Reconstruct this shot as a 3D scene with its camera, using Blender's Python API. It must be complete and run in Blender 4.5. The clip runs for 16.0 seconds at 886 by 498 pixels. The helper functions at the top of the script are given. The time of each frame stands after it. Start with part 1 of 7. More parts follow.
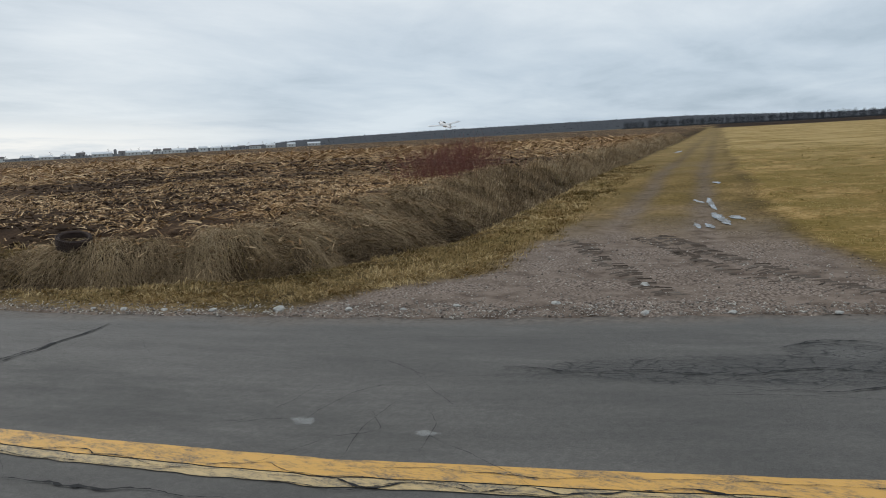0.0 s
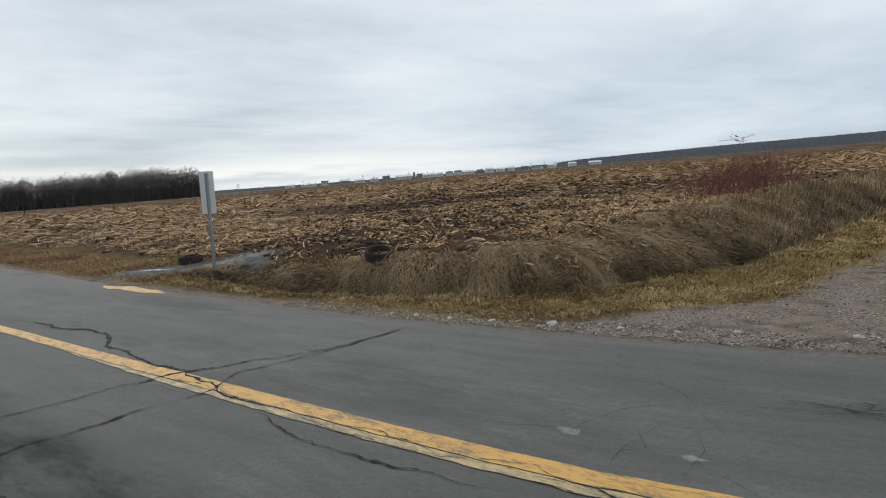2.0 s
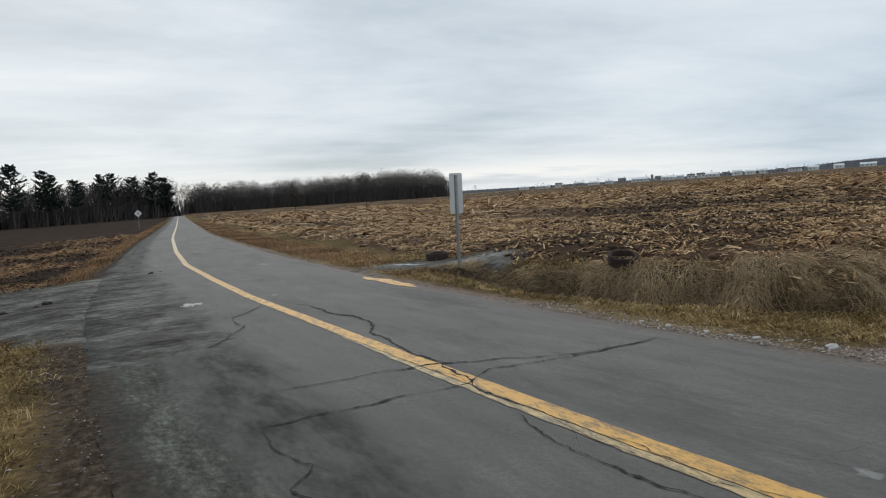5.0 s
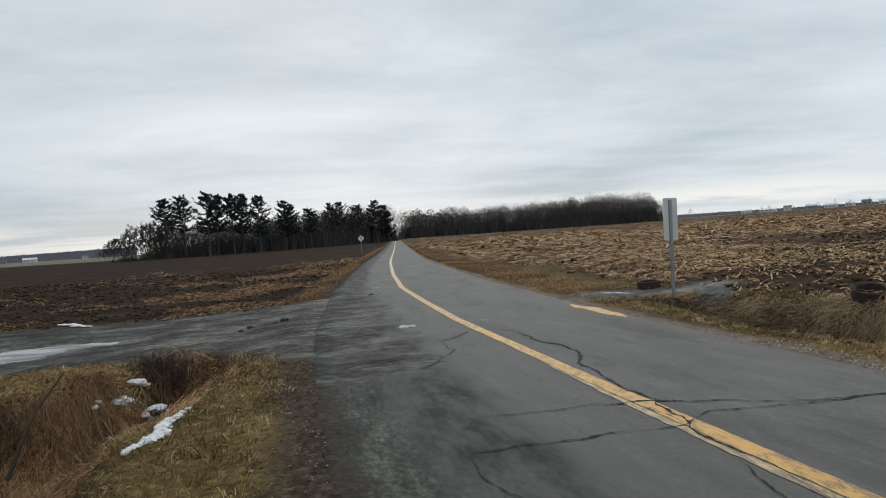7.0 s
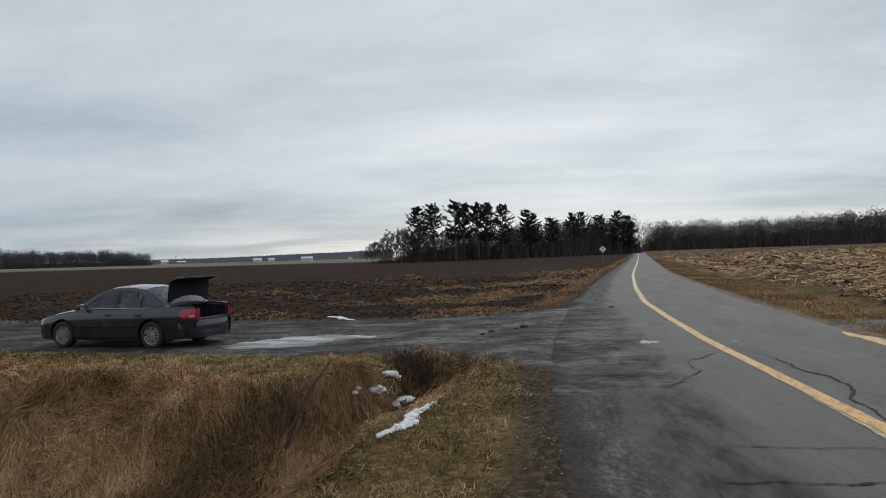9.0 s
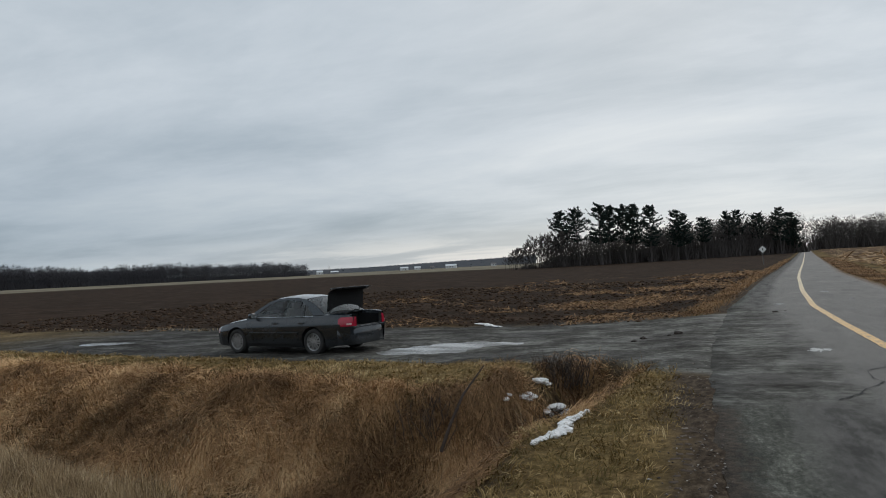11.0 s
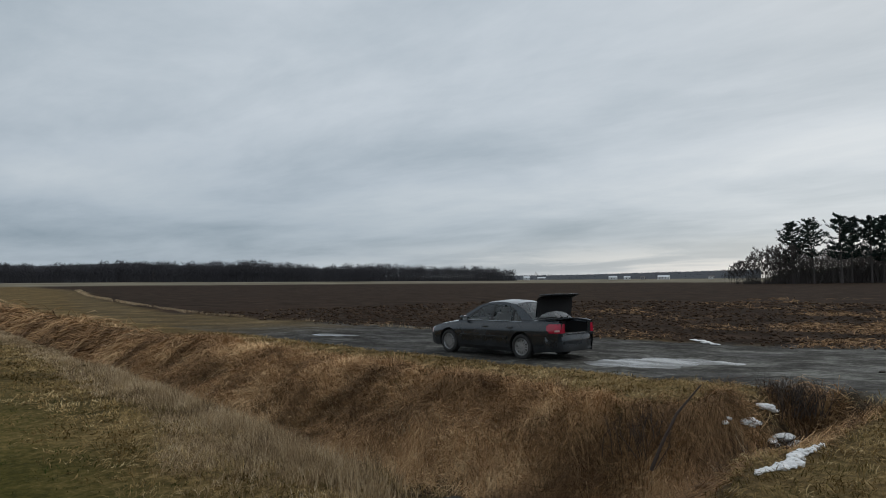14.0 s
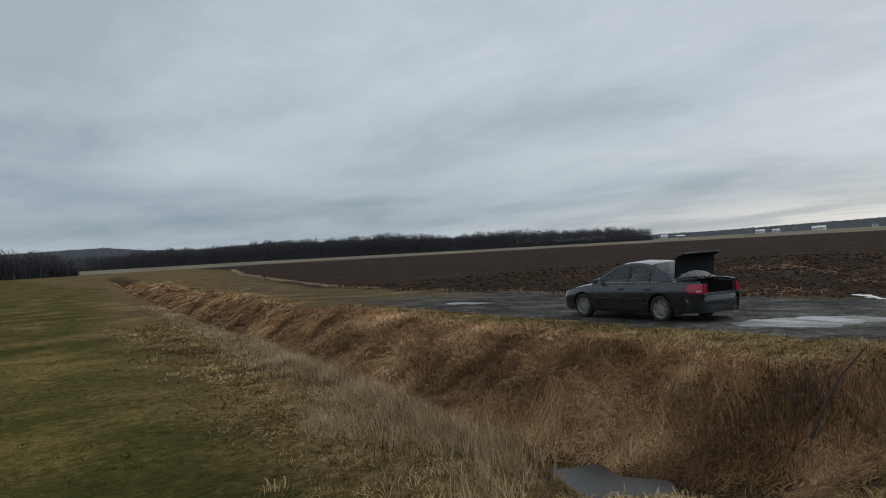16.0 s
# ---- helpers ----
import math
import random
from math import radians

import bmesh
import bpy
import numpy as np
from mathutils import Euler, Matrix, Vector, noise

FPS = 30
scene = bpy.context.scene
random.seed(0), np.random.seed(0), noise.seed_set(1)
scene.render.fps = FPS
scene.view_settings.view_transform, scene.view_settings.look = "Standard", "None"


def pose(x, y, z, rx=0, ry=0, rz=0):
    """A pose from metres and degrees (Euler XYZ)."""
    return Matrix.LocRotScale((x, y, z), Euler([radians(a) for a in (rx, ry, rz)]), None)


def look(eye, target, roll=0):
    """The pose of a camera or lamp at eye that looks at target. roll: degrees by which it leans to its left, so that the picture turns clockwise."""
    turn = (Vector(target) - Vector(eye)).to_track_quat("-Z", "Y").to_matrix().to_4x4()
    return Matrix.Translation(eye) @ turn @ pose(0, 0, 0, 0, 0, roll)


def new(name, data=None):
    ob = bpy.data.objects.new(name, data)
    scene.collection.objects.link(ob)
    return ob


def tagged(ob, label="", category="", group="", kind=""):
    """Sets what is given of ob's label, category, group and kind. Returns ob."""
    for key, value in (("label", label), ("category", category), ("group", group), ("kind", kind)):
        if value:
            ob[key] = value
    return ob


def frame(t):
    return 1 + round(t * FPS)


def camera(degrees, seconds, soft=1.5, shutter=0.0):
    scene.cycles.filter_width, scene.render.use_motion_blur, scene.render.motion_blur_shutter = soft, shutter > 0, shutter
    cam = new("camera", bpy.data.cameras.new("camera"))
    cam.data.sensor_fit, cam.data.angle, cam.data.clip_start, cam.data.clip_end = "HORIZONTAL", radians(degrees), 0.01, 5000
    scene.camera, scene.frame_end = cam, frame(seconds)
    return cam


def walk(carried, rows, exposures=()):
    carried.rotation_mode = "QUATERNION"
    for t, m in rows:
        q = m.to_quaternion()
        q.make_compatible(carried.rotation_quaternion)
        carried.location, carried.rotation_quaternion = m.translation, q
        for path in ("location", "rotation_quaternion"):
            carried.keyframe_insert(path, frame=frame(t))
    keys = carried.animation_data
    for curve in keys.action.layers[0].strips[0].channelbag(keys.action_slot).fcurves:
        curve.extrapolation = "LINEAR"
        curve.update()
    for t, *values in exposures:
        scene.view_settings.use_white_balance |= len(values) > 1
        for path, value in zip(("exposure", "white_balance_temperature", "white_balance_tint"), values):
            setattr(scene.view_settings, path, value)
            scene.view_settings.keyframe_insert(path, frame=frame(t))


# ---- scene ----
# ---------------------------------------------------------------- camera
cam = camera(65.25, 16.0, soft=1.0)
PATH = [
    (0, (-0.098, 0.238, 1.621), (-4.684, 8.991, 0.089), -3.14),
    (0.5, (-0.143, 0.198, 1.623), (-5.680, 8.417, 0.286), -2.80),
    (1, (-0.155, 0.184, 1.629), (-6.553, 7.771, 0.404), -3.20),
    (1.5, (-0.031, 0.161, 1.634), (-7.079, 7.177, 0.591), -4.97),
    (2, (0.054, 0.122, 1.636), (-7.614, 6.462, 0.635), -4.44),
    (2.5, (0.084, 0.125, 1.640), (-7.996, 5.907, 0.505), -5.23),
    (3, (0.042, 0.058, 1.643), (-8.339, 5.464, 0.910), -3.90),
    (3.5, (0.002, 0.010, 1.651), (-8.763, 4.766, 0.906), -4.59),
    (4, (-0.022, -0.011, 1.652), (-9.016, 4.290, 0.871), -4.17),
    (4.2, (-0.037, -0.003, 1.649), (-9.106, 4.138, 0.881), -4.02),
    (6.3, (-0.137, -0.119, 1.677), (-9.927, 1.878, 1.257), -3.70),
    (6.5, (-0.120, -0.111, 1.677), (-9.980, 1.528, 1.365), -3.64),
    (7, (-0.136, -0.052, 1.690), (-10.112, 0.612, 1.515), -3.87),
    (7.5, (-0.156, 0.017, 1.693), (-10.153, -0.112, 1.476), -4.41),
    (8, (-0.161, 0.045, 1.691), (-10.104, -0.992, 1.431), -3.77),
    (8.5, (-0.127, 0.027, 1.711), (-9.980, -1.668, 1.524), -3.40),
    (9, (-0.069, -0.060, 1.692), (-9.687, -2.793, 1.826), -1.83),
    (9.2, (0.013, -0.104, 1.702), (-9.508, -3.156, 1.858), -1.99),
    (11.5, (0.093, -0.066, 1.724), (-8.563, -5.064, 2.033), -2.81),
    (12, (0.128, -0.061, 1.717), (-8.262, -5.497, 1.992), -2.50),
    (12.5, (0.143, -0.062, 1.729), (-7.942, -5.940, 2.039), -2.55),
    (13, (0.170, -0.053, 1.738), (-7.614, -6.316, 2.173), -2.17),
    (13.5, (0.181, -0.063, 1.736), (-7.297, -6.683, 2.245), -1.45),
    (14, (0.183, -0.086, 1.734), (-6.922, -7.105, 2.230), -0.51),
    (14.5, (0.206, -0.105, 1.736), (-6.516, -7.488, 2.274), -0.05),
    (15, (0.187, -0.124, 1.739), (-6.288, -7.730, 2.205), -0.49),
    (15.5, (0.093, -0.131, 1.733), (-6.097, -7.976, 2.103), -3.21),
    (16, (0.039, -0.156, 1.745), (-5.619, -8.401, 1.821), -3.34),
]
walk(cam, [(t, look(eye, target, lean)) for t, eye, target, lean in PATH],
     exposures=[(0.0, 0.02), (2.5, 0.09), (4.0, 0.05), (6.5, 0.0), (9.0, -0.1), (16.0, -0.22)])

# ---------------------------------------------------------------- world and sun
world = bpy.data.worlds.new("overcast_sky")
scene.world = world
world.use_nodes = True


def build_sky(nt):
    nt.nodes.clear()
    N, L = nt.nodes.new, nt.links.new
    out, bg = N("ShaderNodeOutputWorld"), N("ShaderNodeBackground")
    sky = N("ShaderNodeTexSky")
    sky.sky_type, sky.sun_disc = "NISHITA", False
    sky.sun_elevation, sky.sun_rotation = radians(28), radians(-100)
    tc, sep = N("ShaderNodeTexCoord"), N("ShaderNodeSeparateXYZ")
    L(tc.outputs["Generated"], sep.inputs[0])

    def m(op, a, b=None, clamp=False):
        n = N("ShaderNodeMath")
        n.operation, n.use_clamp = op, clamp
        for i, v in enumerate((a, b)):
            if v is None:
                continue
            if isinstance(v, (int, float)):
                n.inputs[i].default_value = v
            else:
                L(v, n.inputs[i])
        return n.outputs[0]

    x, y, z = sep.outputs
    zc = m("ADD", m("MAXIMUM", z, 0.0), 0.10)
    px, py = m("DIVIDE", x, zc), m("DIVIDE", y, zc)
    comb = N("ShaderNodeCombineXYZ")
    L(px, comb.inputs[0]); L(py, comb.inputs[1])

    def cloud(scale, detail, rough, sx, sy, rot, off):
        mp = N("ShaderNodeMapping")
        mp.inputs["Scale"].default_value = (sx, sy, 1)
        mp.inputs["Rotation"].default_value = (0, 0, radians(rot))
        mp.inputs["Location"].default_value = (off, off * 0.7, off)
        L(comb.outputs[0], mp.inputs[0])
        n = N("ShaderNodeTexNoise")
        n.inputs["Scale"].default_value, n.inputs["Detail"].default_value = scale, detail
        n.inputs["Roughness"].default_value = rough
        n.inputs["Distortion"].default_value = 0.35
        L(mp.outputs[0], n.inputs["Vector"])
        return n.outputs[0]

    big = cloud(0.30, 3, 0.5, 1.0, 0.75, 20, 3.7)
    mid = cloud(0.75, 8, 0.58, 1.0, 0.7, 60, 11.3)
    small = cloud(2.1, 8, 0.62, 1.0, 0.6, 75, 5.1)
    mix = m("ADD", m("MULTIPLY", big, 0.5), m("ADD", m("MULTIPLY", mid, 0.36), m("MULTIPLY", small, 0.14)))
    ramp = N("ShaderNodeValToRGB")
    els = ramp.color_ramp.elements
    els[0].position, els[0].color = 0.375, (0.385, 0.45, 0.505, 1)
    els[1].position, els[1].color = 0.64, (0.73, 0.765, 0.785, 1)
    e = els.new(0.50); e.color = (0.565, 0.62, 0.67, 1)
    L(mix, ramp.inputs[0])
    # the gap of brighter sky under the edge of the cloud sheet
    wob = m("MULTIPLY", m("SUBTRACT", mid, 0.5), 0.07)
    zz = m("ADD", z, wob)
    low = N("ShaderNodeMapRange")
    low.interpolation_type = "SMOOTHSTEP"
    low.inputs["From Min"].default_value, low.inputs["From Max"].default_value = 0.066, 0.032
    L(zz, low.inputs["Value"])
    toward = N("ShaderNodeMapRange")
    toward.interpolation_type = "SMOOTHSTEP"
    toward.inputs["From Min"].default_value, toward.inputs["From Max"].default_value = 0.55, 0.85
    L(m("MULTIPLY", x, -1.0), toward.inputs["Value"])
    broken = N("ShaderNodeMapRange")
    broken.interpolation_type = "SMOOTHSTEP"
    broken.inputs["From Min"].default_value, broken.inputs["From Max"].default_value = 0.40, 0.58
    broken.inputs["To Min"].default_value = 0.25
    L(mid, broken.inputs["Value"])
    band = m("MULTIPLY", m("MULTIPLY", low.outputs[0], toward.outputs[0]), broken.outputs[0])
    mixer = N("ShaderNodeMix"); mixer.data_type = "RGBA"
    L(m("MULTIPLY", band, 0.68), mixer.inputs[0])
    L(ramp.outputs[0], mixer.inputs[6])
    mixer.inputs[7].default_value = (0.84, 0.83, 0.80, 1)
    # heavier cloud low towards the ridge
    heavy = N("ShaderNodeMapRange")
    heavy.interpolation_type = "SMOOTHSTEP"
    heavy.inputs["From Min"].default_value, heavy.inputs["From Max"].default_value = 0.30, 0.04
    L(z, heavy.inputs["Value"])
    south = N("ShaderNodeMapRange")
    south.interpolation_type = "SMOOTHSTEP"
    south.inputs["From Min"].default_value, south.inputs["From Max"].default_value = 0.1, 0.9
    L(m("MULTIPLY", y, -1.0), south.inputs["Value"])
    dk = N("ShaderNodeMix"); dk.data_type = "RGBA"; dk.blend_type = "MULTIPLY"
    L(m("MULTIPLY", heavy.outputs[0], south.outputs[0]), dk.inputs[0])
    L(mixer.outputs[2], dk.inputs[6])
    dk.inputs[7].default_value = (0.64, 0.69, 0.74, 1)
    # bluer, duller cloud low over the far side of the road
    north = N("ShaderNodeMapRange")
    north.interpolation_type = "SMOOTHSTEP"
    north.inputs["From Min"].default_value, north.inputs["From Max"].default_value = 0.45, 0.9
    L(y, north.inputs["Value"])
    dn = N("ShaderNodeMix"); dn.data_type = "RGBA"; dn.blend_type = "MULTIPLY"
    L(m("MULTIPLY", heavy.outputs[0], north.outputs[0]), dn.inputs[0])
    L(dk.outputs[2], dn.inputs[6])
    dn.inputs[7].default_value = (0.80, 0.86, 0.92, 1)
    veil = N("ShaderNodeMix"); veil.data_type = "RGBA"
    veil.inputs[0].default_value = 0.94
    sc = N("ShaderNodeVectorMath"); sc.operation = "SCALE"
    sc.inputs["Scale"].default_value = 0.10
    L(sky.outputs[0], sc.inputs[0])
    L(sc.outputs[0], veil.inputs[6]); L(dn.outputs[2], veil.inputs[7])
    L(veil.outputs[2], bg.inputs["Color"])
    bg.inputs["Strength"].default_value = 1.17
    L(bg.outputs[0], out.inputs["Surface"])


build_sky(world.node_tree)
sun = new("sun", bpy.data.lights.new("sun", "SUN"))
sun.data.energy, sun.data.angle, sun.data.color = 0.9, radians(25), (1.0, 0.97, 0.92)
sun.matrix_world = look((0, 0, 60), (75, -13, -2))

# ---------------------------------------------------------------- noise and plan of the ground

def hash2(ix, iy, seed):
    n = (ix.astype(np.int64) * 374761393 + iy.astype(np.int64) * 668265263 + seed * 974711) & 0x7FFFFFFF
    n = ((n ^ (n >> 13)) * 1274126177) & 0x7FFFFFFF
    return ((n ^ (n >> 16)) & 0xFFFF) / 65535.0


def vnoise(x, y, scale, seed=0, octaves=3):
    """Value noise about 0, of about -1 to 1."""
    out, amp, tot = 0.0, 1.0, 0.0
    for o in range(octaves):
        u, v = x / scale * 2**o + 17.3 * o, y / scale * 2**o - 9.1 * o
        ix, iy = np.floor(u), np.floor(v)
        fx, fy = u - ix, v - iy
        fx, fy = fx * fx * (3 - 2 * fx), fy * fy * (3 - 2 * fy)
        a, b = hash2(ix, iy, seed + o), hash2(ix + 1, iy, seed + o)
        c, d = hash2(ix, iy + 1, seed + o), hash2(ix + 1, iy + 1, seed + o)
        out = out + amp * ((a * (1 - fx) + b * fx) * (1 - fy) + (c * (1 - fx) + d * fx) * fy - 0.5) * 2
        tot, amp = tot + amp, amp * 0.5
    return out / tot


def step(a, b, v):
    t = np.clip((v - a) / (b - a), 0, 1)
    return t * t * (3 - 2 * t)


def along(px, py, line):
    """Distance to a polyline, the way along it, and the side (1: left), for arrays of places."""
    best, share, side = np.full(px.shape, 1e9), np.zeros(px.shape), np.ones(px.shape)
    total, run = sum(math.dist(a, b) for a, b in zip(line, line[1:])), 0.0
    for (ax, ay), (bx, by) in zip(line, line[1:]):
        ln = math.dist((ax, ay), (bx, by))
        t = np.clip(((px - ax) * (bx - ax) + (py - ay) * (by - ay)) / ln**2, 0, 1)
        d = np.hypot(px - ax - t * (bx - ax), py - ay - t * (by - ay))
        near = d < best
        best, share = np.where(near, d, best), np.where(near, (run + t * ln), share)
        side = np.where(near, np.sign((bx - ax) * (py - ay) - (by - ay) * (px - ax)), side)
        run += ln
    return best, share, side


# the middle of the road, the widths of its lanes, the ditches, the track and the driveway
ROAD_X = [-2500, -400, -105, -60, -49, -33, -24, -18, -13.5, -10.7, -8.8, -7.1, -5.5, -3.6, -2.2, -1.1, 0.0, 0.5, 3, 8, 60, 400]
ROAD_Y = [3, -0.4, -0.5, -0.62, -0.55, -0.25, 0.1, 0.68, 1.18, 1.60, 1.88, 2.14, 2.40, 2.70, 2.97, 3.27, 3.60, 3.76, 4.5, 6.0, 21, 120]
DITCH_FAR = [(-14.5, 5.7), (-11, 6.1), (-8.6, 6.8), (-7.0, 7.9), (-6.3, 10), (-6.5, 13), (-7.7, 22), (-10.6, 48), (-22.6, 165), (-40.5, 340)]
DITCH_NEAR = [(-11.4, -3.3), (-9.6, -3.4), (-8.0, -3.9), (-6.9, -4.9), (-6.2, -6.3), (-6.2, -8.5), (-6.5, -13), (-7.1, -20), (-8.3, -32), (-16, -95), (-32, -210)]


def line_shift(x):
    """How far the centre line lies off the middle between the road's edges."""
    return np.interp(x, [-60, -28, -13, -6, 0, 8], [0.0, -0.06, -0.13, -0.16, -0.17, -0.17])


def road_mid(x):
    return np.interp(x, ROAD_X, ROAD_Y) + line_shift(x)


def road_slope(x):
    return (road_mid(x + 0.6) - road_mid(x - 0.6)) / 1.2


def half_far(x):
    return np.interp(x, [-400, -60, -30, -20, -12, -6.5, -2, 5], [2.6, 2.7, 3.1, 3.0, 2.75, 2.6, 2.9, 2.95]) - line_shift(x)


def half_near(x):
    return np.interp(x, [-400, -60, -30, -18, -11, -5, 5], [2.2, 2.0, 2.25, 2.7, 3.0, 3.1, 3.1]) + line_shift(x)


def across_road(x, y):
    """Metres from the road's middle, to the far side."""
    s = road_slope(x)
    return (y - road_mid(x)) / np.sqrt(1 + s * s)


def track_mid(y):
    return np.interp(y, [5, 8, 12, 18, 27, 53, 333, 900], [-0.9, -1.2, -2.2, -2.9, -4.0, -6.6, -34.5, -91])


def track_half(y):
    return np.interp(y, [5, 6.5, 8, 12, 18, 60, 333], [4.2, 3.3, 2.25, 1.75, 1.65, 1.75, 2.0])


def drive_mid(y):
    return np.interp(y, [-900, -200, -87, -52, -37, -28, -20, -14, -9, -3, 0], [-165, -61, -28.8, -19.2, -17.6, -17.2, -16.9, -16.8, -16.8, -16.3, -16.5])


def drive_half(y):
    return np.interp(y, [-200, -87, -52, -37, -28, -14, -9, -5, -3, 0], [1.8, 2.2, 2.5, 3.2, 3.4, 4.0, 4.1, 4.4, 5.0, 6.5])


def ditch_width(s, side, near):
    """Half the width of a ditch on either side, along its way."""
    if near:
        return np.where(side > 0, np.interp(s, [0, 2, 3.5, 4.9, 5.7, 6.1, 6.6, 8.2, 10.3, 13.5, 24, 50, 300], [0.85, 1.0, 1.6, 3.6, 4.3, 3.4, 2.3, 1.75, 1.55, 1.4, 1.05, 0.9, 0.9]), np.interp(s, [0, 2, 4, 7, 300], [0.9, 1.4, 2.4, 3.1, 2.9]))
    return np.where(side > 0, np.interp(s, [0, 3, 6, 10, 14, 400], [0.9, 1.5, 2.0, 3.0, 3.4, 3.4]), np.interp(s, [0, 3, 6, 400], [0.8, 1.1, 1.3, 1.4]))


def dark_soil(x, y):
    """The bare stretch in the stubble, a ragged fan that widens away from the road's bend."""
    r, az = np.hypot(x, y), np.degrees(np.arctan2(-x, y))
    n = vnoise(x, y, 4, 78) + 0.8 * vnoise(x, y, 1.3, 98)
    left, right = np.interp(r, [15, 20, 30, 39, 70], [68, 66, 62, 57, 53]), np.interp(r, [13, 15, 18, 24, 39, 70], [54, 49, 42, 36, 30, 33])
    fan = step(left + 4, left - 4, az + 6 * n) * step(right - 4, right + 4, az + 6 * n) * step(12.0, 14.5, r + 1.5 * n) * step(110, 40, r + 14 * n)
    return fan * (0.62 + 0.38 * step(-0.5, 0.1, vnoise(x, y, 0.8, 99)))


def plan(x, y):
    """Shares of each kind of ground."""
    d = across_road(x, y)
    wob = 0.35 * vnoise(x, y, 1.6, 3) + 0.12 * vnoise(x, y, 0.4, 4) + 0.5 * vnoise(x, y, 7, 5) * step(10, 40, np.hypot(x, y))
    r = np.hypot(x, y)
    az = np.degrees(np.arctan2(-x, y))
    hf, hn = half_far(x), half_near(x)
    df, sf, gf = along(x, y, DITCH_FAR)
    dn, sn, gn = along(x, y, DITCH_NEAR)
    wf, wn = ditch_width(sf, gf, 0), ditch_width(sn, gn, 1)
    k = {}
    k["track"] = step(0.25, -0.25, np.abs(x - track_mid(y)) - track_half(y) + wob) * (d > hf - 0.5)
    rut = np.exp(-(((np.abs(x - track_mid(y) + 0.1 * vnoise(x, y, 5, 6)) - 0.72) / 0.25) ** 2))
    k["track_bed"] = k["track"]
    k["rut"] = k["track"] * rut * step(11, 16, y) * (0.75 + 0.25 * vnoise(x, y, 3, 8))
    k["track"] = k["track"] * (1 - step(9.5, 15, y) * (1 - np.clip(0.02 + 0.85 * rut * np.interp(y, [20, 60], [1, 0.55]) + 0.3 * vnoise(x, y, 2.5, 7), 0, 1)))
    k["drive"] = step(0.3, -0.3, np.abs(x - drive_mid(y)) - drive_half(y) + wob) * (d < -hn + 0.6)
    k["drive"] = k["drive"] * (1 - 0.8 * step(-20, -36, y + 3 * vnoise(x, y, 6, 9)))
    k["drive"] = k["drive"] * (1 - step(1.15, 0.75, dn / wn + 0.2 * wob))
    shoulder = step(0.65, 0.25, -d - hn + wob * 0.6) * (d < -hn + 0.6)
    k["shoulder"] = np.maximum(shoulder, step(0.28, 0.05, d - hf + wob * 0.4) * (d > 0)) * (1 - k["drive"])
    verge = np.interp(x, [-300, -60, -30, -18, -10], [3.0, 3.0, 2.8, 2.6, 3.6])
    left_of_ditch = x - np.interp(y, [5, 8, 10, 13, 22, 48, 165, 340], [-9.0, -8.4, -8.2, -8.3, -9.7, -12.8, -25.0, -43])
    k["stubble"] = step(-0.3, 0.6, d - hf - verge + wob * 1.5) * step(0.6, -0.6, left_of_ditch + wob * 1.5)
    k["plowed"] = step(0.5, -0.5, x - drive_mid(y) + drive_half(y) - 0.1 + wob) * step(0.8, 1.5, -d - hn + wob)
    k["lawn"] = step(-0.2, 0.3, x - track_mid(y) - track_half(y) - 0.2 + wob) * (d > hf)
    k["lawn_near"] = step(-4.2, -0.9, x - np.interp(y, [-95, -30, -8, -4], [-10.5, -1.8, 0.0, 0.8]) + wob) * (d < -hn - 0.4)
    k["bank"] = np.maximum(step(1.25, 0.8, df / wf + 0.3 * wob) * (d > hf), step(1.2, 0.8, dn / wn + 0.3 * wob) * (d < -hn))
    wet = step(1.6, 0.6, np.hypot((x + 16.6) / 1.3, y - 5.2) + wob) + step(1.3, 0.5, np.hypot((x + 15.4) / 1.3, y - 6.7) + wob)
    k["mud"] = np.clip(wet, 0, 1) * (d > hf)
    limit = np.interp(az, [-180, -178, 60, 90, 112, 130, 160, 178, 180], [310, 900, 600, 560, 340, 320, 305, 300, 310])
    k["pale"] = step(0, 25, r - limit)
    return k


# shallow basins on the driveway: place, half axes, turn, water level
BASINS = [(-15.3, -8.2, 1.7, 0.95, 119, -0.215), (-15.8, -21.9, 1.3, 0.5, 98, -0.20)]


def basin_reach(x, y, basin):
    cx, cy, rx, ry, turn, level = basin
    c, s = math.cos(radians(turn)), math.sin(radians(turn))
    return np.hypot(((x - cx) * c + (y - cy) * s) / rx, ((y - cy) * c - (x - cx) * s) / ry)


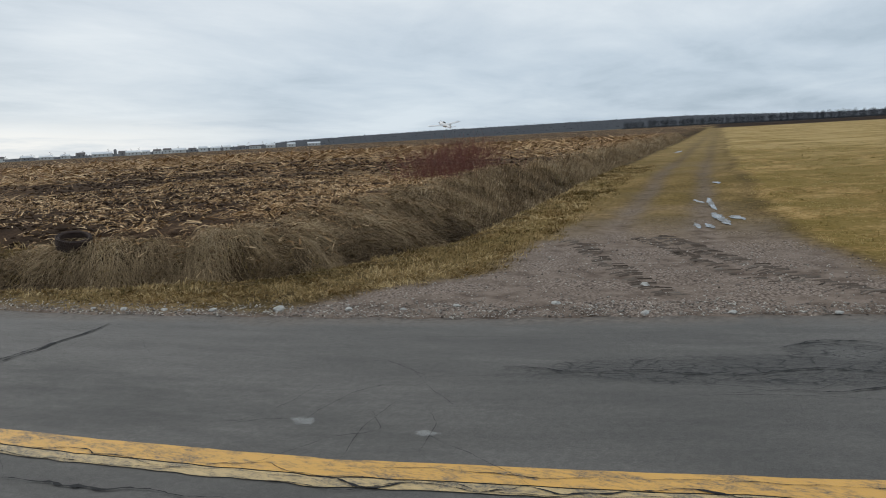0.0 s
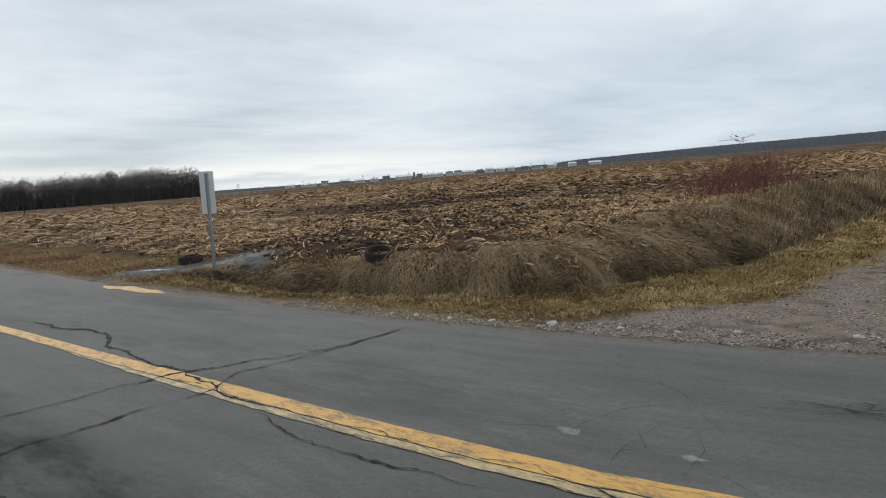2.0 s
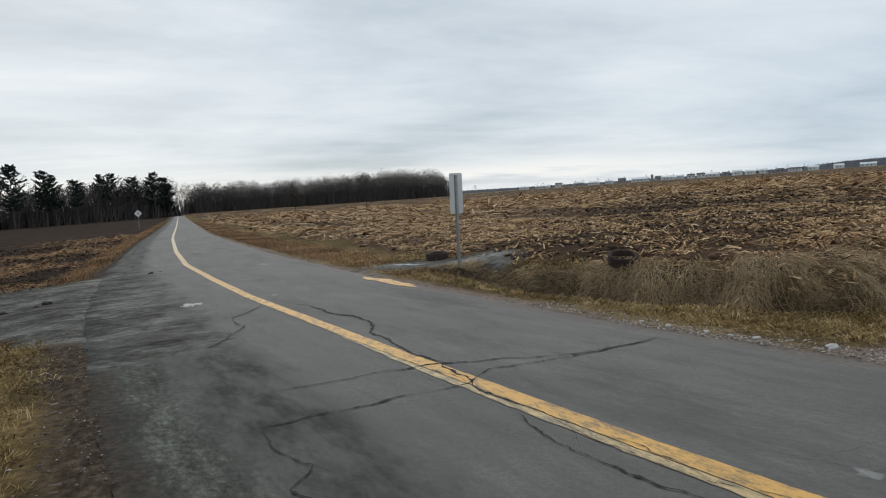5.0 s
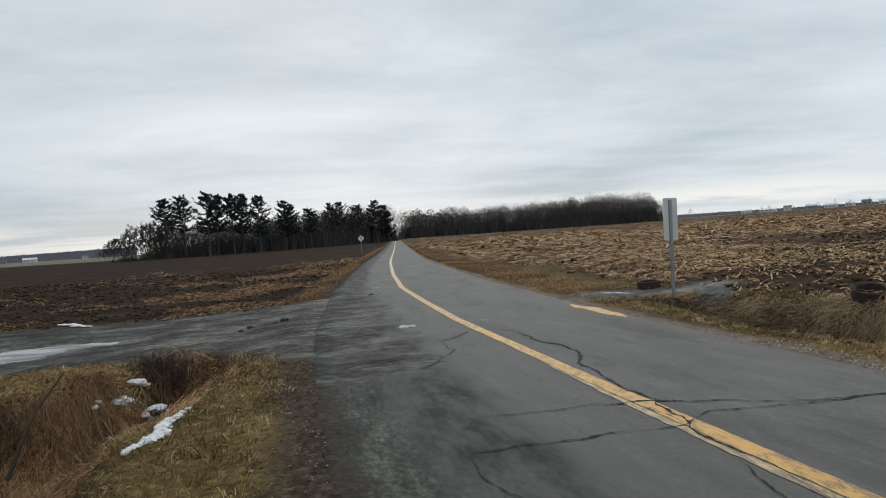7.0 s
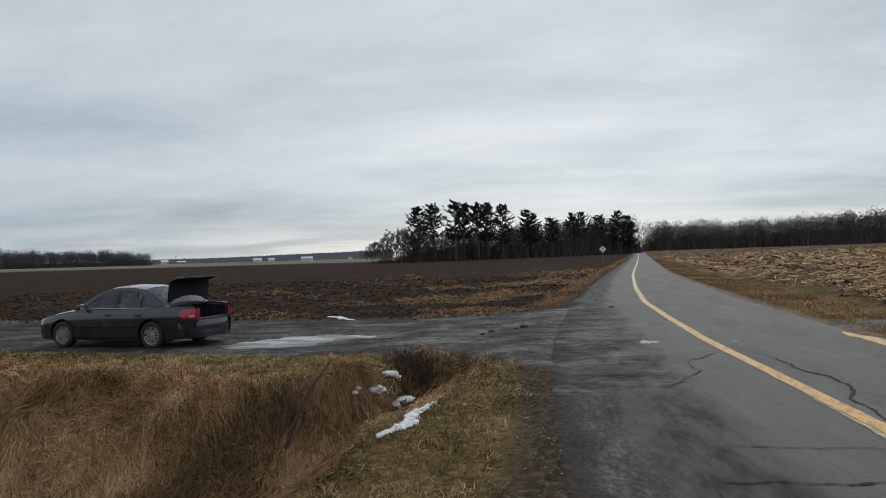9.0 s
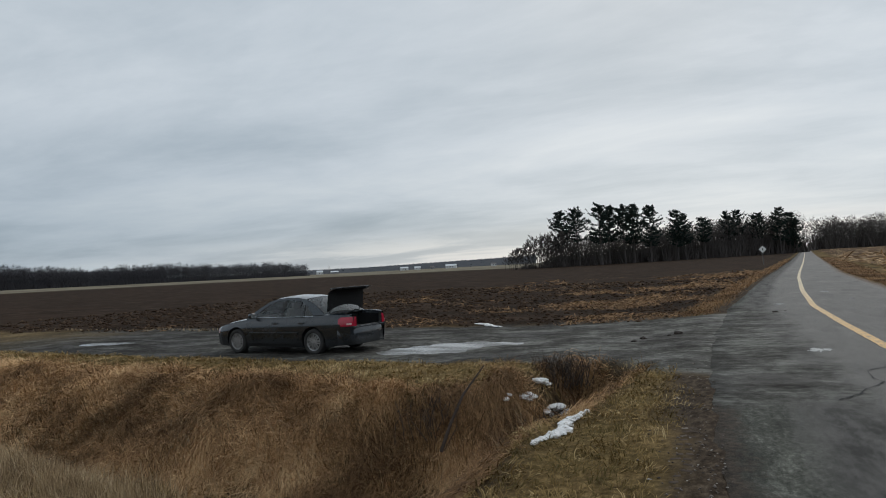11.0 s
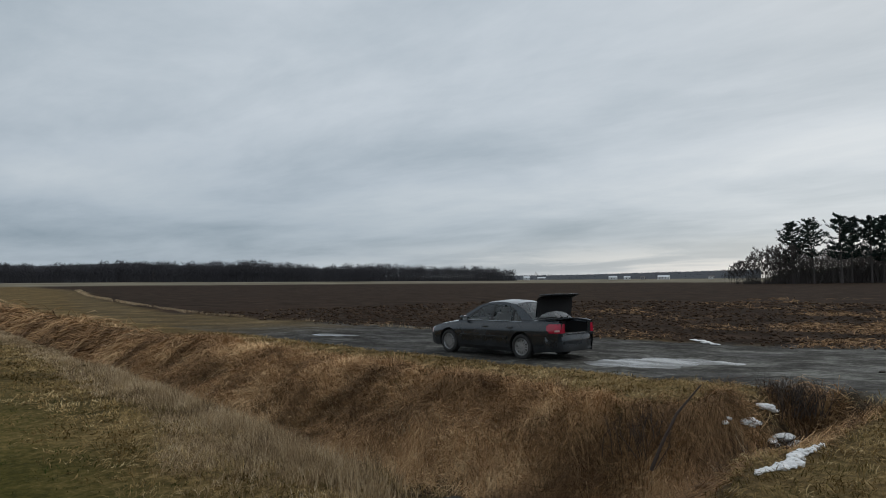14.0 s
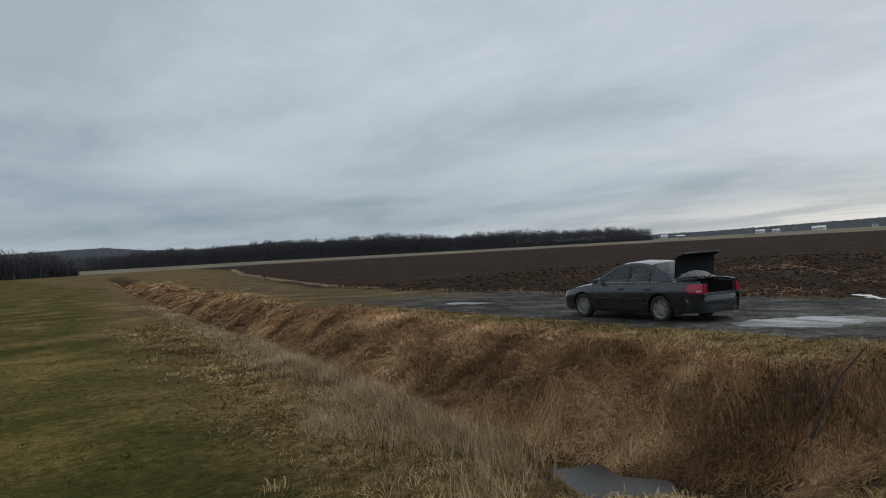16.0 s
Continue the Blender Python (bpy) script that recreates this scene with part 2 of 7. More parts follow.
def height(x, y):
    d = across_road(x, y)
    hf, hn = half_far(x), half_near(x)
    r = np.hypot(x, y)
    az = np.degrees(np.arctan2(-x, y)) % 360
    df, sf, gf = along(x, y, DITCH_FAR)
    dn, sn, gn = along(x, y, DITCH_NEAR)
    z = 0.05 * vnoise(x, y, 5.0, 11) + 0.02 * vnoise(x, y, 0.7, 12)
    gap = np.abs(d + (hn - hf) / 2) - (hf + hn) / 2
    road = step(-0.03, -0.28, gap)
    z = z * (1 - step(1.2, 0.0, np.abs(d + (hn - hf) / 2) - (hf + hn) / 2))
    field = step(hf + 2.0, hf + 5, d) * step(-6.5, -8.5, x - np.interp(y, [5, 13, 340], [0.2, 0, -38]))
    z = z + 0.32 * field + 0.05 * field * vnoise(x, y, 0.9, 21) * step(120, 40, r)
    south = step(2.0, 6.0, -d - hn)
    flat = step(0.8, -0.4, np.abs(x - drive_mid(y)) - drive_half(y)) * (d < -hn)
    z = z * (1 - 0.8 * flat)
    z = z - 0.07 * flat * step(0.1, 2.5, -d - hn) + south * (-0.14 + 0.07 * 0.6 * vnoise(x, y, 0.8, 22) * step(-19, -21, x) * step(120, 40, r))
    wf = ditch_width(sf, gf, 0) * (1 + 0.12 * vnoise(x, y, 1.5, 31))
    wn = ditch_width(sn, gn, 1) * (1 + 0.12 * vnoise(x, y, 1.5, 32))
    z = z - np.interp(sf, [0, 2, 5, 9, 500], [0.1, 0.45, 0.9, 1.15, 1.15]) * step(1, 0.05, df / wf)
    z = z - np.interp(sn, [0, 1, 4, 7, 500], [1.0, 1.15, 1.25, 1.3, 1.15]) * (0.55 * np.clip((1 - dn / wn) / 0.88, 0, 1) + 0.45 * step(1, 0.12, dn / wn))
    qf, qn = df / wf, dn / wn
    lump = step(1.35, 0.9, qf) * step(0.1, 0.35, qf) * (gf > 0) * (d > hf) + step(1.35, 0.9, qn) * step(0.1, 0.35, qn) * (gn < 0) * (d < -hn)
    z = z + lump * step(70, 30, r) * (np.where(y < 0, 0.20, 0.18) * vnoise(x, y, 1.1, 37, 2) + np.where(y < 0, 0.09, 0.05) * vnoise(x, y, 0.45, 38, 2))
    rise = np.interp(az, [0, 30, 60, 90, 110, 130, 160, 185, 270, 360], [3.2, 4.0, 3.8, 2.9, 2.4, 4.2, 5.6, 5.0, 2.4, 3.2])
    z = z + rise * step(50, 690, r) + 0.004 * np.maximum(r - 600, 0) * step(600, 1000, r)
    z = z - 0.05 * np.exp(-(((np.abs(x - track_mid(y)) - 0.72) / 0.26) ** 2)) * step(9, 14, y) * step(120, 60, y)
    z = z + 0.035 * step(-0.25, -0.02, gap) * step(1.5, 0.3, gap)
    for basin in BASINS:
        e = basin_reach(x, y, basin)
        w = step(2.3, 1.3, e)
        z = z * (1 - w) + w * (basin[5] - 0.035 + 0.035 * e * e + 0.045 * vnoise(x, y, 1.1, 35) + 0.02 * vnoise(x, y, 0.3, 36))
    z = z * (1 - road) - 0.10 * road
    return z


# ---------------------------------------------------------------- building aids
def fast_mesh(name, verts, tris, **attrs):
    me = bpy.data.meshes.new(name)
    verts, tris = np.asarray(verts, np.float32), np.asarray(tris, np.int32)
    w = tris.shape[1]
    me.vertices.add(len(verts)); me.vertices.foreach_set("co", verts.ravel())
    me.loops.add(tris.size); me.loops.foreach_set("vertex_index", tris.ravel())
    me.polygons.add(len(tris))
    me.polygons.foreach_set("loop_start", np.arange(0, tris.size, w, dtype=np.int32))
    me.polygons.foreach_set("loop_total", np.full(len(tris), w, np.int32))
    for key, val in attrs.items():
        val = np.asarray(val, np.float32)
        if val.ndim == 1:
            at = me.attributes.new(key, "FLOAT", "POINT"); at.data.foreach_set("value", val)
        else:
            at = me.attributes.new(key, "FLOAT_COLOR", "POINT")
            at.data.foreach_set("color", np.c_[val, np.ones(len(val), np.float32)].astype(np.float32).ravel())
    me.update(calc_edges=True)
    return me


def smooth(me):
    me.polygons.foreach_set("use_smooth", np.ones(len(me.polygons), bool))
    return me


def part(name, bm, material, parent=None, label="", soft=False):
    me = bpy.data.meshes.new(name)
    bm.to_mesh(me); bm.free()
    if soft:
        smooth(me)
    me.materials.append(material)
    ob = new(name, me)
    if parent is not None:
        ob.parent = parent
    return tagged(ob, label)


def thing(name, m, label, category, group="", kind=""):
    ob = new(name)
    ob.empty_display_size = 0.1
    ob.matrix_world = m
    return tagged(ob, label, category, group, kind)


def add_box(bm, cx, cy, cz, sx, sy, sz, bevel=0.0, m=None):
    r = bmesh.ops.create_cube(bm, size=1)
    bmesh.ops.scale(bm, vec=(sx, sy, sz), verts=r["verts"])
    if bevel:
        es = list({e for v in r["verts"] for e in v.link_edges})
        r2 = bmesh.ops.bevel(bm, geom=es, offset=bevel, segments=2, profile=0.7, affect="EDGES")
        vs = list({v for f in r2["faces"] for v in f.verts} | {v for v in r["verts"] if v.is_valid})
    else:
        vs = r["verts"]
    bmesh.ops.transform(bm, matrix=(m or Matrix()) @ Matrix.Translation((cx, cy, cz)), verts=vs)
    return vs


def add_tube(bm, pts, radius, sides=8, caps=True):
    rings = []
    for i, p in enumerate(pts):
        p = Vector(p)
        a, b = Vector(pts[max(i - 1, 0)]), Vector(pts[min(i + 1, len(pts) - 1)])
        q = (b - a).normalized().to_track_quat("Z", "Y")
        rad = radius[i] if isinstance(radius, (list, tuple)) else radius
        rings.append([bm.verts.new(p + q @ Vector((rad * math.cos(2 * math.pi * k / sides), rad * math.sin(2 * math.pi * k / sides), 0))) for k in range(sides)])
    for r0, r1 in zip(rings, rings[1:]):
        for k in range(sides):
            bm.faces.new((r0[k], r0[(k + 1) % sides], r1[(k + 1) % sides], r1[k]))
    if caps:
        bm.faces.new(rings[0][::-1]); bm.faces.new(rings[-1])


def add_lathe(bm, profile, sides=32, m=None, closed=False):
    """Turns (radius, height) pairs about the y axis."""
    m = m or Matrix()
    rings = [[bm.verts.new(m @ Vector((r * math.cos(2 * math.pi * k / sides), h, r * math.sin(2 * math.pi * k / sides)))) for k in range(sides)] for r, h in profile]
    pairs = list(zip(rings, rings[1:])) + ([(rings[-1], rings[0])] if closed else [])
    for r0, r1 in pairs:
        for k in range(sides):
            bm.faces.new((r0[k], r0[(k + 1) % sides], r1[(k + 1) % sides], r1[k]))


# ---------------------------------------------------------------- materials
class Mat:
    """A node material with short ways to add nodes."""

    def __init__(self, name, rough=0.8, metal=0.0, spec=0.5):
        self.mat = bpy.data.materials.new(name)
        self.mat.use_nodes = True
        self.nt = self.mat.node_tree
        self.bsdf = self.nt.nodes["Principled BSDF"]
        self.bsdf.inputs["Roughness"].default_value = rough
        self.bsdf.inputs["Metallic"].default_value = metal
        self.bsdf.inputs["Specular IOR Level"].default_value = spec
        self.tc = None

    def node(self, kind, **ins):
        n = self.nt.nodes.new(kind)
        for k, v in ins.items():
            self.set(n, k.replace("_", " "), v)
        return n

    def set(self, n, key, v):
        sock = n.inputs[int(key[1:])] if key[0] == "i" and key[1:].isdigit() else n.inputs[key]
        if isinstance(v, bpy.types.NodeSocket):
            self.nt.links.new(v, sock)
        else:
            sock.default_value = v

    def noise(self, scale, detail=4, rough=0.55, stretch=None, distort=0.0):
        if self.tc is None:
            self.tc = self.nt.nodes.new("ShaderNodeTexCoord").outputs["Object"]
        vec = self.tc
        if stretch:
            vec = self.node("ShaderNodeMapping", Vector=vec, Scale=stretch).outputs[0]
        return self.node("ShaderNodeTexNoise", Vector=vec, Scale=scale, Detail=detail, Roughness=rough, Distortion=distort).outputs[0]

    def voronoi(self, scale, feature="F1", stretch=None):
        self.noise(1) if self.tc is None else None
        vec = self.node("ShaderNodeMapping", Vector=self.tc, Scale=stretch).outputs[0] if stretch else self.tc
        n = self.node("ShaderNodeTexVoronoi", Vector=vec, Scale=scale)
        n.feature = feature
        return n

    def attr(self, name, out="Fac"):
        n = self.nt.nodes.new("ShaderNodeAttribute")
        n.attribute_name = name
        return n.outputs[out]

    def split(self, col):
        return self.node("ShaderNodeSeparateColor", Color=col).outputs

    def math(self, op, a, b=0.5, clamp=False):
        n = self.node("ShaderNodeMath", i0=a, i1=b)
        n.operation, n.use_clamp = op, clamp
        return n.outputs[0]

    def range(self, v, a, b, c=0.0, d=1.0):
        n = self.node("ShaderNodeMapRange", Value=v)
        n.interpolation_type = "SMOOTHSTEP"
        for key, val in (("From Min", a), ("From Max", b), ("To Min", c), ("To Max", d)):
            n.inputs[key].default_value = val
        return n.outputs[0]

    def ramp(self, v, *stops):
        n = self.node("ShaderNodeValToRGB", Fac=v)
        els = n.color_ramp.elements
        while len(els) < len(stops):
            els.new(0.5)
        for e, (p, c) in zip(els, stops):
            e.position, e.color = p, (*c, 1) if len(c) == 3 else c
        return n.outputs[0]

    def mix(self, f, a, b, mode="MIX"):
        n = self.nt.nodes.new("ShaderNodeMix")
        n.data_type, n.blend_type = "RGBA", mode
        self.set(n, "i0", f)
        for key, v in (("i6", a), ("i7", b)):
            self.set(n, key, (*v, 1) if isinstance(v, tuple) and len(v) == 3 else v)
        return n.outputs[2]

    def bump(self, h, strength=0.4, dist=0.02):
        self.set(self.bsdf, "Normal", self.node("ShaderNodeBump", Height=h, Strength=strength, Distance=dist).outputs[0])
        return self

    def color(self, c):
        self.set(self.bsdf, "Base Color", (*c, 1) if isinstance(c, tuple) and len(c) == 3 else c)
        return self

    def rough(self, v):
        self.set(self.bsdf, "Roughness", v)
        return self


def plain(name, col, rough=0.6, metal=0.0, vary=0.12, scale=6.0, spec=0.5, bump=0.0):
    m = Mat(name, rough, metal, spec)
    n = m.noise(scale, 5, 0.6)
    lo, hi = tuple(c * (1 - vary) for c in col), tuple(min(1, c * (1 + vary)) for c in col)
    m.color(m.ramp(n, (0.3, lo), (0.7, hi)))
    if bump:
        m.bump(m.noise(scale * 8, 3), bump, 0.01)
    return m.mat


def make_ground():
    m = Mat("ground_mix", 0.95, spec=0.12)
    a = m.split(m.attr("zone_a", "Color"))
    b = m.split(m.attr("zone_b", "Color"))
    c = m.split(m.attr("zone_c", "Color"))
    fine, mid, big = m.noise(28, 5, 0.65), m.noise(3.0, 5, 0.6), m.noise(0.35, 4, 0.55)
    tuft = m.noise(9, 5, 0.7, stretch=(1, 1, 0.3))
    col = m.ramp(m.math("ADD", m.math("MULTIPLY", tuft, 0.6), m.math("MULTIPLY", big, 0.4)),
                 (0.38, (0.036, 0.025, 0.011)), (0.5, (0.120, 0.081, 0.035)), (0.62, (0.26, 0.178, 0.082)))
    green = m.range(m.noise(0.55, 4, 0.6), 0.45, 0.68)
    col = m.mix(m.math("MULTIPLY", green, 0.3), col, (0.100, 0.082, 0.028))
    patch = m.noise(0.75, 6, 0.7, stretch=(1.4, 0.6, 1))
    lawn = m.ramp(m.math("ADD", m.math("MULTIPLY", tuft, 0.55), m.math("MULTIPLY", patch, 0.45)),
                  (0.40, (0.135, 0.088, 0.026)), (0.5, (0.33, 0.21, 0.078)), (0.61, (0.54, 0.365, 0.165)))
    lawn = m.mix(m.range(m.noise(0.30, 8, 0.75), 0.40, 0.56, 0.05, 0.85), lawn, m.mix(tuft, (0.105, 0.082, 0.020), (0.26, 0.180, 0.056)))
    inland = m.range(m.node("ShaderNodeSeparateXYZ", Vector=m.tc).outputs[1], 14, 70)
    lawn = m.mix(m.math("MULTIPLY", inland, m.range(m.noise(0.12, 6, 0.75), 0.40, 0.58, 0.15, 0.8)), lawn, m.mix(tuft, (0.36, 0.255, 0.10), (0.62, 0.46, 0.23)))
    col = m.mix(b[1], col, lawn)
    lawn2 = m.ramp(m.math("ADD", m.math("MULTIPLY", tuft, 0.45), m.math("MULTIPLY", big, 0.55)),
                   (0.36, (0.030, 0.033, 0.007)), (0.5, (0.078, 0.067, 0.016)), (0.61, (0.185, 0.130, 0.048)))
    col = m.mix(c[0], col, lawn2)
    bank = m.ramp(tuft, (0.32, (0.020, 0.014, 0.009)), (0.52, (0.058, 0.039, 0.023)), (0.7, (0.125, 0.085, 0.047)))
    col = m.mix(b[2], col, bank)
    soil = m.ramp(m.math("ADD", m.math("MULTIPLY", mid, 0.5), m.math("MULTIPLY", fine, 0.5)),
                  (0.38, (0.022, 0.013, 0.008)), (0.5, (0.066, 0.040, 0.024)), (0.64, (0.145, 0.092, 0.055)))
    straw_n = m.noise(5.5, 6, 0.7, stretch=(1.0, 2.2, 1))
    dark = m.range(m.noise(0.07, 4, 0.6), 0.50, 0.60)
    amount = m.math("SUBTRACT", straw_n, m.math("MULTIPLY", dark, 0.10))
    amount = m.math("ADD", amount, m.math("MULTIPLY", m.math("SUBTRACT", m.noise(0.8, 6, 0.75, stretch=(0.35, 1.5, 1)), 0.5), 0.70))
    amount = m.math("ADD", amount, m.math("MULTIPLY", m.math("SUBTRACT", m.noise(0.16, 5, 0.7, stretch=(0.25, 1.3, 1)), 0.5), 0.30))
    amount = m.math("ADD", amount, m.math("MULTIPLY", m.math("SUBTRACT", m.noise(0.42, 4, 0.6, stretch=(0.05, 1.0, 1)), 0.5), 0.45))
    straw = m.mix(m.range(amount, 0.52, 0.62), soil, m.mix(fine, (0.30, 0.185, 0.092), (0.56, 0.40, 0.225)))
    col = m.mix(a[0], col, straw)
    rough_soil = m.noise(0.42, 9, 0.78, stretch=(1.0, 0.7, 1))
    clod = m.ramp(m.math("ADD", m.math("MULTIPLY", rough_soil, 0.6), m.math("MULTIPLY", fine, 0.4)),
                  (0.40, (0.0095, 0.0062, 0.0043)), (0.50, (0.028, 0.0178, 0.0118)), (0.61, (0.085, 0.055, 0.037)))
    clod = m.mix(m.range(m.noise(0.12, 5, 0.65, stretch=(1.0, 0.4, 1)), 0.48, 0.70), clod, (0.042, 0.025, 0.016))
    trash = m.range(m.noise(2.2, 5, 0.7), 0.60, 0.72)
    clod = m.mix(m.math("MULTIPLY", trash, 0.35), clod, (0.15, 0.105, 0.06))
    col = m.mix(a[1], col, clod)
    peb = m.voronoi(34)
    gravel = m.ramp(peb.outputs["Distance"], (0.0, (0.43, 0.36, 0.305)), (0.45, (0.235, 0.185, 0.152)), (0.8, (0.10, 0.077, 0.063)))
    mudcol = m.ramp(mid, (0.36, (0.115, 0.086, 0.068)), (0.6, (0.245, 0.193, 0.158)))
    gravel = m.mix(m.range(m.noise(1.1, 4), 0.40, 0.6), gravel, mudcol)
    col = m.mix(a[2], col, gravel)
    mud_n = m.math("ADD", m.math("MULTIPLY", m.noise(0.7, 6, 0.7, stretch=(1.15, 0.8, 1)), 0.6), m.math("MULTIPLY", m.noise(6, 6, 0.7, stretch=(1.1, 0.9, 1)), 0.4))
    mud_n = m.math("ADD", mud_n, m.math("MULTIPLY", m.math("SUBTRACT", m.noise(2.6, 6, 0.7, stretch=(1.6, 0.35, 1), distort=0.6), 0.5), 0.22))
    mud_n = m.math("ADD", mud_n, m.math("MULTIPLY", m.math("SUBTRACT", m.attr("dry"), 0.50), 0.09))
    wetc = m.ramp(mud_n, (0.41, (0.020, 0.017, 0.014)), (0.51, (0.062, 0.059, 0.051)), (0.62, (0.19, 0.187, 0.167)))
    col = m.mix(b[0], col, wetc)
    side = m.ramp(m.noise(11, 6, 0.7, stretch=(0.7, 1.3, 1)), (0.34, (0.026, 0.019, 0.014)), (0.52, (0.062, 0.046, 0.033)), (0.70, (0.13, 0.10, 0.072)))
    col = m.mix(c[2], col, side)
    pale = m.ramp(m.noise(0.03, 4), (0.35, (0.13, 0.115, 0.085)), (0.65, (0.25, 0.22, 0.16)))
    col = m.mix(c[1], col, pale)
    m.color(col)
    m.set(m.bsdf, "Specular IOR Level", m.range(b[0], 0.0, 1.0, 0.03, 0.15))
    wet = m.math("MULTIPLY", b[0], m.range(m.noise(0.8, 5, 0.6, stretch=(1.4, 0.8, 1)), 0.45, 0.62))
    m.rough(m.range(wet, 0.0, 1.0, 0.95, 0.66))
    h = m.math("ADD", m.math("MULTIPLY", mid, 1.0), m.math("MULTIPLY", fine, 0.35))
    m.bump(h, 0.55, 0.06)
    return m.mat


def make_asphalt():
    m = Mat("worn_asphalt", 0.75, spec=0.25)
    ac = m.attr("across")
    place = m.nt.nodes.new("ShaderNodeTexCoord").outputs["Object"]
    # along the road and across it, so that wear runs with the traffic
    m.tc = m.node("ShaderNodeCombineXYZ", X=m.node("ShaderNodeSeparateXYZ", Vector=place).outputs[0], Y=ac).outputs[0]
    big, mid = m.noise(0.30, 5, 0.65, stretch=(0.5, 1.2, 1)), m.noise(2.0, 6, 0.65, stretch=(0.35, 1.6, 1))
    grain = m.noise(160, 3, 0.7)
    tone = m.math("ADD", m.math("MULTIPLY", big, 0.6), m.math("MULTIPLY", mid, 0.4))
    col = m.ramp(tone, (0.36, (0.078, 0.073, 0.067)), (0.5, (0.148, 0.139, 0.128)), (0.64, (0.232, 0.219, 0.203)))
    mottle = m.math("ADD", m.math("MULTIPLY", m.noise(22, 5, 0.7), 0.5), m.math("MULTIPLY", m.noise(75, 3, 0.7), 0.5))
    col = m.mix(m.range(mottle, 0.36, 0.60, 0.0, 0.7), col, m.mix(0.5, col, (0.032, 0.031, 0.029)))
    stain = m.range(m.noise(0.7, 6, 0.68, stretch=(0.30, 1.1, 1)), 0.50, 0.66)
    col = m.mix(m.math("MULTIPLY", stain, 0.55), col, (0.056, 0.054, 0.051))
    speck = m.range(m.voronoi(120).outputs["Distance"], 0.30, 0.12)
    col = m.mix(m.math("MULTIPLY", speck, 0.22), col, (0.27, 0.262, 0.245))
    # a band of alligator cracking and a shallow broken patch in the far lane
    xy = m.node("ShaderNodeSeparateXYZ", Vector=place).outputs
    wobbly = m.math("MULTIPLY", m.math("SUBTRACT", m.noise(2.6, 6, 0.7, stretch=(0.6, 1.2, 1)), 0.5), 2.2)
    side = m.math("DIVIDE", m.math("SUBTRACT", xy[1], m.math("ADD", m.math("MULTIPLY", xy[0], 0.33), 5.12)), 0.36)
    ends = m.math("DIVIDE", m.math("ADD", xy[0], 0.1), 1.9)
    band = m.math("ADD", m.math("ADD", m.math("MULTIPLY", side, side), m.math("MULTIPLY", ends, ends)), wobbly)
    band = m.range(band, 1.15, 0.35)
    hole = m.math("ADD", m.math("POWER", m.math("ABSOLUTE", m.math("DIVIDE", m.math("SUBTRACT", xy[0], 0.22), 0.42)), 2.0), m.math("POWER", m.math("ABSOLUTE", m.math("DIVIDE", m.math("SUBTRACT", xy[1], 5.55), 0.27)), 2.0))
    hole = m.math("ADD", hole, m.math("MULTIPLY", wobbly, 0.35))
    broken = m.math("MAXIMUM", band, m.range(hole, 1.1, 0.8))
    net = m.range(m.voronoi(13, "DISTANCE_TO_EDGE", stretch=(0.55, 1.25, 1)).outputs["Distance"], 0.10, 0.015)
    net = m.math("MULTIPLY", net, m.range(m.noise(7, 5, 0.7), 0.40, 0.56))
    col = m.mix(m.math("MULTIPLY", broken, m.range(mottle, 0.38, 0.60, 0.18, 0.62)), col, (0.040, 0.039, 0.038))
    col = m.mix(m.math("MULTIPLY", m.math("MULTIPLY", broken, net), 0.85), col, (0.016, 0.016, 0.016))
    col = m.mix(m.math("MULTIPLY", m.range(hole, 0.55, 0.1), m.range(mottle, 0.44, 0.58, 0.0, 0.55)), col, (0.21, 0.20, 0.19))
    # far side: dust blown in from the verge
    dust = m.range(m.math("ADD", m.attr("edge"), m.math("MULTIPLY", m.math("SUBTRACT", m.noise(1.6, 7, 0.75, stretch=(0.5, 1.0, 1)), 0.5), 0.9)), 0.42, 0.02)
    col = m.mix(m.math("MULTIPLY", dust, 0.75), col, m.ramp(m.noise(14, 5, 0.7), (0.35, (0.07, 0.054, 0.042)), (0.65, (0.22, 0.18, 0.145))))
    # near side: a wheel-darkened band, then a rough dusty rim, then mud
    wander = m.math("SUBTRACT", m.noise(0.7, 6, 0.65, stretch=(0.30, 1.2, 1)), 0.5)
    shifted = m.math("ADD", ac, m.math("MULTIPLY", wander, 1.1))
    mouth = m.attr("dirt")
    ragged = m.range(m.noise(2.4, 8, 0.72, stretch=(0.42, 1.1, 1)), 0.34, 0.64, 0.40, 1.0)
    smear = m.math("MULTIPLY", m.math("MULTIPLY", m.range(shifted, -1.0, -1.45), m.range(shifted, -2.35, -1.85, 0.35, 1.0)), ragged)
    smear = m.math("MULTIPLY", smear, m.range(mouth, 0.15, 0.9, 1.0, 0.15))
    col = m.mix(m.math("MULTIPLY", smear, 0.78), col, m.ramp(mottle, (0.35, (0.024, 0.024, 0.023)), (0.65, (0.050, 0.049, 0.046))))
    rim = m.range(shifted, -1.85, -2.35)
    crumb = m.math("ADD", m.math("MULTIPLY", m.noise(2.2, 7, 0.75, stretch=(0.4, 1.2, 1)), 0.5), m.math("MULTIPLY", m.noise(17, 6, 0.8, stretch=(0.7, 1.1, 1)), 0.5))
    dirt = m.ramp(crumb, (0.41, (0.018, 0.019, 0.014)), (0.49, (0.044, 0.046, 0.036)), (0.56, (0.095, 0.097, 0.079)), (0.64, (0.22, 0.218, 0.187)))
    col = m.mix(m.math("MULTIPLY", rim, 0.92), col, dirt)
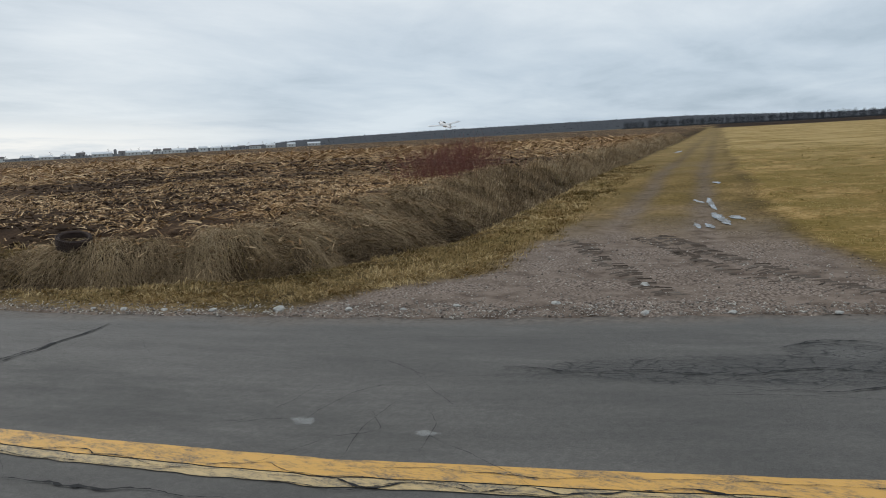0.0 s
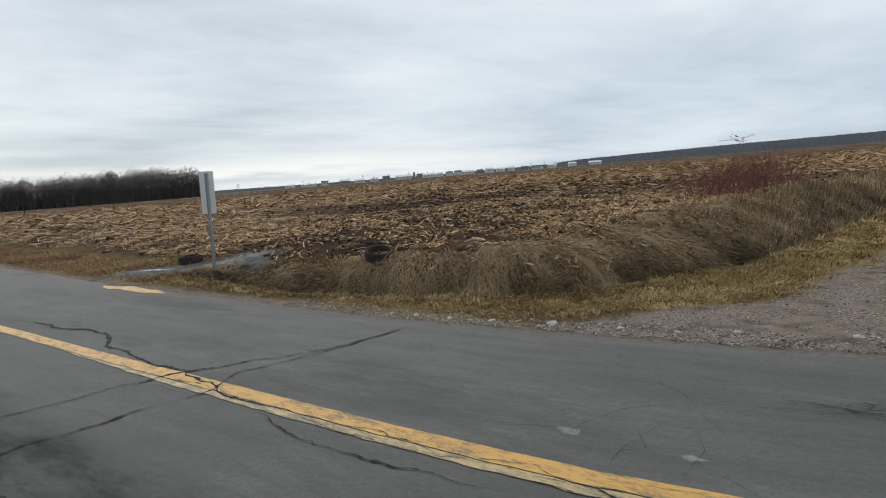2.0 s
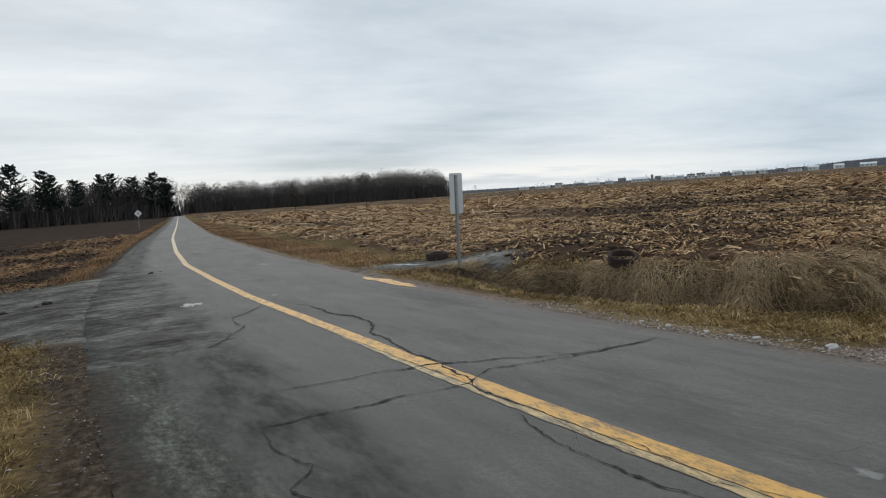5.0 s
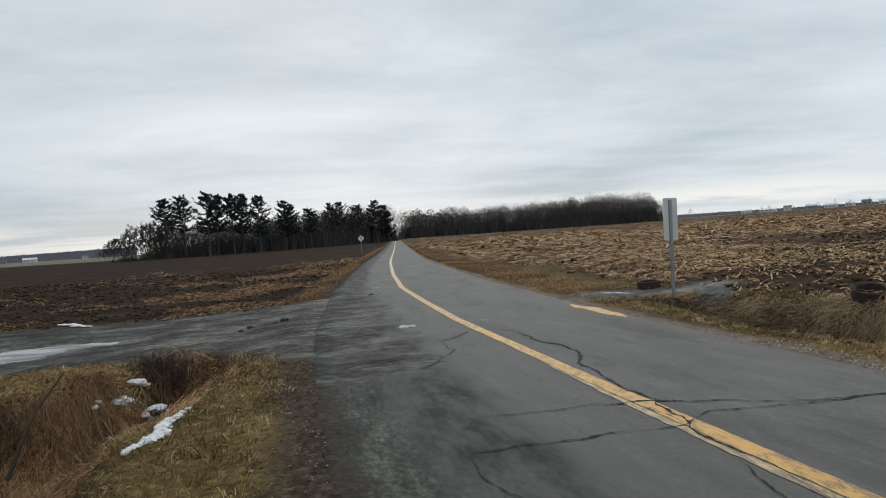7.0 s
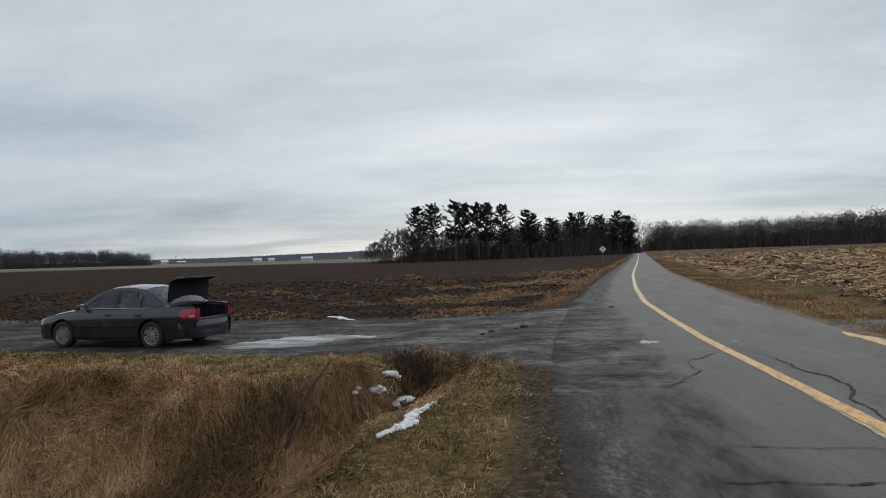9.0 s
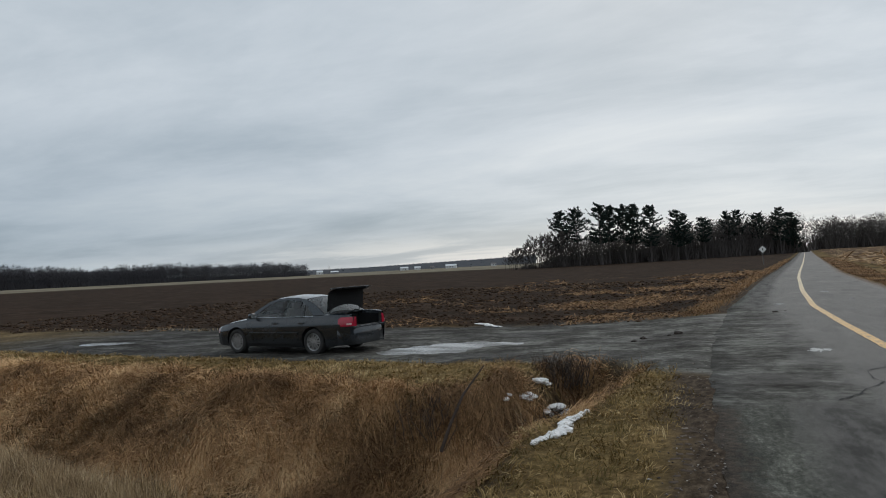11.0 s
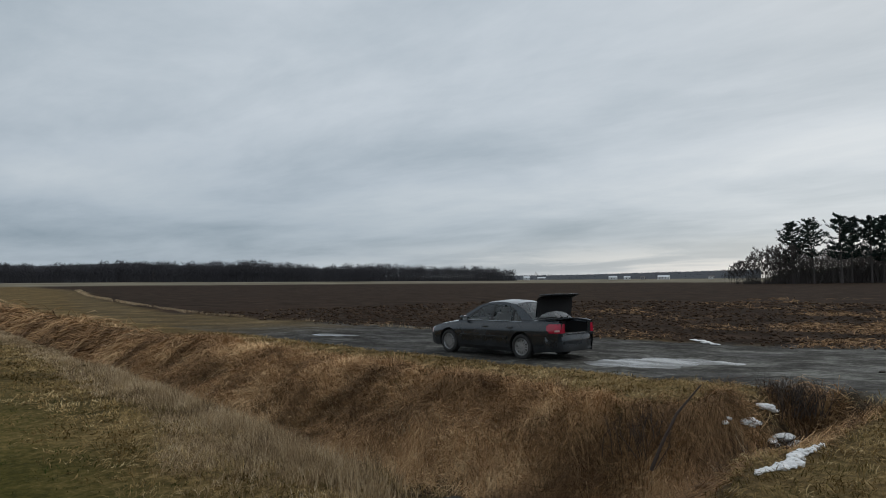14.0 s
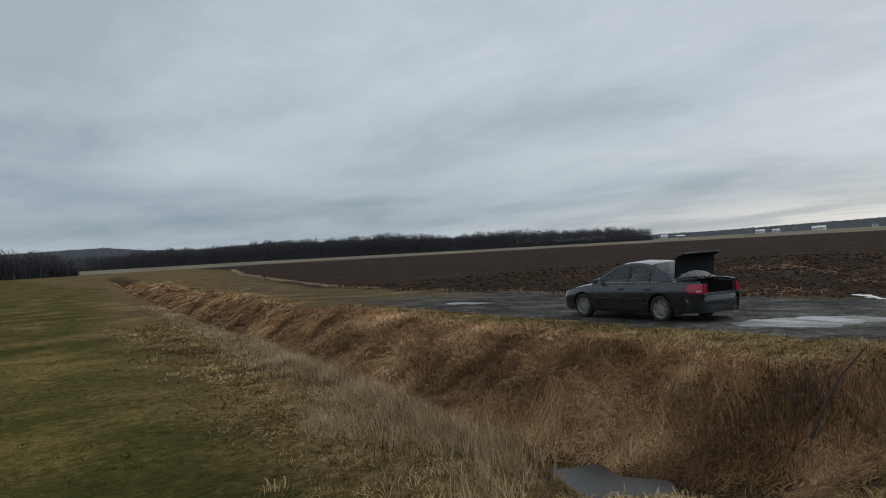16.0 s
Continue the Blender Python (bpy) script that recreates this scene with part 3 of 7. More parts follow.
    verge = m.range(m.math("ADD", ac, m.math("MULTIPLY", m.math("SUBTRACT", m.noise(3.5, 6, 0.7), 0.5), 0.9)), -2.55, -2.85)
    col = m.mix(m.math("MULTIPLY", verge, 0.95), col, m.ramp(m.noise(11, 6, 0.7), (0.34, (0.026, 0.019, 0.014)), (0.52, (0.062, 0.046, 0.033)), (0.70, (0.13, 0.10, 0.072))))
    # mud spread over the mouth of the driveway, the same as beside the road
    m.tc = place
    dirt2 = m.range(m.math("ADD", mouth, m.math("MULTIPLY", m.math("SUBTRACT", m.noise(1.1, 8, 0.75, stretch=(0.6, 1.2, 1)), 0.5), 1.9)), 0.10, 0.75)
    mud = m.math("ADD", m.math("MULTIPLY", m.noise(0.7, 6, 0.7, stretch=(1.15, 0.8, 1)), 0.6), m.math("MULTIPLY", m.noise(6, 6, 0.7, stretch=(1.1, 0.9, 1)), 0.4))
    mud = m.math("ADD", mud, m.math("MULTIPLY", m.math("SUBTRACT", m.noise(2.6, 6, 0.7, stretch=(1.6, 0.35, 1), distort=0.6), 0.5), 0.22))
    wetc = m.ramp(mud, (0.40, (0.020, 0.017, 0.014)), (0.50, (0.062, 0.059, 0.051)), (0.61, (0.19, 0.187, 0.167)))
    col = m.mix(m.math("MULTIPLY", dirt2, 0.97), col, wetc)
    m.color(col)
    m.set(m.bsdf, "Specular IOR Level", m.math("MINIMUM", m.range(smear, 0.0, 1.0, 0.25, 0.06), m.range(dirt2, 0.0, 1.0, 0.25, 0.15)))
    dry = m.math("MAXIMUM", m.range(tone, 0.35, 0.65, 0.62, 0.85), m.math("MULTIPLY", m.math("MAXIMUM", smear, rim), 0.90))
    damp = m.range(m.noise(0.8, 5, 0.6, stretch=(1.4, 0.8, 1)), 0.45, 0.62, 0.95, 0.66)
    m.rough(m.math("ADD", m.math("MULTIPLY", dry, m.math("SUBTRACT", 1.0, dirt2)), m.math("MULTIPLY", damp, dirt2)))
    m.bump(m.math("ADD", grain, m.math("MULTIPLY", m.noise(14, 5, 0.7), m.math("MAXIMUM", m.range(rim, 0, 1, 0.7, 2.4), m.range(broken, 0, 1, 0.7, 2.6)))), 0.5, 0.014)
    return m.mat


def make_paint(name, col, worn, lo=0.40, hi=0.62):
    m = Mat(name, 0.6, spec=0.35)
    w = m.range(m.noise(9, 6, 0.75, stretch=(0.6, 1.6, 1)), lo, hi)
    streak = m.range(m.noise(55, 4, 0.8), 0.40, 0.6)
    f = m.math("MULTIPLY", w, m.range(streak, 0, 1, 0.45, 1.0))
    # Paint pales down the road: glare at a low angle put into colour.
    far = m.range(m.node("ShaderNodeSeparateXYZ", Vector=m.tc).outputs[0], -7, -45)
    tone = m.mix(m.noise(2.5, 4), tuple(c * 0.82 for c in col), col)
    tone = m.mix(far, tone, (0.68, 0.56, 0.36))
    m.color(m.mix(m.math("MULTIPLY", f, worn), tone, (0.10, 0.095, 0.085)))
    m.bump(m.noise(150, 3, 0.7), 0.25, 0.01)
    return m.mat


def make_blades(name, *stops, rough=0.75):
    m = Mat(name, rough, spec=0.08)
    m.color(m.ramp(m.attr("tint"), *stops))
    return m.mat


GROUND, ASPHALT = make_ground(), make_asphalt()
YELLOW = make_paint("yellow_road_paint", (0.74, 0.415, 0.105), 0.9, 0.44, 0.64)
CREAM = make_paint("faded_road_paint", (0.62, 0.45, 0.22), 0.95, 0.38, 0.60)


def make_scuff(name, most):
    m = Mat(name, 0.8, spec=0.3)
    m.color(m.mix(m.noise(30, 4), (0.34, 0.34, 0.33), (0.62, 0.62, 0.60)))
    body = m.math("ADD", m.math("MULTIPLY", m.attr("fade"), 0.55), m.math("MULTIPLY", m.noise(5, 7, 0.8, stretch=(0.7, 1.3, 1)), 1.3))
    m.set(m.bsdf, "Alpha", m.range(body, 0.90, 1.05, 0.0, most))
    return m.mat


WHITE_PATCH, DUST_PATCH = make_scuff("white_scuff", 0.9), make_scuff("dusty_scuff", 0.38)
CRACK = plain("crack_filler", (0.011, 0.011, 0.012), 0.95, vary=0.3)

# ---------------------------------------------------------------- ground sheet
def spread(lo, hi, stepsize, reach, grow=1.085):
    core = list(np.arange(lo, hi + 1e-6, stepsize))
    for sign, edge, ins in ((-1, lo, 0), (1, hi, None)):
        s, p, out = stepsize, edge, []
        while abs(p) < reach:
            s *= grow
            p += sign * s
            out.append(p)
        core = out[::-1] + core if sign < 0 else core + out
    return np.array(core)


def build_ground():
    xs, ys = spread(-22, 2, 0.18, 4300), spread(-24, 22, 0.2, 4300)
    gx, gy = np.meshgrid(xs, ys)
    x, y = gx.ravel(), gy.ravel()
    z = height(x, y)
    k = plan(x, y)
    nx, ny = len(xs), len(ys)
    i = (np.arange(ny - 1)[:, None] * nx + np.arange(nx - 1)[None]).ravel()
    quads = np.c_[i, i + 1, i + nx + 1, i + nx]
    r, az = np.hypot(x, y), np.degrees(np.arctan2(-x, y))
    dark_strip = step(290, 310, r) * (az < 6) * (az > -60)
    plowed = np.maximum(k["plowed"], dark_strip)
    near_side = k["shoulder"] * (y < road_mid(x))
    bare = 0.55 * dark_soil(x, y) * k["stubble"]
    plowed = np.maximum(np.maximum(plowed, bare), 0.5 * k["rut"])
    a = np.c_[k["stubble"] * (1 - k["mud"]), plowed, np.maximum(k["track"] * np.interp(y, [20, 45], [1, 0.55]) * (1 - 0.4 * k["rut"]), k["shoulder"] * (y > road_mid(x)))]
    df, sf, gf = along(x, y, DITCH_FAR)
    grassy = 0.50 * np.maximum(k["track_bed"] * step(10, 17, y), step(0.9, 1.3, df / ditch_width(sf, gf, 0)) * (gf < 0) * step(7.5, 11, y) * step(3, 0, x - track_mid(y)))
    b = np.c_[np.maximum(k["drive"], k["mud"]), np.maximum(k["lawn"], grassy) * (1 - dark_strip), k["bank"] * (1 - 0.5 * k["stubble"])]
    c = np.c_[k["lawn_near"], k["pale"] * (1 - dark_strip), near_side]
    film = step(2.4, 1.0, basin_reach(x, y, BASINS[0]))
    dry = np.clip(0.62 * step(-8.5, -3.5, y) + 0.6 * film, 0, 1)
    me = smooth(fast_mesh("ground", np.c_[x, y, z], quads, zone_a=a, zone_b=b, zone_c=c, dry=dry))
    me.materials.append(GROUND)
    return tagged(new("ground", me), "flat farmland ground with fields, grass verges and ditches", "ground", kind="structure")


ground = build_ground()


def ribbon(name, xs, lo, hi, lift, parent, material, cols=2, across=None, thick=0.0, label=""):
    """A strip along the road between two offsets from its middle."""
    n = np.sqrt(1 + road_slope(xs) ** 2)
    tx, ty = 1 / n, road_slope(xs) / n
    rows = []
    for j in range(cols):
        f = j / (cols - 1)
        off = lo + (hi - lo) * f
        camber = 0.03 * (1 - (off / 3.2) ** 2)
        rows.append(np.c_[xs - ty * off, road_mid(xs) + tx * off, lift + camber + road_far_rise(xs)])
    v = np.stack(rows, 1).reshape(-1, 3)
    off = np.stack([lo + (hi - lo) * j / (cols - 1) for j in range(cols)], 1).ravel()
    edge = np.stack([(hi - lo) * (1 - j / (cols - 1)) for j in range(cols)], 1).ravel()
    i = (np.arange(len(xs) - 1)[:, None] * cols + np.arange(cols - 1)[None]).ravel()
    faces = np.c_[i, i + cols, i + cols + 1, i + 1]
    if thick:
        m = len(v)
        v = np.r_[v, v - [0, 0, thick]]
        off, edge = np.r_[off, off], np.r_[edge, edge]
        e0 = np.arange(len(xs) - 1) * cols
        e1 = e0 + cols - 1
        faces = np.r_[faces, np.c_[e0, e0 + m, e0 + cols + m, e0 + cols], np.c_[e1, e1 + cols, e1 + cols + m, e1 + m]]
    mouth = step(-28, -21.5, v[:, 0]) * step(-7.0, -9.8, v[:, 0]) * np.clip((-0.7 - off) / 1.5, 0, 1)
    me = smooth(fast_mesh(name, v, faces[:, ::-1], across=off, dirt=mouth, edge=edge))
    me.materials.append(material)
    ob = new(name, me)
    if parent is not None:
        ob.parent = parent
    return tagged(ob, label)


def road_far_rise(xs):
    return 2.9 * step(50, 690, np.abs(xs)) + 0.004 * np.maximum(np.abs(xs) - 600, 0) * step(600, 1000, np.abs(xs)) + 0.02


xs = np.r_[-np.geomspace(1500, 60, 60), np.arange(-59, -22, 0.6), np.arange(-22, 6, 0.1), np.geomspace(6, 120, 30)]
wobble = 0.07 * vnoise(xs, xs * 0, 0.8, 41) + 0.05 * vnoise(xs, xs * 0, 0.25, 42)
road = ribbon("road", xs, -half_near(xs) + 0.8 * wobble, half_far(xs) + wobble * 0.7, 0.0, None, ASPHALT, 13, thick=0.12)
tagged(road, "cracked grey asphalt country road with a gentle bend", "road", kind="structure")
lx = xs[(xs > -320) & (xs < 60)]
we = 0.010 * vnoise(lx, lx * 0, 0.3, 51) + 0.010 * vnoise(lx, lx * 0, 0.09, 54)
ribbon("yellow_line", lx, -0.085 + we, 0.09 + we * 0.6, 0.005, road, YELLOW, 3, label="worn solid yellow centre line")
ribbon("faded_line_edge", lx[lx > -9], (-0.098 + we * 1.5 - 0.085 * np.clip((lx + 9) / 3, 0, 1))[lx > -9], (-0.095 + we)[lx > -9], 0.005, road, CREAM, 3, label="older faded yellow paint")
ex = np.arange(-14.7, -11.9, 0.06)
ew = 0.16 * vnoise(ex, ex * 0, 0.4, 53)
taper = np.minimum(1, np.minimum(ex + 14.8, -11.8 - ex) / 0.8)
ribbon("yellow_edge_mark", ex, 2.76 - 0.16 * taper + ew * 0.6, 2.80 + 0.14 * taper + ew, 0.006, road, YELLOW, 4, label="patch of old yellow paint at the road's edge")


def crack(pts, width, seed):
    """A ragged dark crack along a few places on the road."""
    rng = np.random.default_rng(seed)
    p = np.array(pts, float)
    s = np.r_[0, np.cumsum(np.hypot(*np.diff(p, axis=0).T))]
    t = np.arange(0, s[-1], 0.03)
    q = np.c_[np.interp(t, s, p[:, 0]), np.interp(t, s, p[:, 1])]
    q += 0.10 * np.c_[vnoise(t, t * 0 + seed, 0.5, seed, 4), vnoise(t, t * 0 + seed + 9, 0.5, seed + 5, 4)] * min(1.0, width / 0.014)
    q += (0.022 if width > 0.012 else 0.012) * np.c_[vnoise(t, t * 0 + seed + 3, 0.13, seed + 7, 3), vnoise(t, t * 0 + seed + 13, 0.11, seed + 8, 3)]
    d = np.gradient(q, axis=0)
    nrm = np.c_[-d[:, 1], d[:, 0]] / np.maximum(np.hypot(*d.T), 1e-6)[:, None]
    w = 0.8 * width * (0.25 + 1.2 * rng.random(len(t)) ** 1.5) * np.minimum(1, 0.15 + np.minimum(t, s[-1] - t) / 0.4) * np.clip(1.0 + 1.4 * vnoise(t, t * 0 + seed, 0.35, seed + 11, 2), 0.12, 1.7 if width > 0.012 else 1.0)
    off = across_road(q[:, 0], q[:, 1])
    z = 0.0285 + 0.03 * (1 - (off / 3.2) ** 2)
    v = np.r_[np.c_[q + nrm * w[:, None] / 2, z], np.c_[q - nrm * w[:, None] / 2, z]]
    i = np.arange(len(t) - 1)
    me = fast_mesh("road_crack", v, np.c_[i + len(t), i + len(t) + 1, i + 1, i])
    me.materials.append(CRACK)
    ob = new("road_crack", me)
    ob.parent = road


for n, (w, pts) in enumerate((
        (0.030, [(-6.33, 4.87), (-6.23, 3.57), (-6.44, 2.83), (-6.64, 2.27), (-6.68, 1.45), (-6.47, 0.3)]),
        (0.026, [(-6.27, 4.6), (-6.15, 3.4), (-6.08, 2.63), (-5.78, 2.31), (-5.74, 1.69), (-5.67, 1.1), (-5.51, 0.26)]),
        (0.034, [(-12.3, 1.72), (-11.0, 2.0), (-9.78, 2.36), (-8.78, 2.18), (-7.74, 2.22), (-6.64, 2.27), (-5.78, 2.31), (-5.05, 2.37)]),
        (0.015, [(-5.05, 2.37), (-4.27, 2.41), (-3.69, 2.48), (-3.23, 2.56), (-2.86, 2.67), (-2.46, 2.79), (-1.6, 3.0)]),
        (0.022, [(-4.79, 2.29), (-4.29, 2.2), (-3.88, 2.26), (-3.42, 2.29), (-3.04, 2.36), (-2.4, 2.5)]),
        (0.026, [(-11.5, 0.61), (-10.52, 0.69), (-9.59, 0.41), (-9.07, 0.07)]),
        (0.020, [(-13.1, -0.55), (-11.9, 0.24), (-11.5, 0.61), (-12.8, 1.32)]),
        (0.014, [(-2.51, 4.31), (-2.78, 3.95), (-2.68, 3.59), (-2.67, 3.4), (-2.91, 3.33), (-3.29, 3.14)]),
        (0.012, [(-3.27, 5.02), (-3.6, 5.03), (-3.52, 5.23), (-4.08, 5.54)]),
        (0.010, [(-3.6, 5.03), (-2.45, 5.46), (-1.87, 5.53), (-1.29, 5.73)]),
        (0.012, [(-2.5, 4.3), (-1.59, 4.71), (-1.14, 4.72), (-0.68, 4.88), (-0.11, 5.04), (0.9, 5.3)]),
        (0.010, [(-1.3, 4.95), (-0.7, 5.15), (-0.12, 5.48), (0.24, 5.88), (0.65, 5.68), (1.3, 5.9)]),
        (0.010, [(-0.9, 4.5), (-0.2, 4.75), (0.5, 4.9), (1.2, 5.2)]),
        (0.018, [(-5.5, 0.4), (-4.6, 0.6), (-4.0, 0.5), (-3.4, 0.8)]))):
    crack([(x * 0.955, y * 0.955) if math.hypot(x, y) > 4.5 else (x, y - 0.15) for x, y in pts], w if w > 0.016 else 0.45 * w, 60 + n)


for n, (off, x0, x1, w) in enumerate(((-0.09, -6.8, -2.4, 0.012), (-0.10, -3.0, 1.5, 0.014), (-0.17, -2.6, 1.2, 0.009), (0.0, -2.2, 0.6, 0.008))):
    lx_ = np.arange(x0, x1, 0.55)
    crack([(float(a), float(road_mid(a)) + off + 0.03 * math.sin(5 * a + n)) for a in lx_], w, 120 + n)
crack([(-0.22, 5.46), (-0.12, 5.62), (0.0, 5.78), (0.16, 5.86), (0.34, 5.87), (0.52, 5.78), (0.68, 5.72)], 0.024, 160)
crack([(-1.9, 4.55), (-1.4, 4.62), (-0.9, 4.74), (-0.4, 4.86), (0.1, 5.1), (0.6, 5.3)], 0.016, 161)
crack([(-0.5, 4.42), (-0.15, 4.62), (0.12, 4.66), (0.35, 4.86), (0.8, 4.95)], 0.014, 162)
hair = np.random.default_rng(12)
for n in range(46):
    x0, y0 = hair.uniform(-7.5, 2.2), hair.uniform(-2.4, 2.4)
    y0 += float(road_mid(x0))
    a0 = hair.choice([0.15, 1.4, 2.4]) + hair.normal(0, 0.4)
    pts = [(x0, y0)]
    for _ in range(hair.integers(3, 7)):
        a0 += hair.normal(0, 0.55)
        ln = hair.uniform(0.12, 0.4)
        pts.append((pts[-1][0] + ln * math.cos(a0), pts[-1][1] + ln * math.sin(a0)))
    if all(abs(float(across_road(np.array(p[0]), np.array(p[1])))) < 2.7 for p in pts):
        crack(pts, hair.uniform(0.003, 0.005), 200 + n)


def scuff(x, y, rx, ry, seed):
    """A thin pale patch worn into the road."""
    a = np.linspace(0, 2 * np.pi, 21)[:-1]
    rr = 1 + 0.45 * vnoise(np.cos(a) * 2 + seed, np.sin(a) * 2, 1.0, seed)
    px, py = x + rx * rr * np.cos(a), y + ry * rr * np.sin(a)
    z = 0.0255 + 0.03 * (1 - (across_road(px, py) / 3.2) ** 2)
    v = np.r_[np.c_[px, py, z], [[x, y, z.mean() + 0.001]]]
    i = np.arange(20)
    me = fast_mesh("pale_scuff", v, np.c_[i, (i + 1) % 20, np.full(20, 20)], fade=np.r_[np.zeros(20), 1.0])
    me.materials.append(WHITE_PATCH if seed == 80 else DUST_PATCH)
    new("pale_scuff", me).parent = road


for n, (x, y, rx, ry) in enumerate(((-13.2, 0.04, 0.55, 0.30), (-24.8, -0.95, 1.1, 0.35), (-32, 0.5, 1.5, 0.3), (-13.3, 1.5, 0.35, 0.14),
                                    (-2.68, 3.25, 0.22, 0.12), (-1.9, 3.34, 0.14, 0.08), (-21, 2.2, 1.0, 0.3), (-27, 1.2, 0.9, 0.2))):
    scuff(x, y, rx, ry, 80 + n)


# ---------------------------------------------------------------- grass, straw, clods and gravel
def blades(px, py, h, w, lean, toward, tint, rng, sink=0.02, curl=None):
    """Bent blades of grass: two segments each, or three that curl over and come down to the ground."""
    n = len(px)
    gz = height(px, py)
    base = np.c_[px, py, gz - sink]
    up = np.array([0, 0, 1.0])
    if curl is None:
        turn = rng.random(n) * 2 * np.pi
        side = np.c_[np.cos(turn), np.sin(turn), np.zeros(n)] * (w / 2)[:, None]
        dirv = np.c_[np.cos(toward), np.sin(toward), np.zeros(n)]
        mid = base + dirv * (lean * h * 0.35)[:, None] + up * (h * 0.6 * np.sqrt(np.maximum(0.05, 1 - (0.5 * lean) ** 2)))[:, None]
        tip = base + dirv * (lean * h)[:, None] + up * (h * np.sqrt(np.maximum(0.02, 1 - lean**2)))[:, None]
        v = np.stack([base - side, base + side, mid - side * 0.8, mid + side * 0.8, tip], 1).reshape(-1, 3)
        o = (np.arange(n) * 5)[:, None]
        tris = (o[:, :, None] + np.array([[0, 1, 3], [0, 3, 2], [2, 3, 4]])[None]).reshape(-1, 3)
        return v, tris, np.repeat(tint, 5)
    p, a, rows = base, toward, []
    rise = np.sqrt(np.maximum(0.03, 1 - lean**2))
    for k, (f, dz) in enumerate(((0.30, 0.95), (0.36, 0.50), (0.34, -0.15))):
        side = np.c_[-np.sin(a), np.cos(a), rng.normal(0, 0.5, n)] * (w * (0.5, 0.46, 0.36)[k])[:, None]
        rows += [p - side, p + side]
        a = a + curl * 0.5
        q = p + np.c_[np.cos(a), np.sin(a), np.zeros(n)] * (lean * h * f)[:, None] + up * (rise * h * dz * 0.62)[:, None]
        q[:, 2] = np.maximum(q[:, 2], height(q[:, 0], q[:, 1]) + 0.012 * k)
        p = q
    v = np.stack(rows + [p], 1).reshape(-1, 3)
    o = (np.arange(n) * 7)[:, None, None]
    tris = (o + np.array([[0, 1, 3], [0, 3, 2], [2, 3, 5], [2, 5, 4], [4, 5, 6]])[None]).reshape(-1, 3)
    return v, tris, np.repeat(tint, 7)


def combed(px, py, length, w, toward, bend, loft, tint, rng):
    """Long blades that lie on the ground, combed one way, arching a little above it."""
    n = len(px)
    rows = []
    for k, (f, rise, wide) in enumerate(((0.0, 0.0, 0.5), (0.30, 0.75, 0.5), (0.66, 1.0, 0.42), (1.0, 0.30, 0.0))):
        a = toward + bend * f
        x, y = px + np.cos(a) * length * f, py + np.sin(a) * length * f
        z = height(x, y) + (loft * rise if k else -0.02)
        c = np.c_[x, y, z]
        if k == 3:
            rows.append(c)
            break
        side = np.c_[-np.sin(a), np.cos(a), rng.normal(0, 0.6, n)] * (w * wide)[:, None]
        rows += [c - side, c + side]
    v = np.stack(rows, 1).reshape(-1, 3)
    o = (np.arange(n) * 7)[:, None, None]
    tris = (o + np.array([[0, 1, 3], [0, 3, 2], [2, 3, 5], [2, 5, 4], [4, 5, 6]])[None]).reshape(-1, 3)
    return v, tris, np.repeat(tint, 7)


def combed_tufts(x, y, each, long, width, tint, rng, swirl=0.9, reach=0.09, loft=0.2, grow_from=10.0):
    """Tufts combed down the slope; each tuft has one lie and one colour."""
    n, m = len(x), len(x) * each
    far = np.maximum(1, np.hypot(x, y) / grow_from)
    flow = downhill(x, y, 0.45) + swirl * vnoise(x, y, 1.3, 71, 2) + rng.normal(0, 0.18, n)
    size = long * (0.7 + 0.6 * rng.random(n)) * np.sqrt(far)
    rep = lambda v: np.repeat(v, each)
    px, py = rep(x) + rng.normal(0, 1, m) * reach * rep(np.sqrt(far)), rep(y) + rng.normal(0, 1, m) * reach * rep(np.sqrt(far))
    length = rep(size) * (0.55 + 0.6 * rng.random(m))
    return combed(px, py, length, rep(width * far) * (0.7 + 0.6 * rng.random(m)), rep(flow) + rng.normal(0, 0.34, m), rep(rng.normal(0, 0.5, n)) + rng.normal(0, 0.3, m),
                  length * loft * (0.15 + 1.1 * rng.random(m) ** 1.5), np.clip(rep(tint + rng.normal(0, 0.11, n)) + rng.normal(0, 0.09, m), 0, 1), rng)


def stuff(name, pieces, material, label, category):
    vs, ts, tt, n = [], [], [], 0
    for v, t, c in pieces:
        vs.append(v); ts.append(t + n); tt.append(c); n += len(v)
    me = fast_mesh(name, np.concatenate(vs), np.concatenate(ts), tint=np.concatenate(tt))
    me.materials.append(material)
    return tagged(new(name, me), label, category, kind="stuff")


def scatter(n, x0, x1, y0, y1, weight, rng, near=None):
    """Places inside a box, kept by a weight and thinned out with distance."""
    out_x, out_y, have = [], [], 0
    for _ in range(60):
        x, y = rng.uniform(x0, x1, n * 2), rng.uniform(y0, y1, n * 2)
        p = weight(x, y)
        if near:
            p = p * np.minimum(1, (near / np.maximum(np.hypot(x, y), 0.1)) ** 1.4)
        keep = rng.random(n * 2) < p
        out_x.append(x[keep]); out_y.append(y[keep]); have += keep.sum()
        if have >= n:
            break
    return np.concatenate(out_x)[:n], np.concatenate(out_y)[:n]


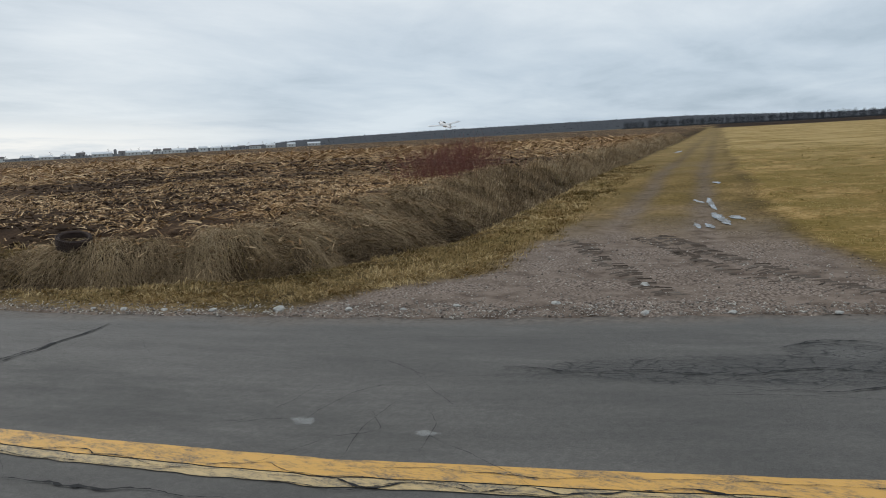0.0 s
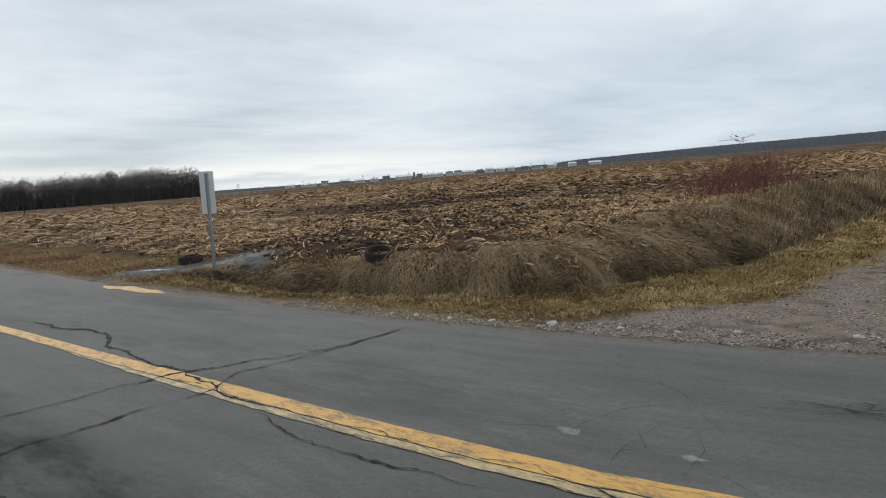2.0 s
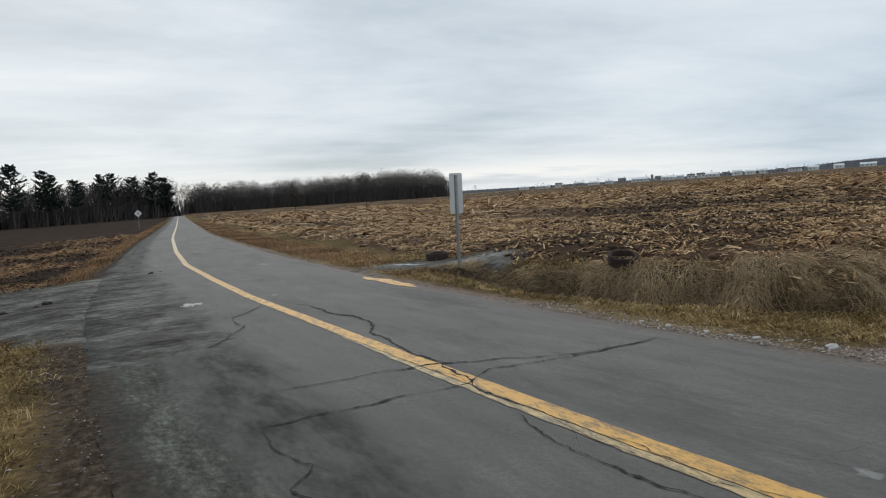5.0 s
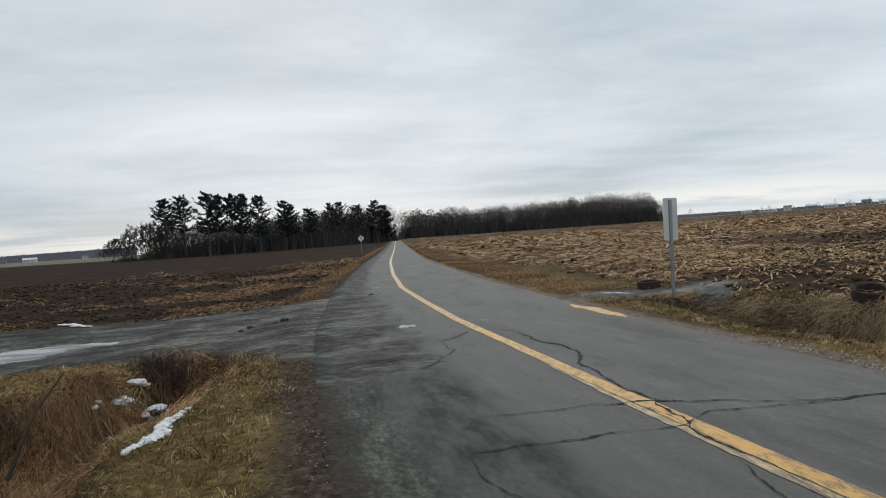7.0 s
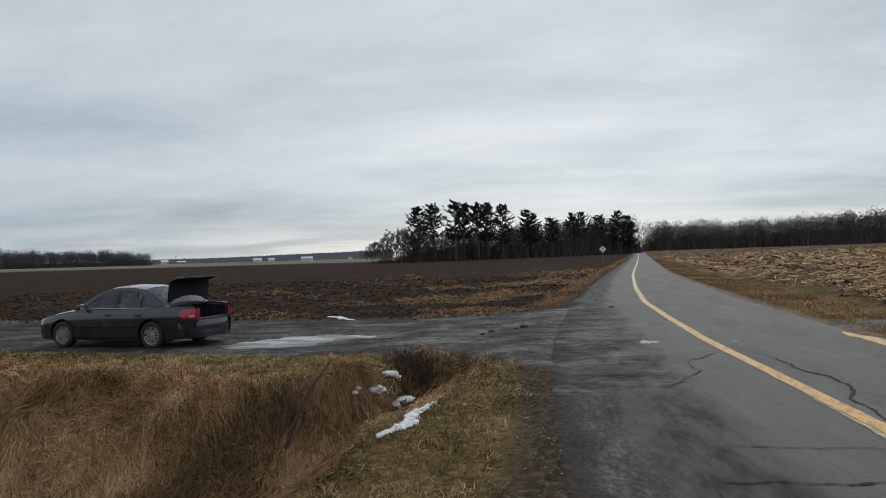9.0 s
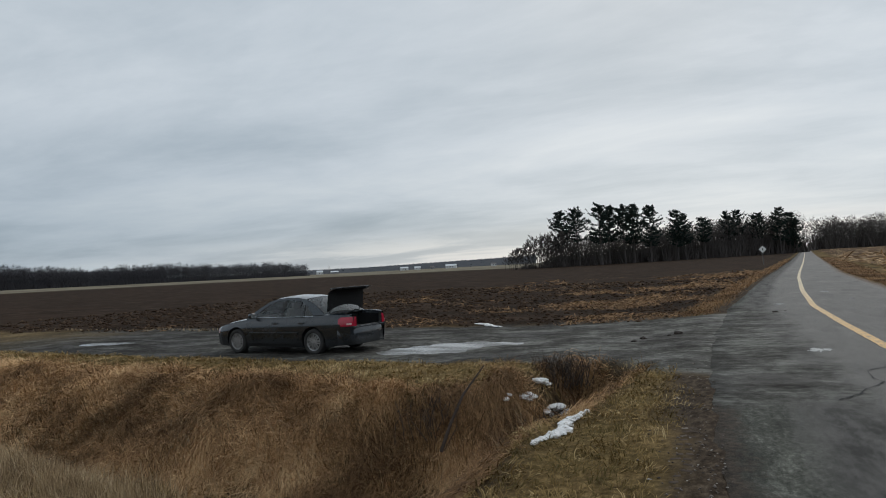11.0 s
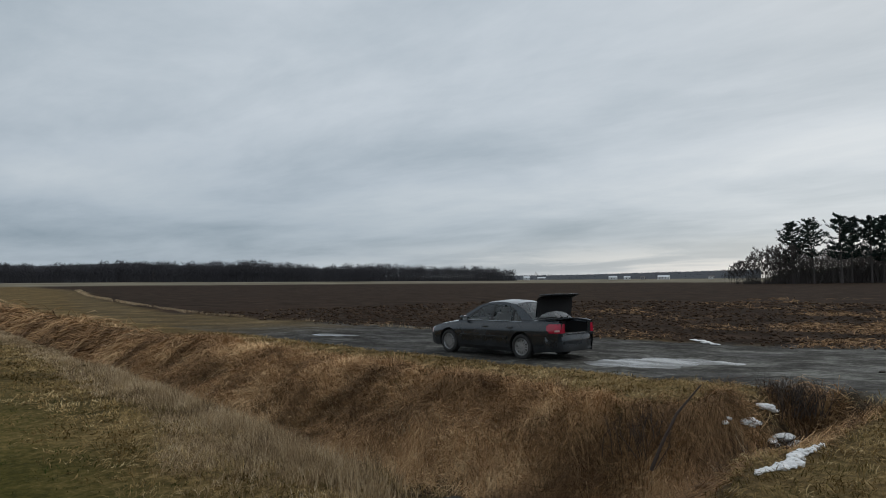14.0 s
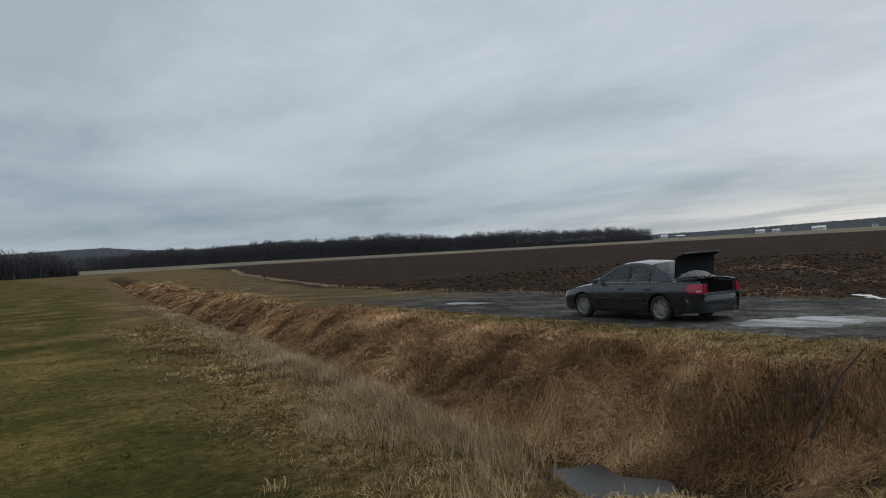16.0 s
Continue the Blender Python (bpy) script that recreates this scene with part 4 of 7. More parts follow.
STRAW_LONG = make_blades("dry_long_grass", (0.0, (0.060, 0.042, 0.026)), (0.35, (0.225, 0.156, 0.090)), (0.7, (0.42, 0.305, 0.178)), (1.0, (0.62, 0.49, 0.32)))
RUST_LONG = make_blades("russet_long_grass", (0.0, (0.065, 0.038, 0.021)), (0.35, (0.245, 0.140, 0.070)), (0.7, (0.50, 0.300, 0.145)), (1.0, (0.72, 0.50, 0.28)))
SHORT = make_blades("short_verge_grass", (0.0, (0.090, 0.070, 0.024)), (0.4, (0.222, 0.148, 0.058)), (0.7, (0.375, 0.258, 0.113)), (1.0, (0.56, 0.43, 0.23)))
GREENISH = make_blades("green_lawn_grass", (0.0, (0.026, 0.044, 0.008)), (0.5, (0.068, 0.072, 0.017)), (0.8, (0.145, 0.112, 0.038)), (1.0, (0.20, 0.155, 0.065)))
GOLD = make_blades("yellow_lawn_grass", (0.0, (0.15, 0.13, 0.04)), (0.5, (0.34, 0.26, 0.095)), (1.0, (0.50, 0.39, 0.17)))
STALK = make_blades("corn_stalk", (0.0, (0.15, 0.085, 0.040)), (0.55, (0.45, 0.275, 0.128)), (1.0, (0.77, 0.56, 0.33)), rough=0.65)
CLOD = make_blades("soil_clod", (0.0, (0.034, 0.022, 0.015)), (0.6, (0.058, 0.037, 0.025)), (1.0, (0.095, 0.062, 0.041)), rough=0.95)
PEBBLE = make_blades("gravel_pebble", (0.0, (0.06, 0.05, 0.043)), (0.5, (0.20, 0.17, 0.15)), (1.0, (0.58, 0.54, 0.48)), rough=0.85)


def tufts(x, y, each, reach, tall, width, lean0, spread_, tint0, tint_vary, rng, flow, sink=0.02, grow_from=12.0, curly=False):
    """Tufts of blades that share a lie and a colour; flow is the way they lean."""
    n = len(x)
    far = np.maximum(1, np.hypot(x, y) / grow_from)
    tone = np.clip(tint0 + tint_vary * (0.7 * vnoise(x, y, 1.1, 73) + 0.6 * vnoise(x, y, 0.38, 76)) + rng.normal(0, 0.20, n), 0, 1)
    size = tall * (0.65 + 0.6 * rng.random(n)) * (1 + 0.3 * vnoise(x, y, 0.9, 72))
    lean = np.clip(lean0 + rng.normal(0, 0.15, n), 0.05, 0.96)
    rep = lambda v: np.repeat(v, each)
    m = n * each
    reach = rep(reach * np.sqrt(far))
    px, py = rep(x) + rng.normal(0, 1, m) * reach, rep(y) + rng.normal(0, 1, m) * reach
    return blades(px, py, rep(size) * (0.6 + 0.55 * rng.random(m)), rep(width * far) * (0.7 + 0.6 * rng.random(m)), np.clip(rep(lean) + rng.normal(0, 0.13, m), 0, 0.98),
                  rep(flow) + rng.normal(0, spread_, m), np.clip(rep(tone) + rng.normal(0, 0.10, m), 0, 1), rng, sink, (rep(rng.normal(0, 0.7, n)) + rng.normal(0, 0.4, m)) if curly else None)


def downhill(x, y, e=0.2):
    gx, gy = height(x + e, y) - height(x - e, y), height(x, y + e) - height(x, y - e)
    return np.arctan2(-gy, -gx)


def bank_weight(which, near, inner, outer):
    """Where the long grass grows: thickest on the left or right bank."""
    def w(x, y):
        d, s, g = along(x, y, which)
        dr = across_road(x, y)
        off = np.where(dr > 0, dr - half_far(x), -dr - half_near(x))
        k = plan(x, y)
        q = d / ditch_width(s, g, near)
        lush = np.where(g > 0, 1.0, 0.0) if not near else np.where(g < 0, 1.0, 0.0)
        lush = np.where((g > 0) * (s > 4.6) * (near > 0), -1.0, lush)
        return (lush >= 0) * (step(0.22, 0.42, q) if near else 1.0) * step(np.where(lush > 0, outer, inner), np.where(lush > 0, outer - 0.5, inner - 0.4), q) * step(0.5, 0.9, off) * (1 - k["drive"]) * (1 - k["track_bed"]) * step(0.45, 0.8, np.hypot(x + 10.9, y + 4.1)) * step(0.02, 0.12, np.hypot(np.maximum(np.abs(x + 7.0) - 0.75, 0), y + 2.45))
    return w


def near_tone(x, y):
    """Dark stemmy growth by the culvert, bright bent straw and russet swathes further along."""
    d, s, g = along(x, y, DITCH_NEAR)
    q = d / ditch_width(s, g, 1)
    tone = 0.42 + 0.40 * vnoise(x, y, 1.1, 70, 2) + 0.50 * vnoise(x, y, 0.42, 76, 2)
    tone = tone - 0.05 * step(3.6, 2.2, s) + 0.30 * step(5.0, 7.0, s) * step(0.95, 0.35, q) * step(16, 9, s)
    # Shade deep in the ditch by the culvert is put into the grass tone.
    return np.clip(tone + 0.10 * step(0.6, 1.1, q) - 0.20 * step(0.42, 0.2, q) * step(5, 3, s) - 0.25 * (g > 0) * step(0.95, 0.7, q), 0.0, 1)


def far_tone(x, y):
    d, s, g = along(x, y, DITCH_FAR)
    q = d / ditch_width(s, g, 0)
    # Tone drops low on the bank: shade at its foot put into colour.
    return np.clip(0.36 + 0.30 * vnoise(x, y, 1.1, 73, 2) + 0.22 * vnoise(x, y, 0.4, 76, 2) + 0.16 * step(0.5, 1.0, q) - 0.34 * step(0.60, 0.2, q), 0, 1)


def gappy(weight, scale, seed, share):
    """A weight with holes in it, where dark ground shows."""
    return lambda x, y: weight(x, y) * (share + (1 - share) * step(-0.35, 0.05, vnoise(x, y, scale, seed, 2)))


rng = np.random.default_rng(21)
x, y = scatter(6200, -17, -4, 4.6, 30, gappy(bank_weight(DITCH_FAR, 0, 0.75, 1.12), 0.55, 171, 0.25), rng, 10)
x2, y2 = scatter(2600, -34, -6, 17, 170, bank_weight(DITCH_FAR, 0, 0.5, 1.0), rng, 40)
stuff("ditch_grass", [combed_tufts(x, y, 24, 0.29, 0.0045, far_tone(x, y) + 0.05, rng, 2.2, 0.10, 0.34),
                      tufts(x2, y2, 12, 0.12, 0.55, 0.006, 0.66, 1.0, 0.60, 0.6, rng, downhill(x2, y2) + rng.normal(0, 0.8, len(x2)), grow_from=14)], STRAW_LONG,
      "long dry brown grass combed down the ditch bank beside the gravel track", "grass")
x, y = scatter(6800, -13.5, -2.5, -26, -1.5, gappy(bank_weight(DITCH_NEAR, 1, 1.0, 1.25), 0.6, 172, 0.22), rng, 9)
x2, y2 = scatter(1500, -22, -4, -120, -26, bank_weight(DITCH_NEAR, 1, 0.8, 1.25), rng, 30)
x3, y3 = scatter(1900, -13.5, -2.5, -24, -1.5, gappy(bank_weight(DITCH_NEAR, 1, 0.9, 1.45), 0.8, 173, 0.1), rng, 9)
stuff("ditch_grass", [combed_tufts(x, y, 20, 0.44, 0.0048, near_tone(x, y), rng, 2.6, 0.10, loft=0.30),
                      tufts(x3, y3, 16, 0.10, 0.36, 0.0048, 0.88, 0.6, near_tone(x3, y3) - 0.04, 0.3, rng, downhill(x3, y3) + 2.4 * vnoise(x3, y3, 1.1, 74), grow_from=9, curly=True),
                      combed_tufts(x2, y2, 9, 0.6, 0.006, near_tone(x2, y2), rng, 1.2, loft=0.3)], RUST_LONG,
      "long russet dry grass lying over the banks of the roadside ditch", "grass")
x, y = scatter(420, -12.5, -5, -20, -2.5, bank_weight(DITCH_NEAR, 1, 0.8, 1.0), rng, 9)
stuff("ditch_stems", [tufts(x, y, 9, 0.10, 0.42, 0.0045, 0.55, 0.9, 0.30, 0.6, rng, downhill(x, y) + rng.normal(0, 0.8, len(x)), grow_from=9)], STRAW_LONG,
      "thin grey-brown dead stems standing in the ditch", "grass")


def lip_weight(x, y):
    d, s, g = along(x, y, DITCH_NEAR)
    return step(0.55, 0.25, np.abs(d / ditch_width(s, g, 1) - 1.12) + 0.25 * vnoise(x, y, 0.8, 174)) * (g > 0) * step(6.3, 7.6, s)


x, y = scatter(3600, -9, -2, -40, -3, lip_weight, rng, 7)
stuff("lip_grass", [tufts(x, y, 11, 0.07, 0.14, 0.005, 0.66, 1.2, 0.62, 0.45, rng, rng.random(len(x)) * 6.3, grow_from=9)], STRAW_LONG,
      "pale upright dry grass along the edge of the ditch", "grass")


def fringe_weight(x, y):
    d, s, g = along(x, y, DITCH_NEAR)
    return step(0.30, 0.08, np.abs(d / ditch_width(s, g, 1) - 1.0)) * (g > 0) * step(5.6, 6.6, s) * step(22, 11, s) * (0.2 + 0.8 * step(-0.3, 0.2, vnoise(x, y, 0.7, 175)))


x, y = scatter(1500, -7, -2.5, -24, -3.5, fringe_weight, rng, 8)
stuff("fringe_grass", [tufts(x, y, 12, 0.06, 0.26, 0.0045, 0.42, 1.4, 0.68, 0.4, rng, rng.random(len(x)) * 6.3, grow_from=9)], STRAW_LONG,
      "bleached upright grass along the lip of the ditch", "grass")


def verge_weight(x, y):
    k = plan(x, y)
    d = across_road(x, y)
    off = np.where(d > 0, d - half_far(x), -d - half_near(x))
    bad = np.clip(k["drive"] + k["track_bed"] + k["stubble"] + k["plowed"] + k["lawn"] + 0.12 * k["bank"] + k["mud"], 0, 1)
    return (1 - bad) * step(0.25, 0.75, off + 0.3 * vnoise(x, y, 0.7, 75)) * np.clip(1 - 1.3 * k["lawn_near"], 0, 1) * (np.hypot(x, y) > 2.6) * ((y < 6.5) | (x < track_mid(y)))


def short_grass(n, each, box, weight, rng, near, tall, tint0, lean0=0.95, curly=False):
    x, y = scatter(n, *box, weight, rng, near)
    flow = 7 * vnoise(x, y, 0.7, 77) + rng.normal(0, 0.4, len(x))
    return tufts(x, y, each, 0.05, tall, 0.0065, lean0, 0.6, tint0, 0.55, rng, flow, 0.012, 7, curly)


stuff("verge_grass", [short_grass(13000, 7, (-14, 1, -26, 0.5), verge_weight, rng, 8, 0.12, 0.46, 0.96, True),
                      short_grass(9000, 8, (-20, 0, 3.5, 34), verge_weight, rng, 9, 0.11, 0.52, 0.96, True)], SHORT,
      "short matted winter grass on the road verges", "grass")
stuff("lawn_grass", [short_grass(2800, 8, (-6, 4, -40, -2.5), lambda x, y: plan(x, y)["lawn_near"] * (np.hypot(x, y) > 3), rng, 6, 0.05, 0.14)], GREENISH,
      "mown green and straw coloured grass beside the ditch", "grass")
stuff("lawn_grass", [short_grass(7000, 8, (-8, 24, 7, 60), lambda x, y: plan(x, y)["lawn"], rng, 9, 0.055, 0.60)], GOLD,
      "mown yellow-green grass beside the gravel track", "grass")


def roadside_weight(x, y):
    k = plan(x, y)
    d = across_road(x, y)
    off = np.where(d > 0, d - half_far(x), -d - half_near(x))
    return step(0.1, 0.6, off) * step(np.where(d > 0, 2.6, 1.5), np.where(d > 0, 1.6, 0.8), off) * (1 - k["drive"]) * (1 - k["mud"])


x, y = scatter(26000, -150, -13, -8, 9, roadside_weight, rng, 22)
grow = np.maximum(1, np.hypot(x, y) / 9)
stuff("roadside_grass", [blades(x, y, (0.05 + 0.05 * rng.random(len(x))) * np.sqrt(grow), 0.007 * grow, np.clip(rng.normal(0.95, 0.05, len(x)), 0, 0.98), rng.random(len(x)) * 6.3,
      np.clip(rng.normal(0.34, 0.14, len(x)) + 0.3 * vnoise(x, y, 2.5, 88), 0, 1), rng)], RUST_LONG, "dry orange-brown grass along both edges of the road", "grass")


def flat_strips(x, y, length, width, tint, rng):
    n = len(x)
    a, tilt = rng.random(n) * 6.28, rng.normal(0, 0.16, n)
    dv = np.c_[np.cos(a) * np.cos(tilt), np.sin(a) * np.cos(tilt), np.abs(np.sin(tilt))] * (length / 2)[:, None]
    sv = np.c_[-np.sin(a), np.cos(a), rng.normal(0, 0.35, n)] * (width / 2)[:, None]
    c = np.c_[x, y, height(x, y) + 0.015 + np.abs(dv[:, 2])]
    kink = c + np.c_[np.zeros((n, 2)), rng.random(n) * 0.05]
    v = np.stack([c - dv - sv, c - dv + sv, kink - sv, kink + sv, c + dv - sv * 0.4, c + dv + sv * 0.4], 1).reshape(-1, 3)
    o = (np.arange(n) * 6)[:, None, None]
    return v, (o + np.array([[0, 2, 3], [0, 3, 1], [2, 4, 5], [2, 5, 3]])[None]).reshape(-1, 3), np.repeat(tint, 6)


def stubble_weight(x, y):
    rows = 0.05 + 0.95 * step(-0.15, 0.20, vnoise(x / 14 + 0.02 * y, y, 1.9, 90))
    return plan(x, y)["stubble"] * rows * (1 - 0.85 * dark_soil(x, y)) * (0.25 + 0.75 * step(-0.25, 0.30, vnoise(x, y, 1.4, 79)))


def husk_weight(x, y):
    heap = step(-0.15, 0.25, vnoise(x, y, 0.55, 92, 2) + 0.5 * vnoise(x, y, 2.2, 93, 2))
    return plan(x, y)["stubble"] * (1 - 0.74 * dark_soil(x, y)) * (0.06 + 0.94 * heap)


x, y = scatter(46000, -150, -6, 4, 140, stubble_weight, rng, 17)
grow = np.maximum(1, np.hypot(x, y) / 20)
x2, y2 = scatter(17000, -27, -7, 6.5, 27, husk_weight, rng)
stuff("corn_stubble", [flat_strips(x2, y2, 0.08 + 0.26 * rng.random(len(x2)) ** 1.5, 0.014 + 0.030 * rng.random(len(x2)) ** 1.5, 0.05 + 0.95 * rng.random(len(x2)) ** 1.3, rng),
                       flat_strips(x, y, (0.12 + 0.30 * rng.random(len(x))) * grow, 0.020 * grow * (0.6 + 0.9 * rng.random(len(x))), 0.95 * rng.random(len(x)) ** 1.5, rng)],
      STALK, "pale flattened corn stalks and husks on brown soil", "stubble")


def lumps(x, y, size, tint, rng, squash=0.6):
    n = len(x)
    octa = np.array([[1, 0, 0], [0, 1, 0], [-1, 0, 0], [0, -1, 0], [0, 0, 1], [0, 0, -0.4]])
    v = octa[None] * (size[:, None, None] * (0.6 + 0.8 * rng.random((n, 6, 1)))) * [1, 1, squash]
    v += size[:, None, None] * rng.normal(0, 0.18, (n, 6, 3))
    a = rng.random(n) * 6.3
    vx = v[..., 0] * np.cos(a)[:, None] - v[..., 1] * np.sin(a)[:, None]
    vy = v[..., 0] * np.sin(a)[:, None] + v[..., 1] * np.cos(a)[:, None]
    v = np.stack([vx + x[:, None], vy + y[:, None], v[..., 2] + height(x, y)[:, None] + 0.1 * size[:, None]], -1).reshape(-1, 3)
    f = np.array([[0, 1, 4], [1, 2, 4], [2, 3, 4], [3, 0, 4], [1, 0, 5], [2, 1, 5], [3, 2, 5], [0, 3, 5]])
    return v, ((np.arange(n) * 6)[:, None, None] + f[None]).reshape(-1, 3), np.repeat(tint, 6)


x, y = scatter(5500, -70, -6, 5, 60, lambda x, y: plan(x, y)["stubble"] * (0.25 + dark_soil(x, y)), rng, 18)
x2, y2 = scatter(9000, -60, -17, -45, -3, lambda x, y: plan(x, y)["plowed"], rng, 22)
x, y = np.r_[x, x2], np.r_[y, y2]
stuff("soil_clods", [lumps(x, y, 0.03 + 0.085 * rng.random(len(x)) ** 2 * np.maximum(1, np.hypot(x, y) / 26), rng.random(len(x)), rng)], CLOD,
      "dark brown clods of ploughed soil", "soil")


def plow_trash(x, y):
    return plan(x, y)["plowed"] * step(-0.1, 0.5, vnoise(x, y, 3.0, 82)) * (0.15 + 0.85 * step(-15, -6, y))


x, y = scatter(9000, -75, -18, -26, -3, plow_trash, rng, 24)
grow = np.maximum(1, np.hypot(x, y) / 22)
stuff("field_litter", [flat_strips(x, y, (0.12 + 0.2 * rng.random(len(x))) * grow, 0.016 * grow, 0.05 + 0.65 * rng.random(len(x)) ** 1.3, rng)], RUST_LONG,
      "scraps of dead straw on the dark ploughed field", "straw")


def pale_edge(x, y):
    d, s, g = along(x, y, [(-20.2, -19.0), (-20.7, -26), (-20.9, -35), (-21.6, -46), (-31.6, -87), (-43.5, -133), (-63, -200)])
    return step(0.25, 0.05, d - 0.003 * s + 0.25 * vnoise(x, y, 1.2, 83)) * (0.15 + 0.85 * step(-0.3, 0.3, vnoise(x, y, 5, 183)))


x, y = scatter(3800, -64, -19, -200, -18, pale_edge, rng, 60)
grow = np.maximum(1, np.hypot(x, y) / 16)
stuff("edge_grass", [blades(x, y, (0.09 + 0.08 * rng.random(len(x))) * np.sqrt(grow), 0.008 * grow, np.clip(rng.normal(0.95, 0.05, len(x)), 0, 0.98), rng.random(len(x)) * 6.3,
      np.clip(rng.normal(0.70, 0.2, len(x)), 0, 1), rng)], STRAW_LONG, "pale bleached grass along the edge of the ploughed field", "grass")


def gravel_weight(x, y):
    d = across_road(x, y) - half_far(x)
    return step(0.65, 0.1, d + 0.25 * vnoise(x, y, 0.8, 84)) * step(-0.1, 0.05, d) + 0.12 * plan(x, y)["track"] * (y < 11)


def shoulder_weight(x, y):
    d = -across_road(x, y) - half_near(x)
    return step(0.75, 0.2, d) * step(-0.7, -0.1, d) * (x > -24)


x, y = scatter(12000, -9, 5, 4.5, 12, gravel_weight, rng, 8)
x2, y2 = scatter(900, -12, 0, -3, 1, shoulder_weight, rng, 6)
sz = np.r_[0.005 + 0.013 * rng.random(len(x)) ** 3, 0.008 + 0.012 * rng.random(len(x2)) ** 2]
x, y = np.r_[x, x2], np.r_[y, y2]
stuff("gravel", [lumps(x, y, sz, np.clip(rng.normal(0.62, 0.27, len(x)) - 0.3 * (y < 1.5), 0, 1), rng)], PEBBLE, "loose pale gravel along the road edge", "gravel")


def tread_marks(lines, tint, label):
    """Rows of small soil ridges pressed up by lugged tyres."""
    rng = np.random.default_rng(77)
    pieces = []
    for pts, width, gap, ridge in lines:
        p = np.array(pts, float)
        s = np.r_[0, np.cumsum(np.hypot(*np.diff(p, axis=0).T))]
        t = np.arange(0, s[-1], gap)
        cx, cy = np.interp(t, s, p[:, 0]), np.interp(t, s, p[:, 1])
        a = np.arctan2(np.gradient(cy), np.gradient(cx))
        for sign in (-1, 1):
            keep = rng.random(len(t)) < 0.7
            b = a[keep] + sign * (np.pi / 2 - 0.35)
            u, w = np.c_[np.cos(b), np.sin(b)], np.c_[-np.sin(b), np.cos(b)]
            ln = (width / 2 * (0.6 + 0.5 * rng.random(keep.sum())))[:, None]
            c = np.c_[cx, cy][keep] + rng.normal(0, 0.012, (keep.sum(), 2))
            hw = ridge * (0.8 + 0.5 * rng.random(keep.sum()))[:, None]
            flat = [c - w * hw, c + w * hw, c + u * ln - w * hw * 0.7, c + u * ln + w * hw * 0.7, c + u * ln * 0.08, c + u * ln * 0.92]
            v = np.stack([np.c_[q, height(q[:, 0], q[:, 1]) + (0.5 * ridge + 0.008 if k > 3 else -0.004)] for k, q in enumerate(flat)], 1).reshape(-1, 3)
            o = (np.arange(keep.sum()) * 6)[:, None, None]
            f = np.array([[0, 4, 5], [0, 5, 2], [1, 3, 5], [1, 5, 4], [0, 1, 4], [2, 5, 3]])
            pieces.append((v, (o + f[None]).reshape(-1, 3), np.repeat(np.clip(rng.normal(tint, 0.15, keep.sum()), 0, 1), 6)))
    stuff("tyre_tread_marks", pieces, TREAD, label, "tyre marks")


TREAD = make_blades("pressed_mud", (0.0, (0.035, 0.026, 0.020)), (0.5, (0.12, 0.095, 0.078)), (1.0, (0.24, 0.21, 0.18)), rough=0.85)
tread_marks([([(-2.07, 11.22), (-1.35, 10.1), (-0.76, 9.2), (-0.04, 8.17), (0.6, 7.55)], 0.40, 0.075, 0.010), ([(-2.35, 11.0), (-1.7, 10.0), (-1.1, 9.0), (-0.4, 8.0)], 0.3, 0.085, 0.009),
             ([(-3.39, 10.68), (-2.92, 10.04), (-2.22, 8.73), (-1.73, 7.93), (-1.2, 7.1)], 0.38, 0.08, 0.010)], 0.5, "lugged tyre marks curving through the gravel at the track's mouth")
tread_marks([([(-7.3, -1.22), (-6.26, -1.12), (-5.4, -1.02), (-4.3, -0.85)], 0.20, 0.16, 0.009)], 0.4, "dusty tyre tread marks in the muddy road shoulder")

# ---------------------------------------------------------------- woods, hills and far farms
def at_bearing(az, dist):
    a = np.radians(az)
    return -np.sin(a) * dist, np.cos(a) * dist


BARK = make_blades("bare_wood", (0.0, (0.072, 0.064, 0.062)), (0.6, (0.105, 0.094, 0.088)), (0.92, (0.14, 0.127, 0.116)), (1.0, (0.32, 0.31, 0.30)), rough=0.9)
NEEDLE = make_blades("pine_needles", (0.0, (0.014, 0.023, 0.020)), (0.6, (0.028, 0.043, 0.037)), (1.0, (0.05, 0.07, 0.055)), rough=0.8)
# Bluer, greyer than near wood: distance haze put into these two colours.
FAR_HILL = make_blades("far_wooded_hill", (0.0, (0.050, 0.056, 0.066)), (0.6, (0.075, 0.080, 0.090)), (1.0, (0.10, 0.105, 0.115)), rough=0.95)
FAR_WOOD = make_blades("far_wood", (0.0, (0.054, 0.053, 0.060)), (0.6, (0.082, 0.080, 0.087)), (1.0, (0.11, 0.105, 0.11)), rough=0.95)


def prism(p0, p1, r0, r1, tint, sides=3):
    """A tapered limb between two places."""
    p0, p1 = np.array(p0, float), np.array(p1, float)
    d = (p1 - p0) / max(np.linalg.norm(p1 - p0), 1e-6)
    u = np.cross(d, [0.3, 0.9, 0.1]); u /= np.linalg.norm(u)
    w = np.cross(d, u)
    a = np.arange(sides) / sides * 2 * np.pi
    ring = np.cos(a)[:, None] * u + np.sin(a)[:, None] * w
    v = np.r_[p0 + ring * r0, p1 + ring * r1]
    k = np.arange(sides)
    k2 = (k + 1) % sides
    t = np.r_[np.c_[k, k2, k2 + sides], np.c_[k, k2 + sides, k + sides]]
    return v, t, np.full(2 * sides, tint)


def join(parts):
    vs, ts, cs, n = [], [], [], 0
    for v, t, c in parts:
        vs.append(v); ts.append(t + n); cs.append(c); n += len(v)
    return np.concatenate(vs), np.concatenate(ts), np.concatenate(cs)


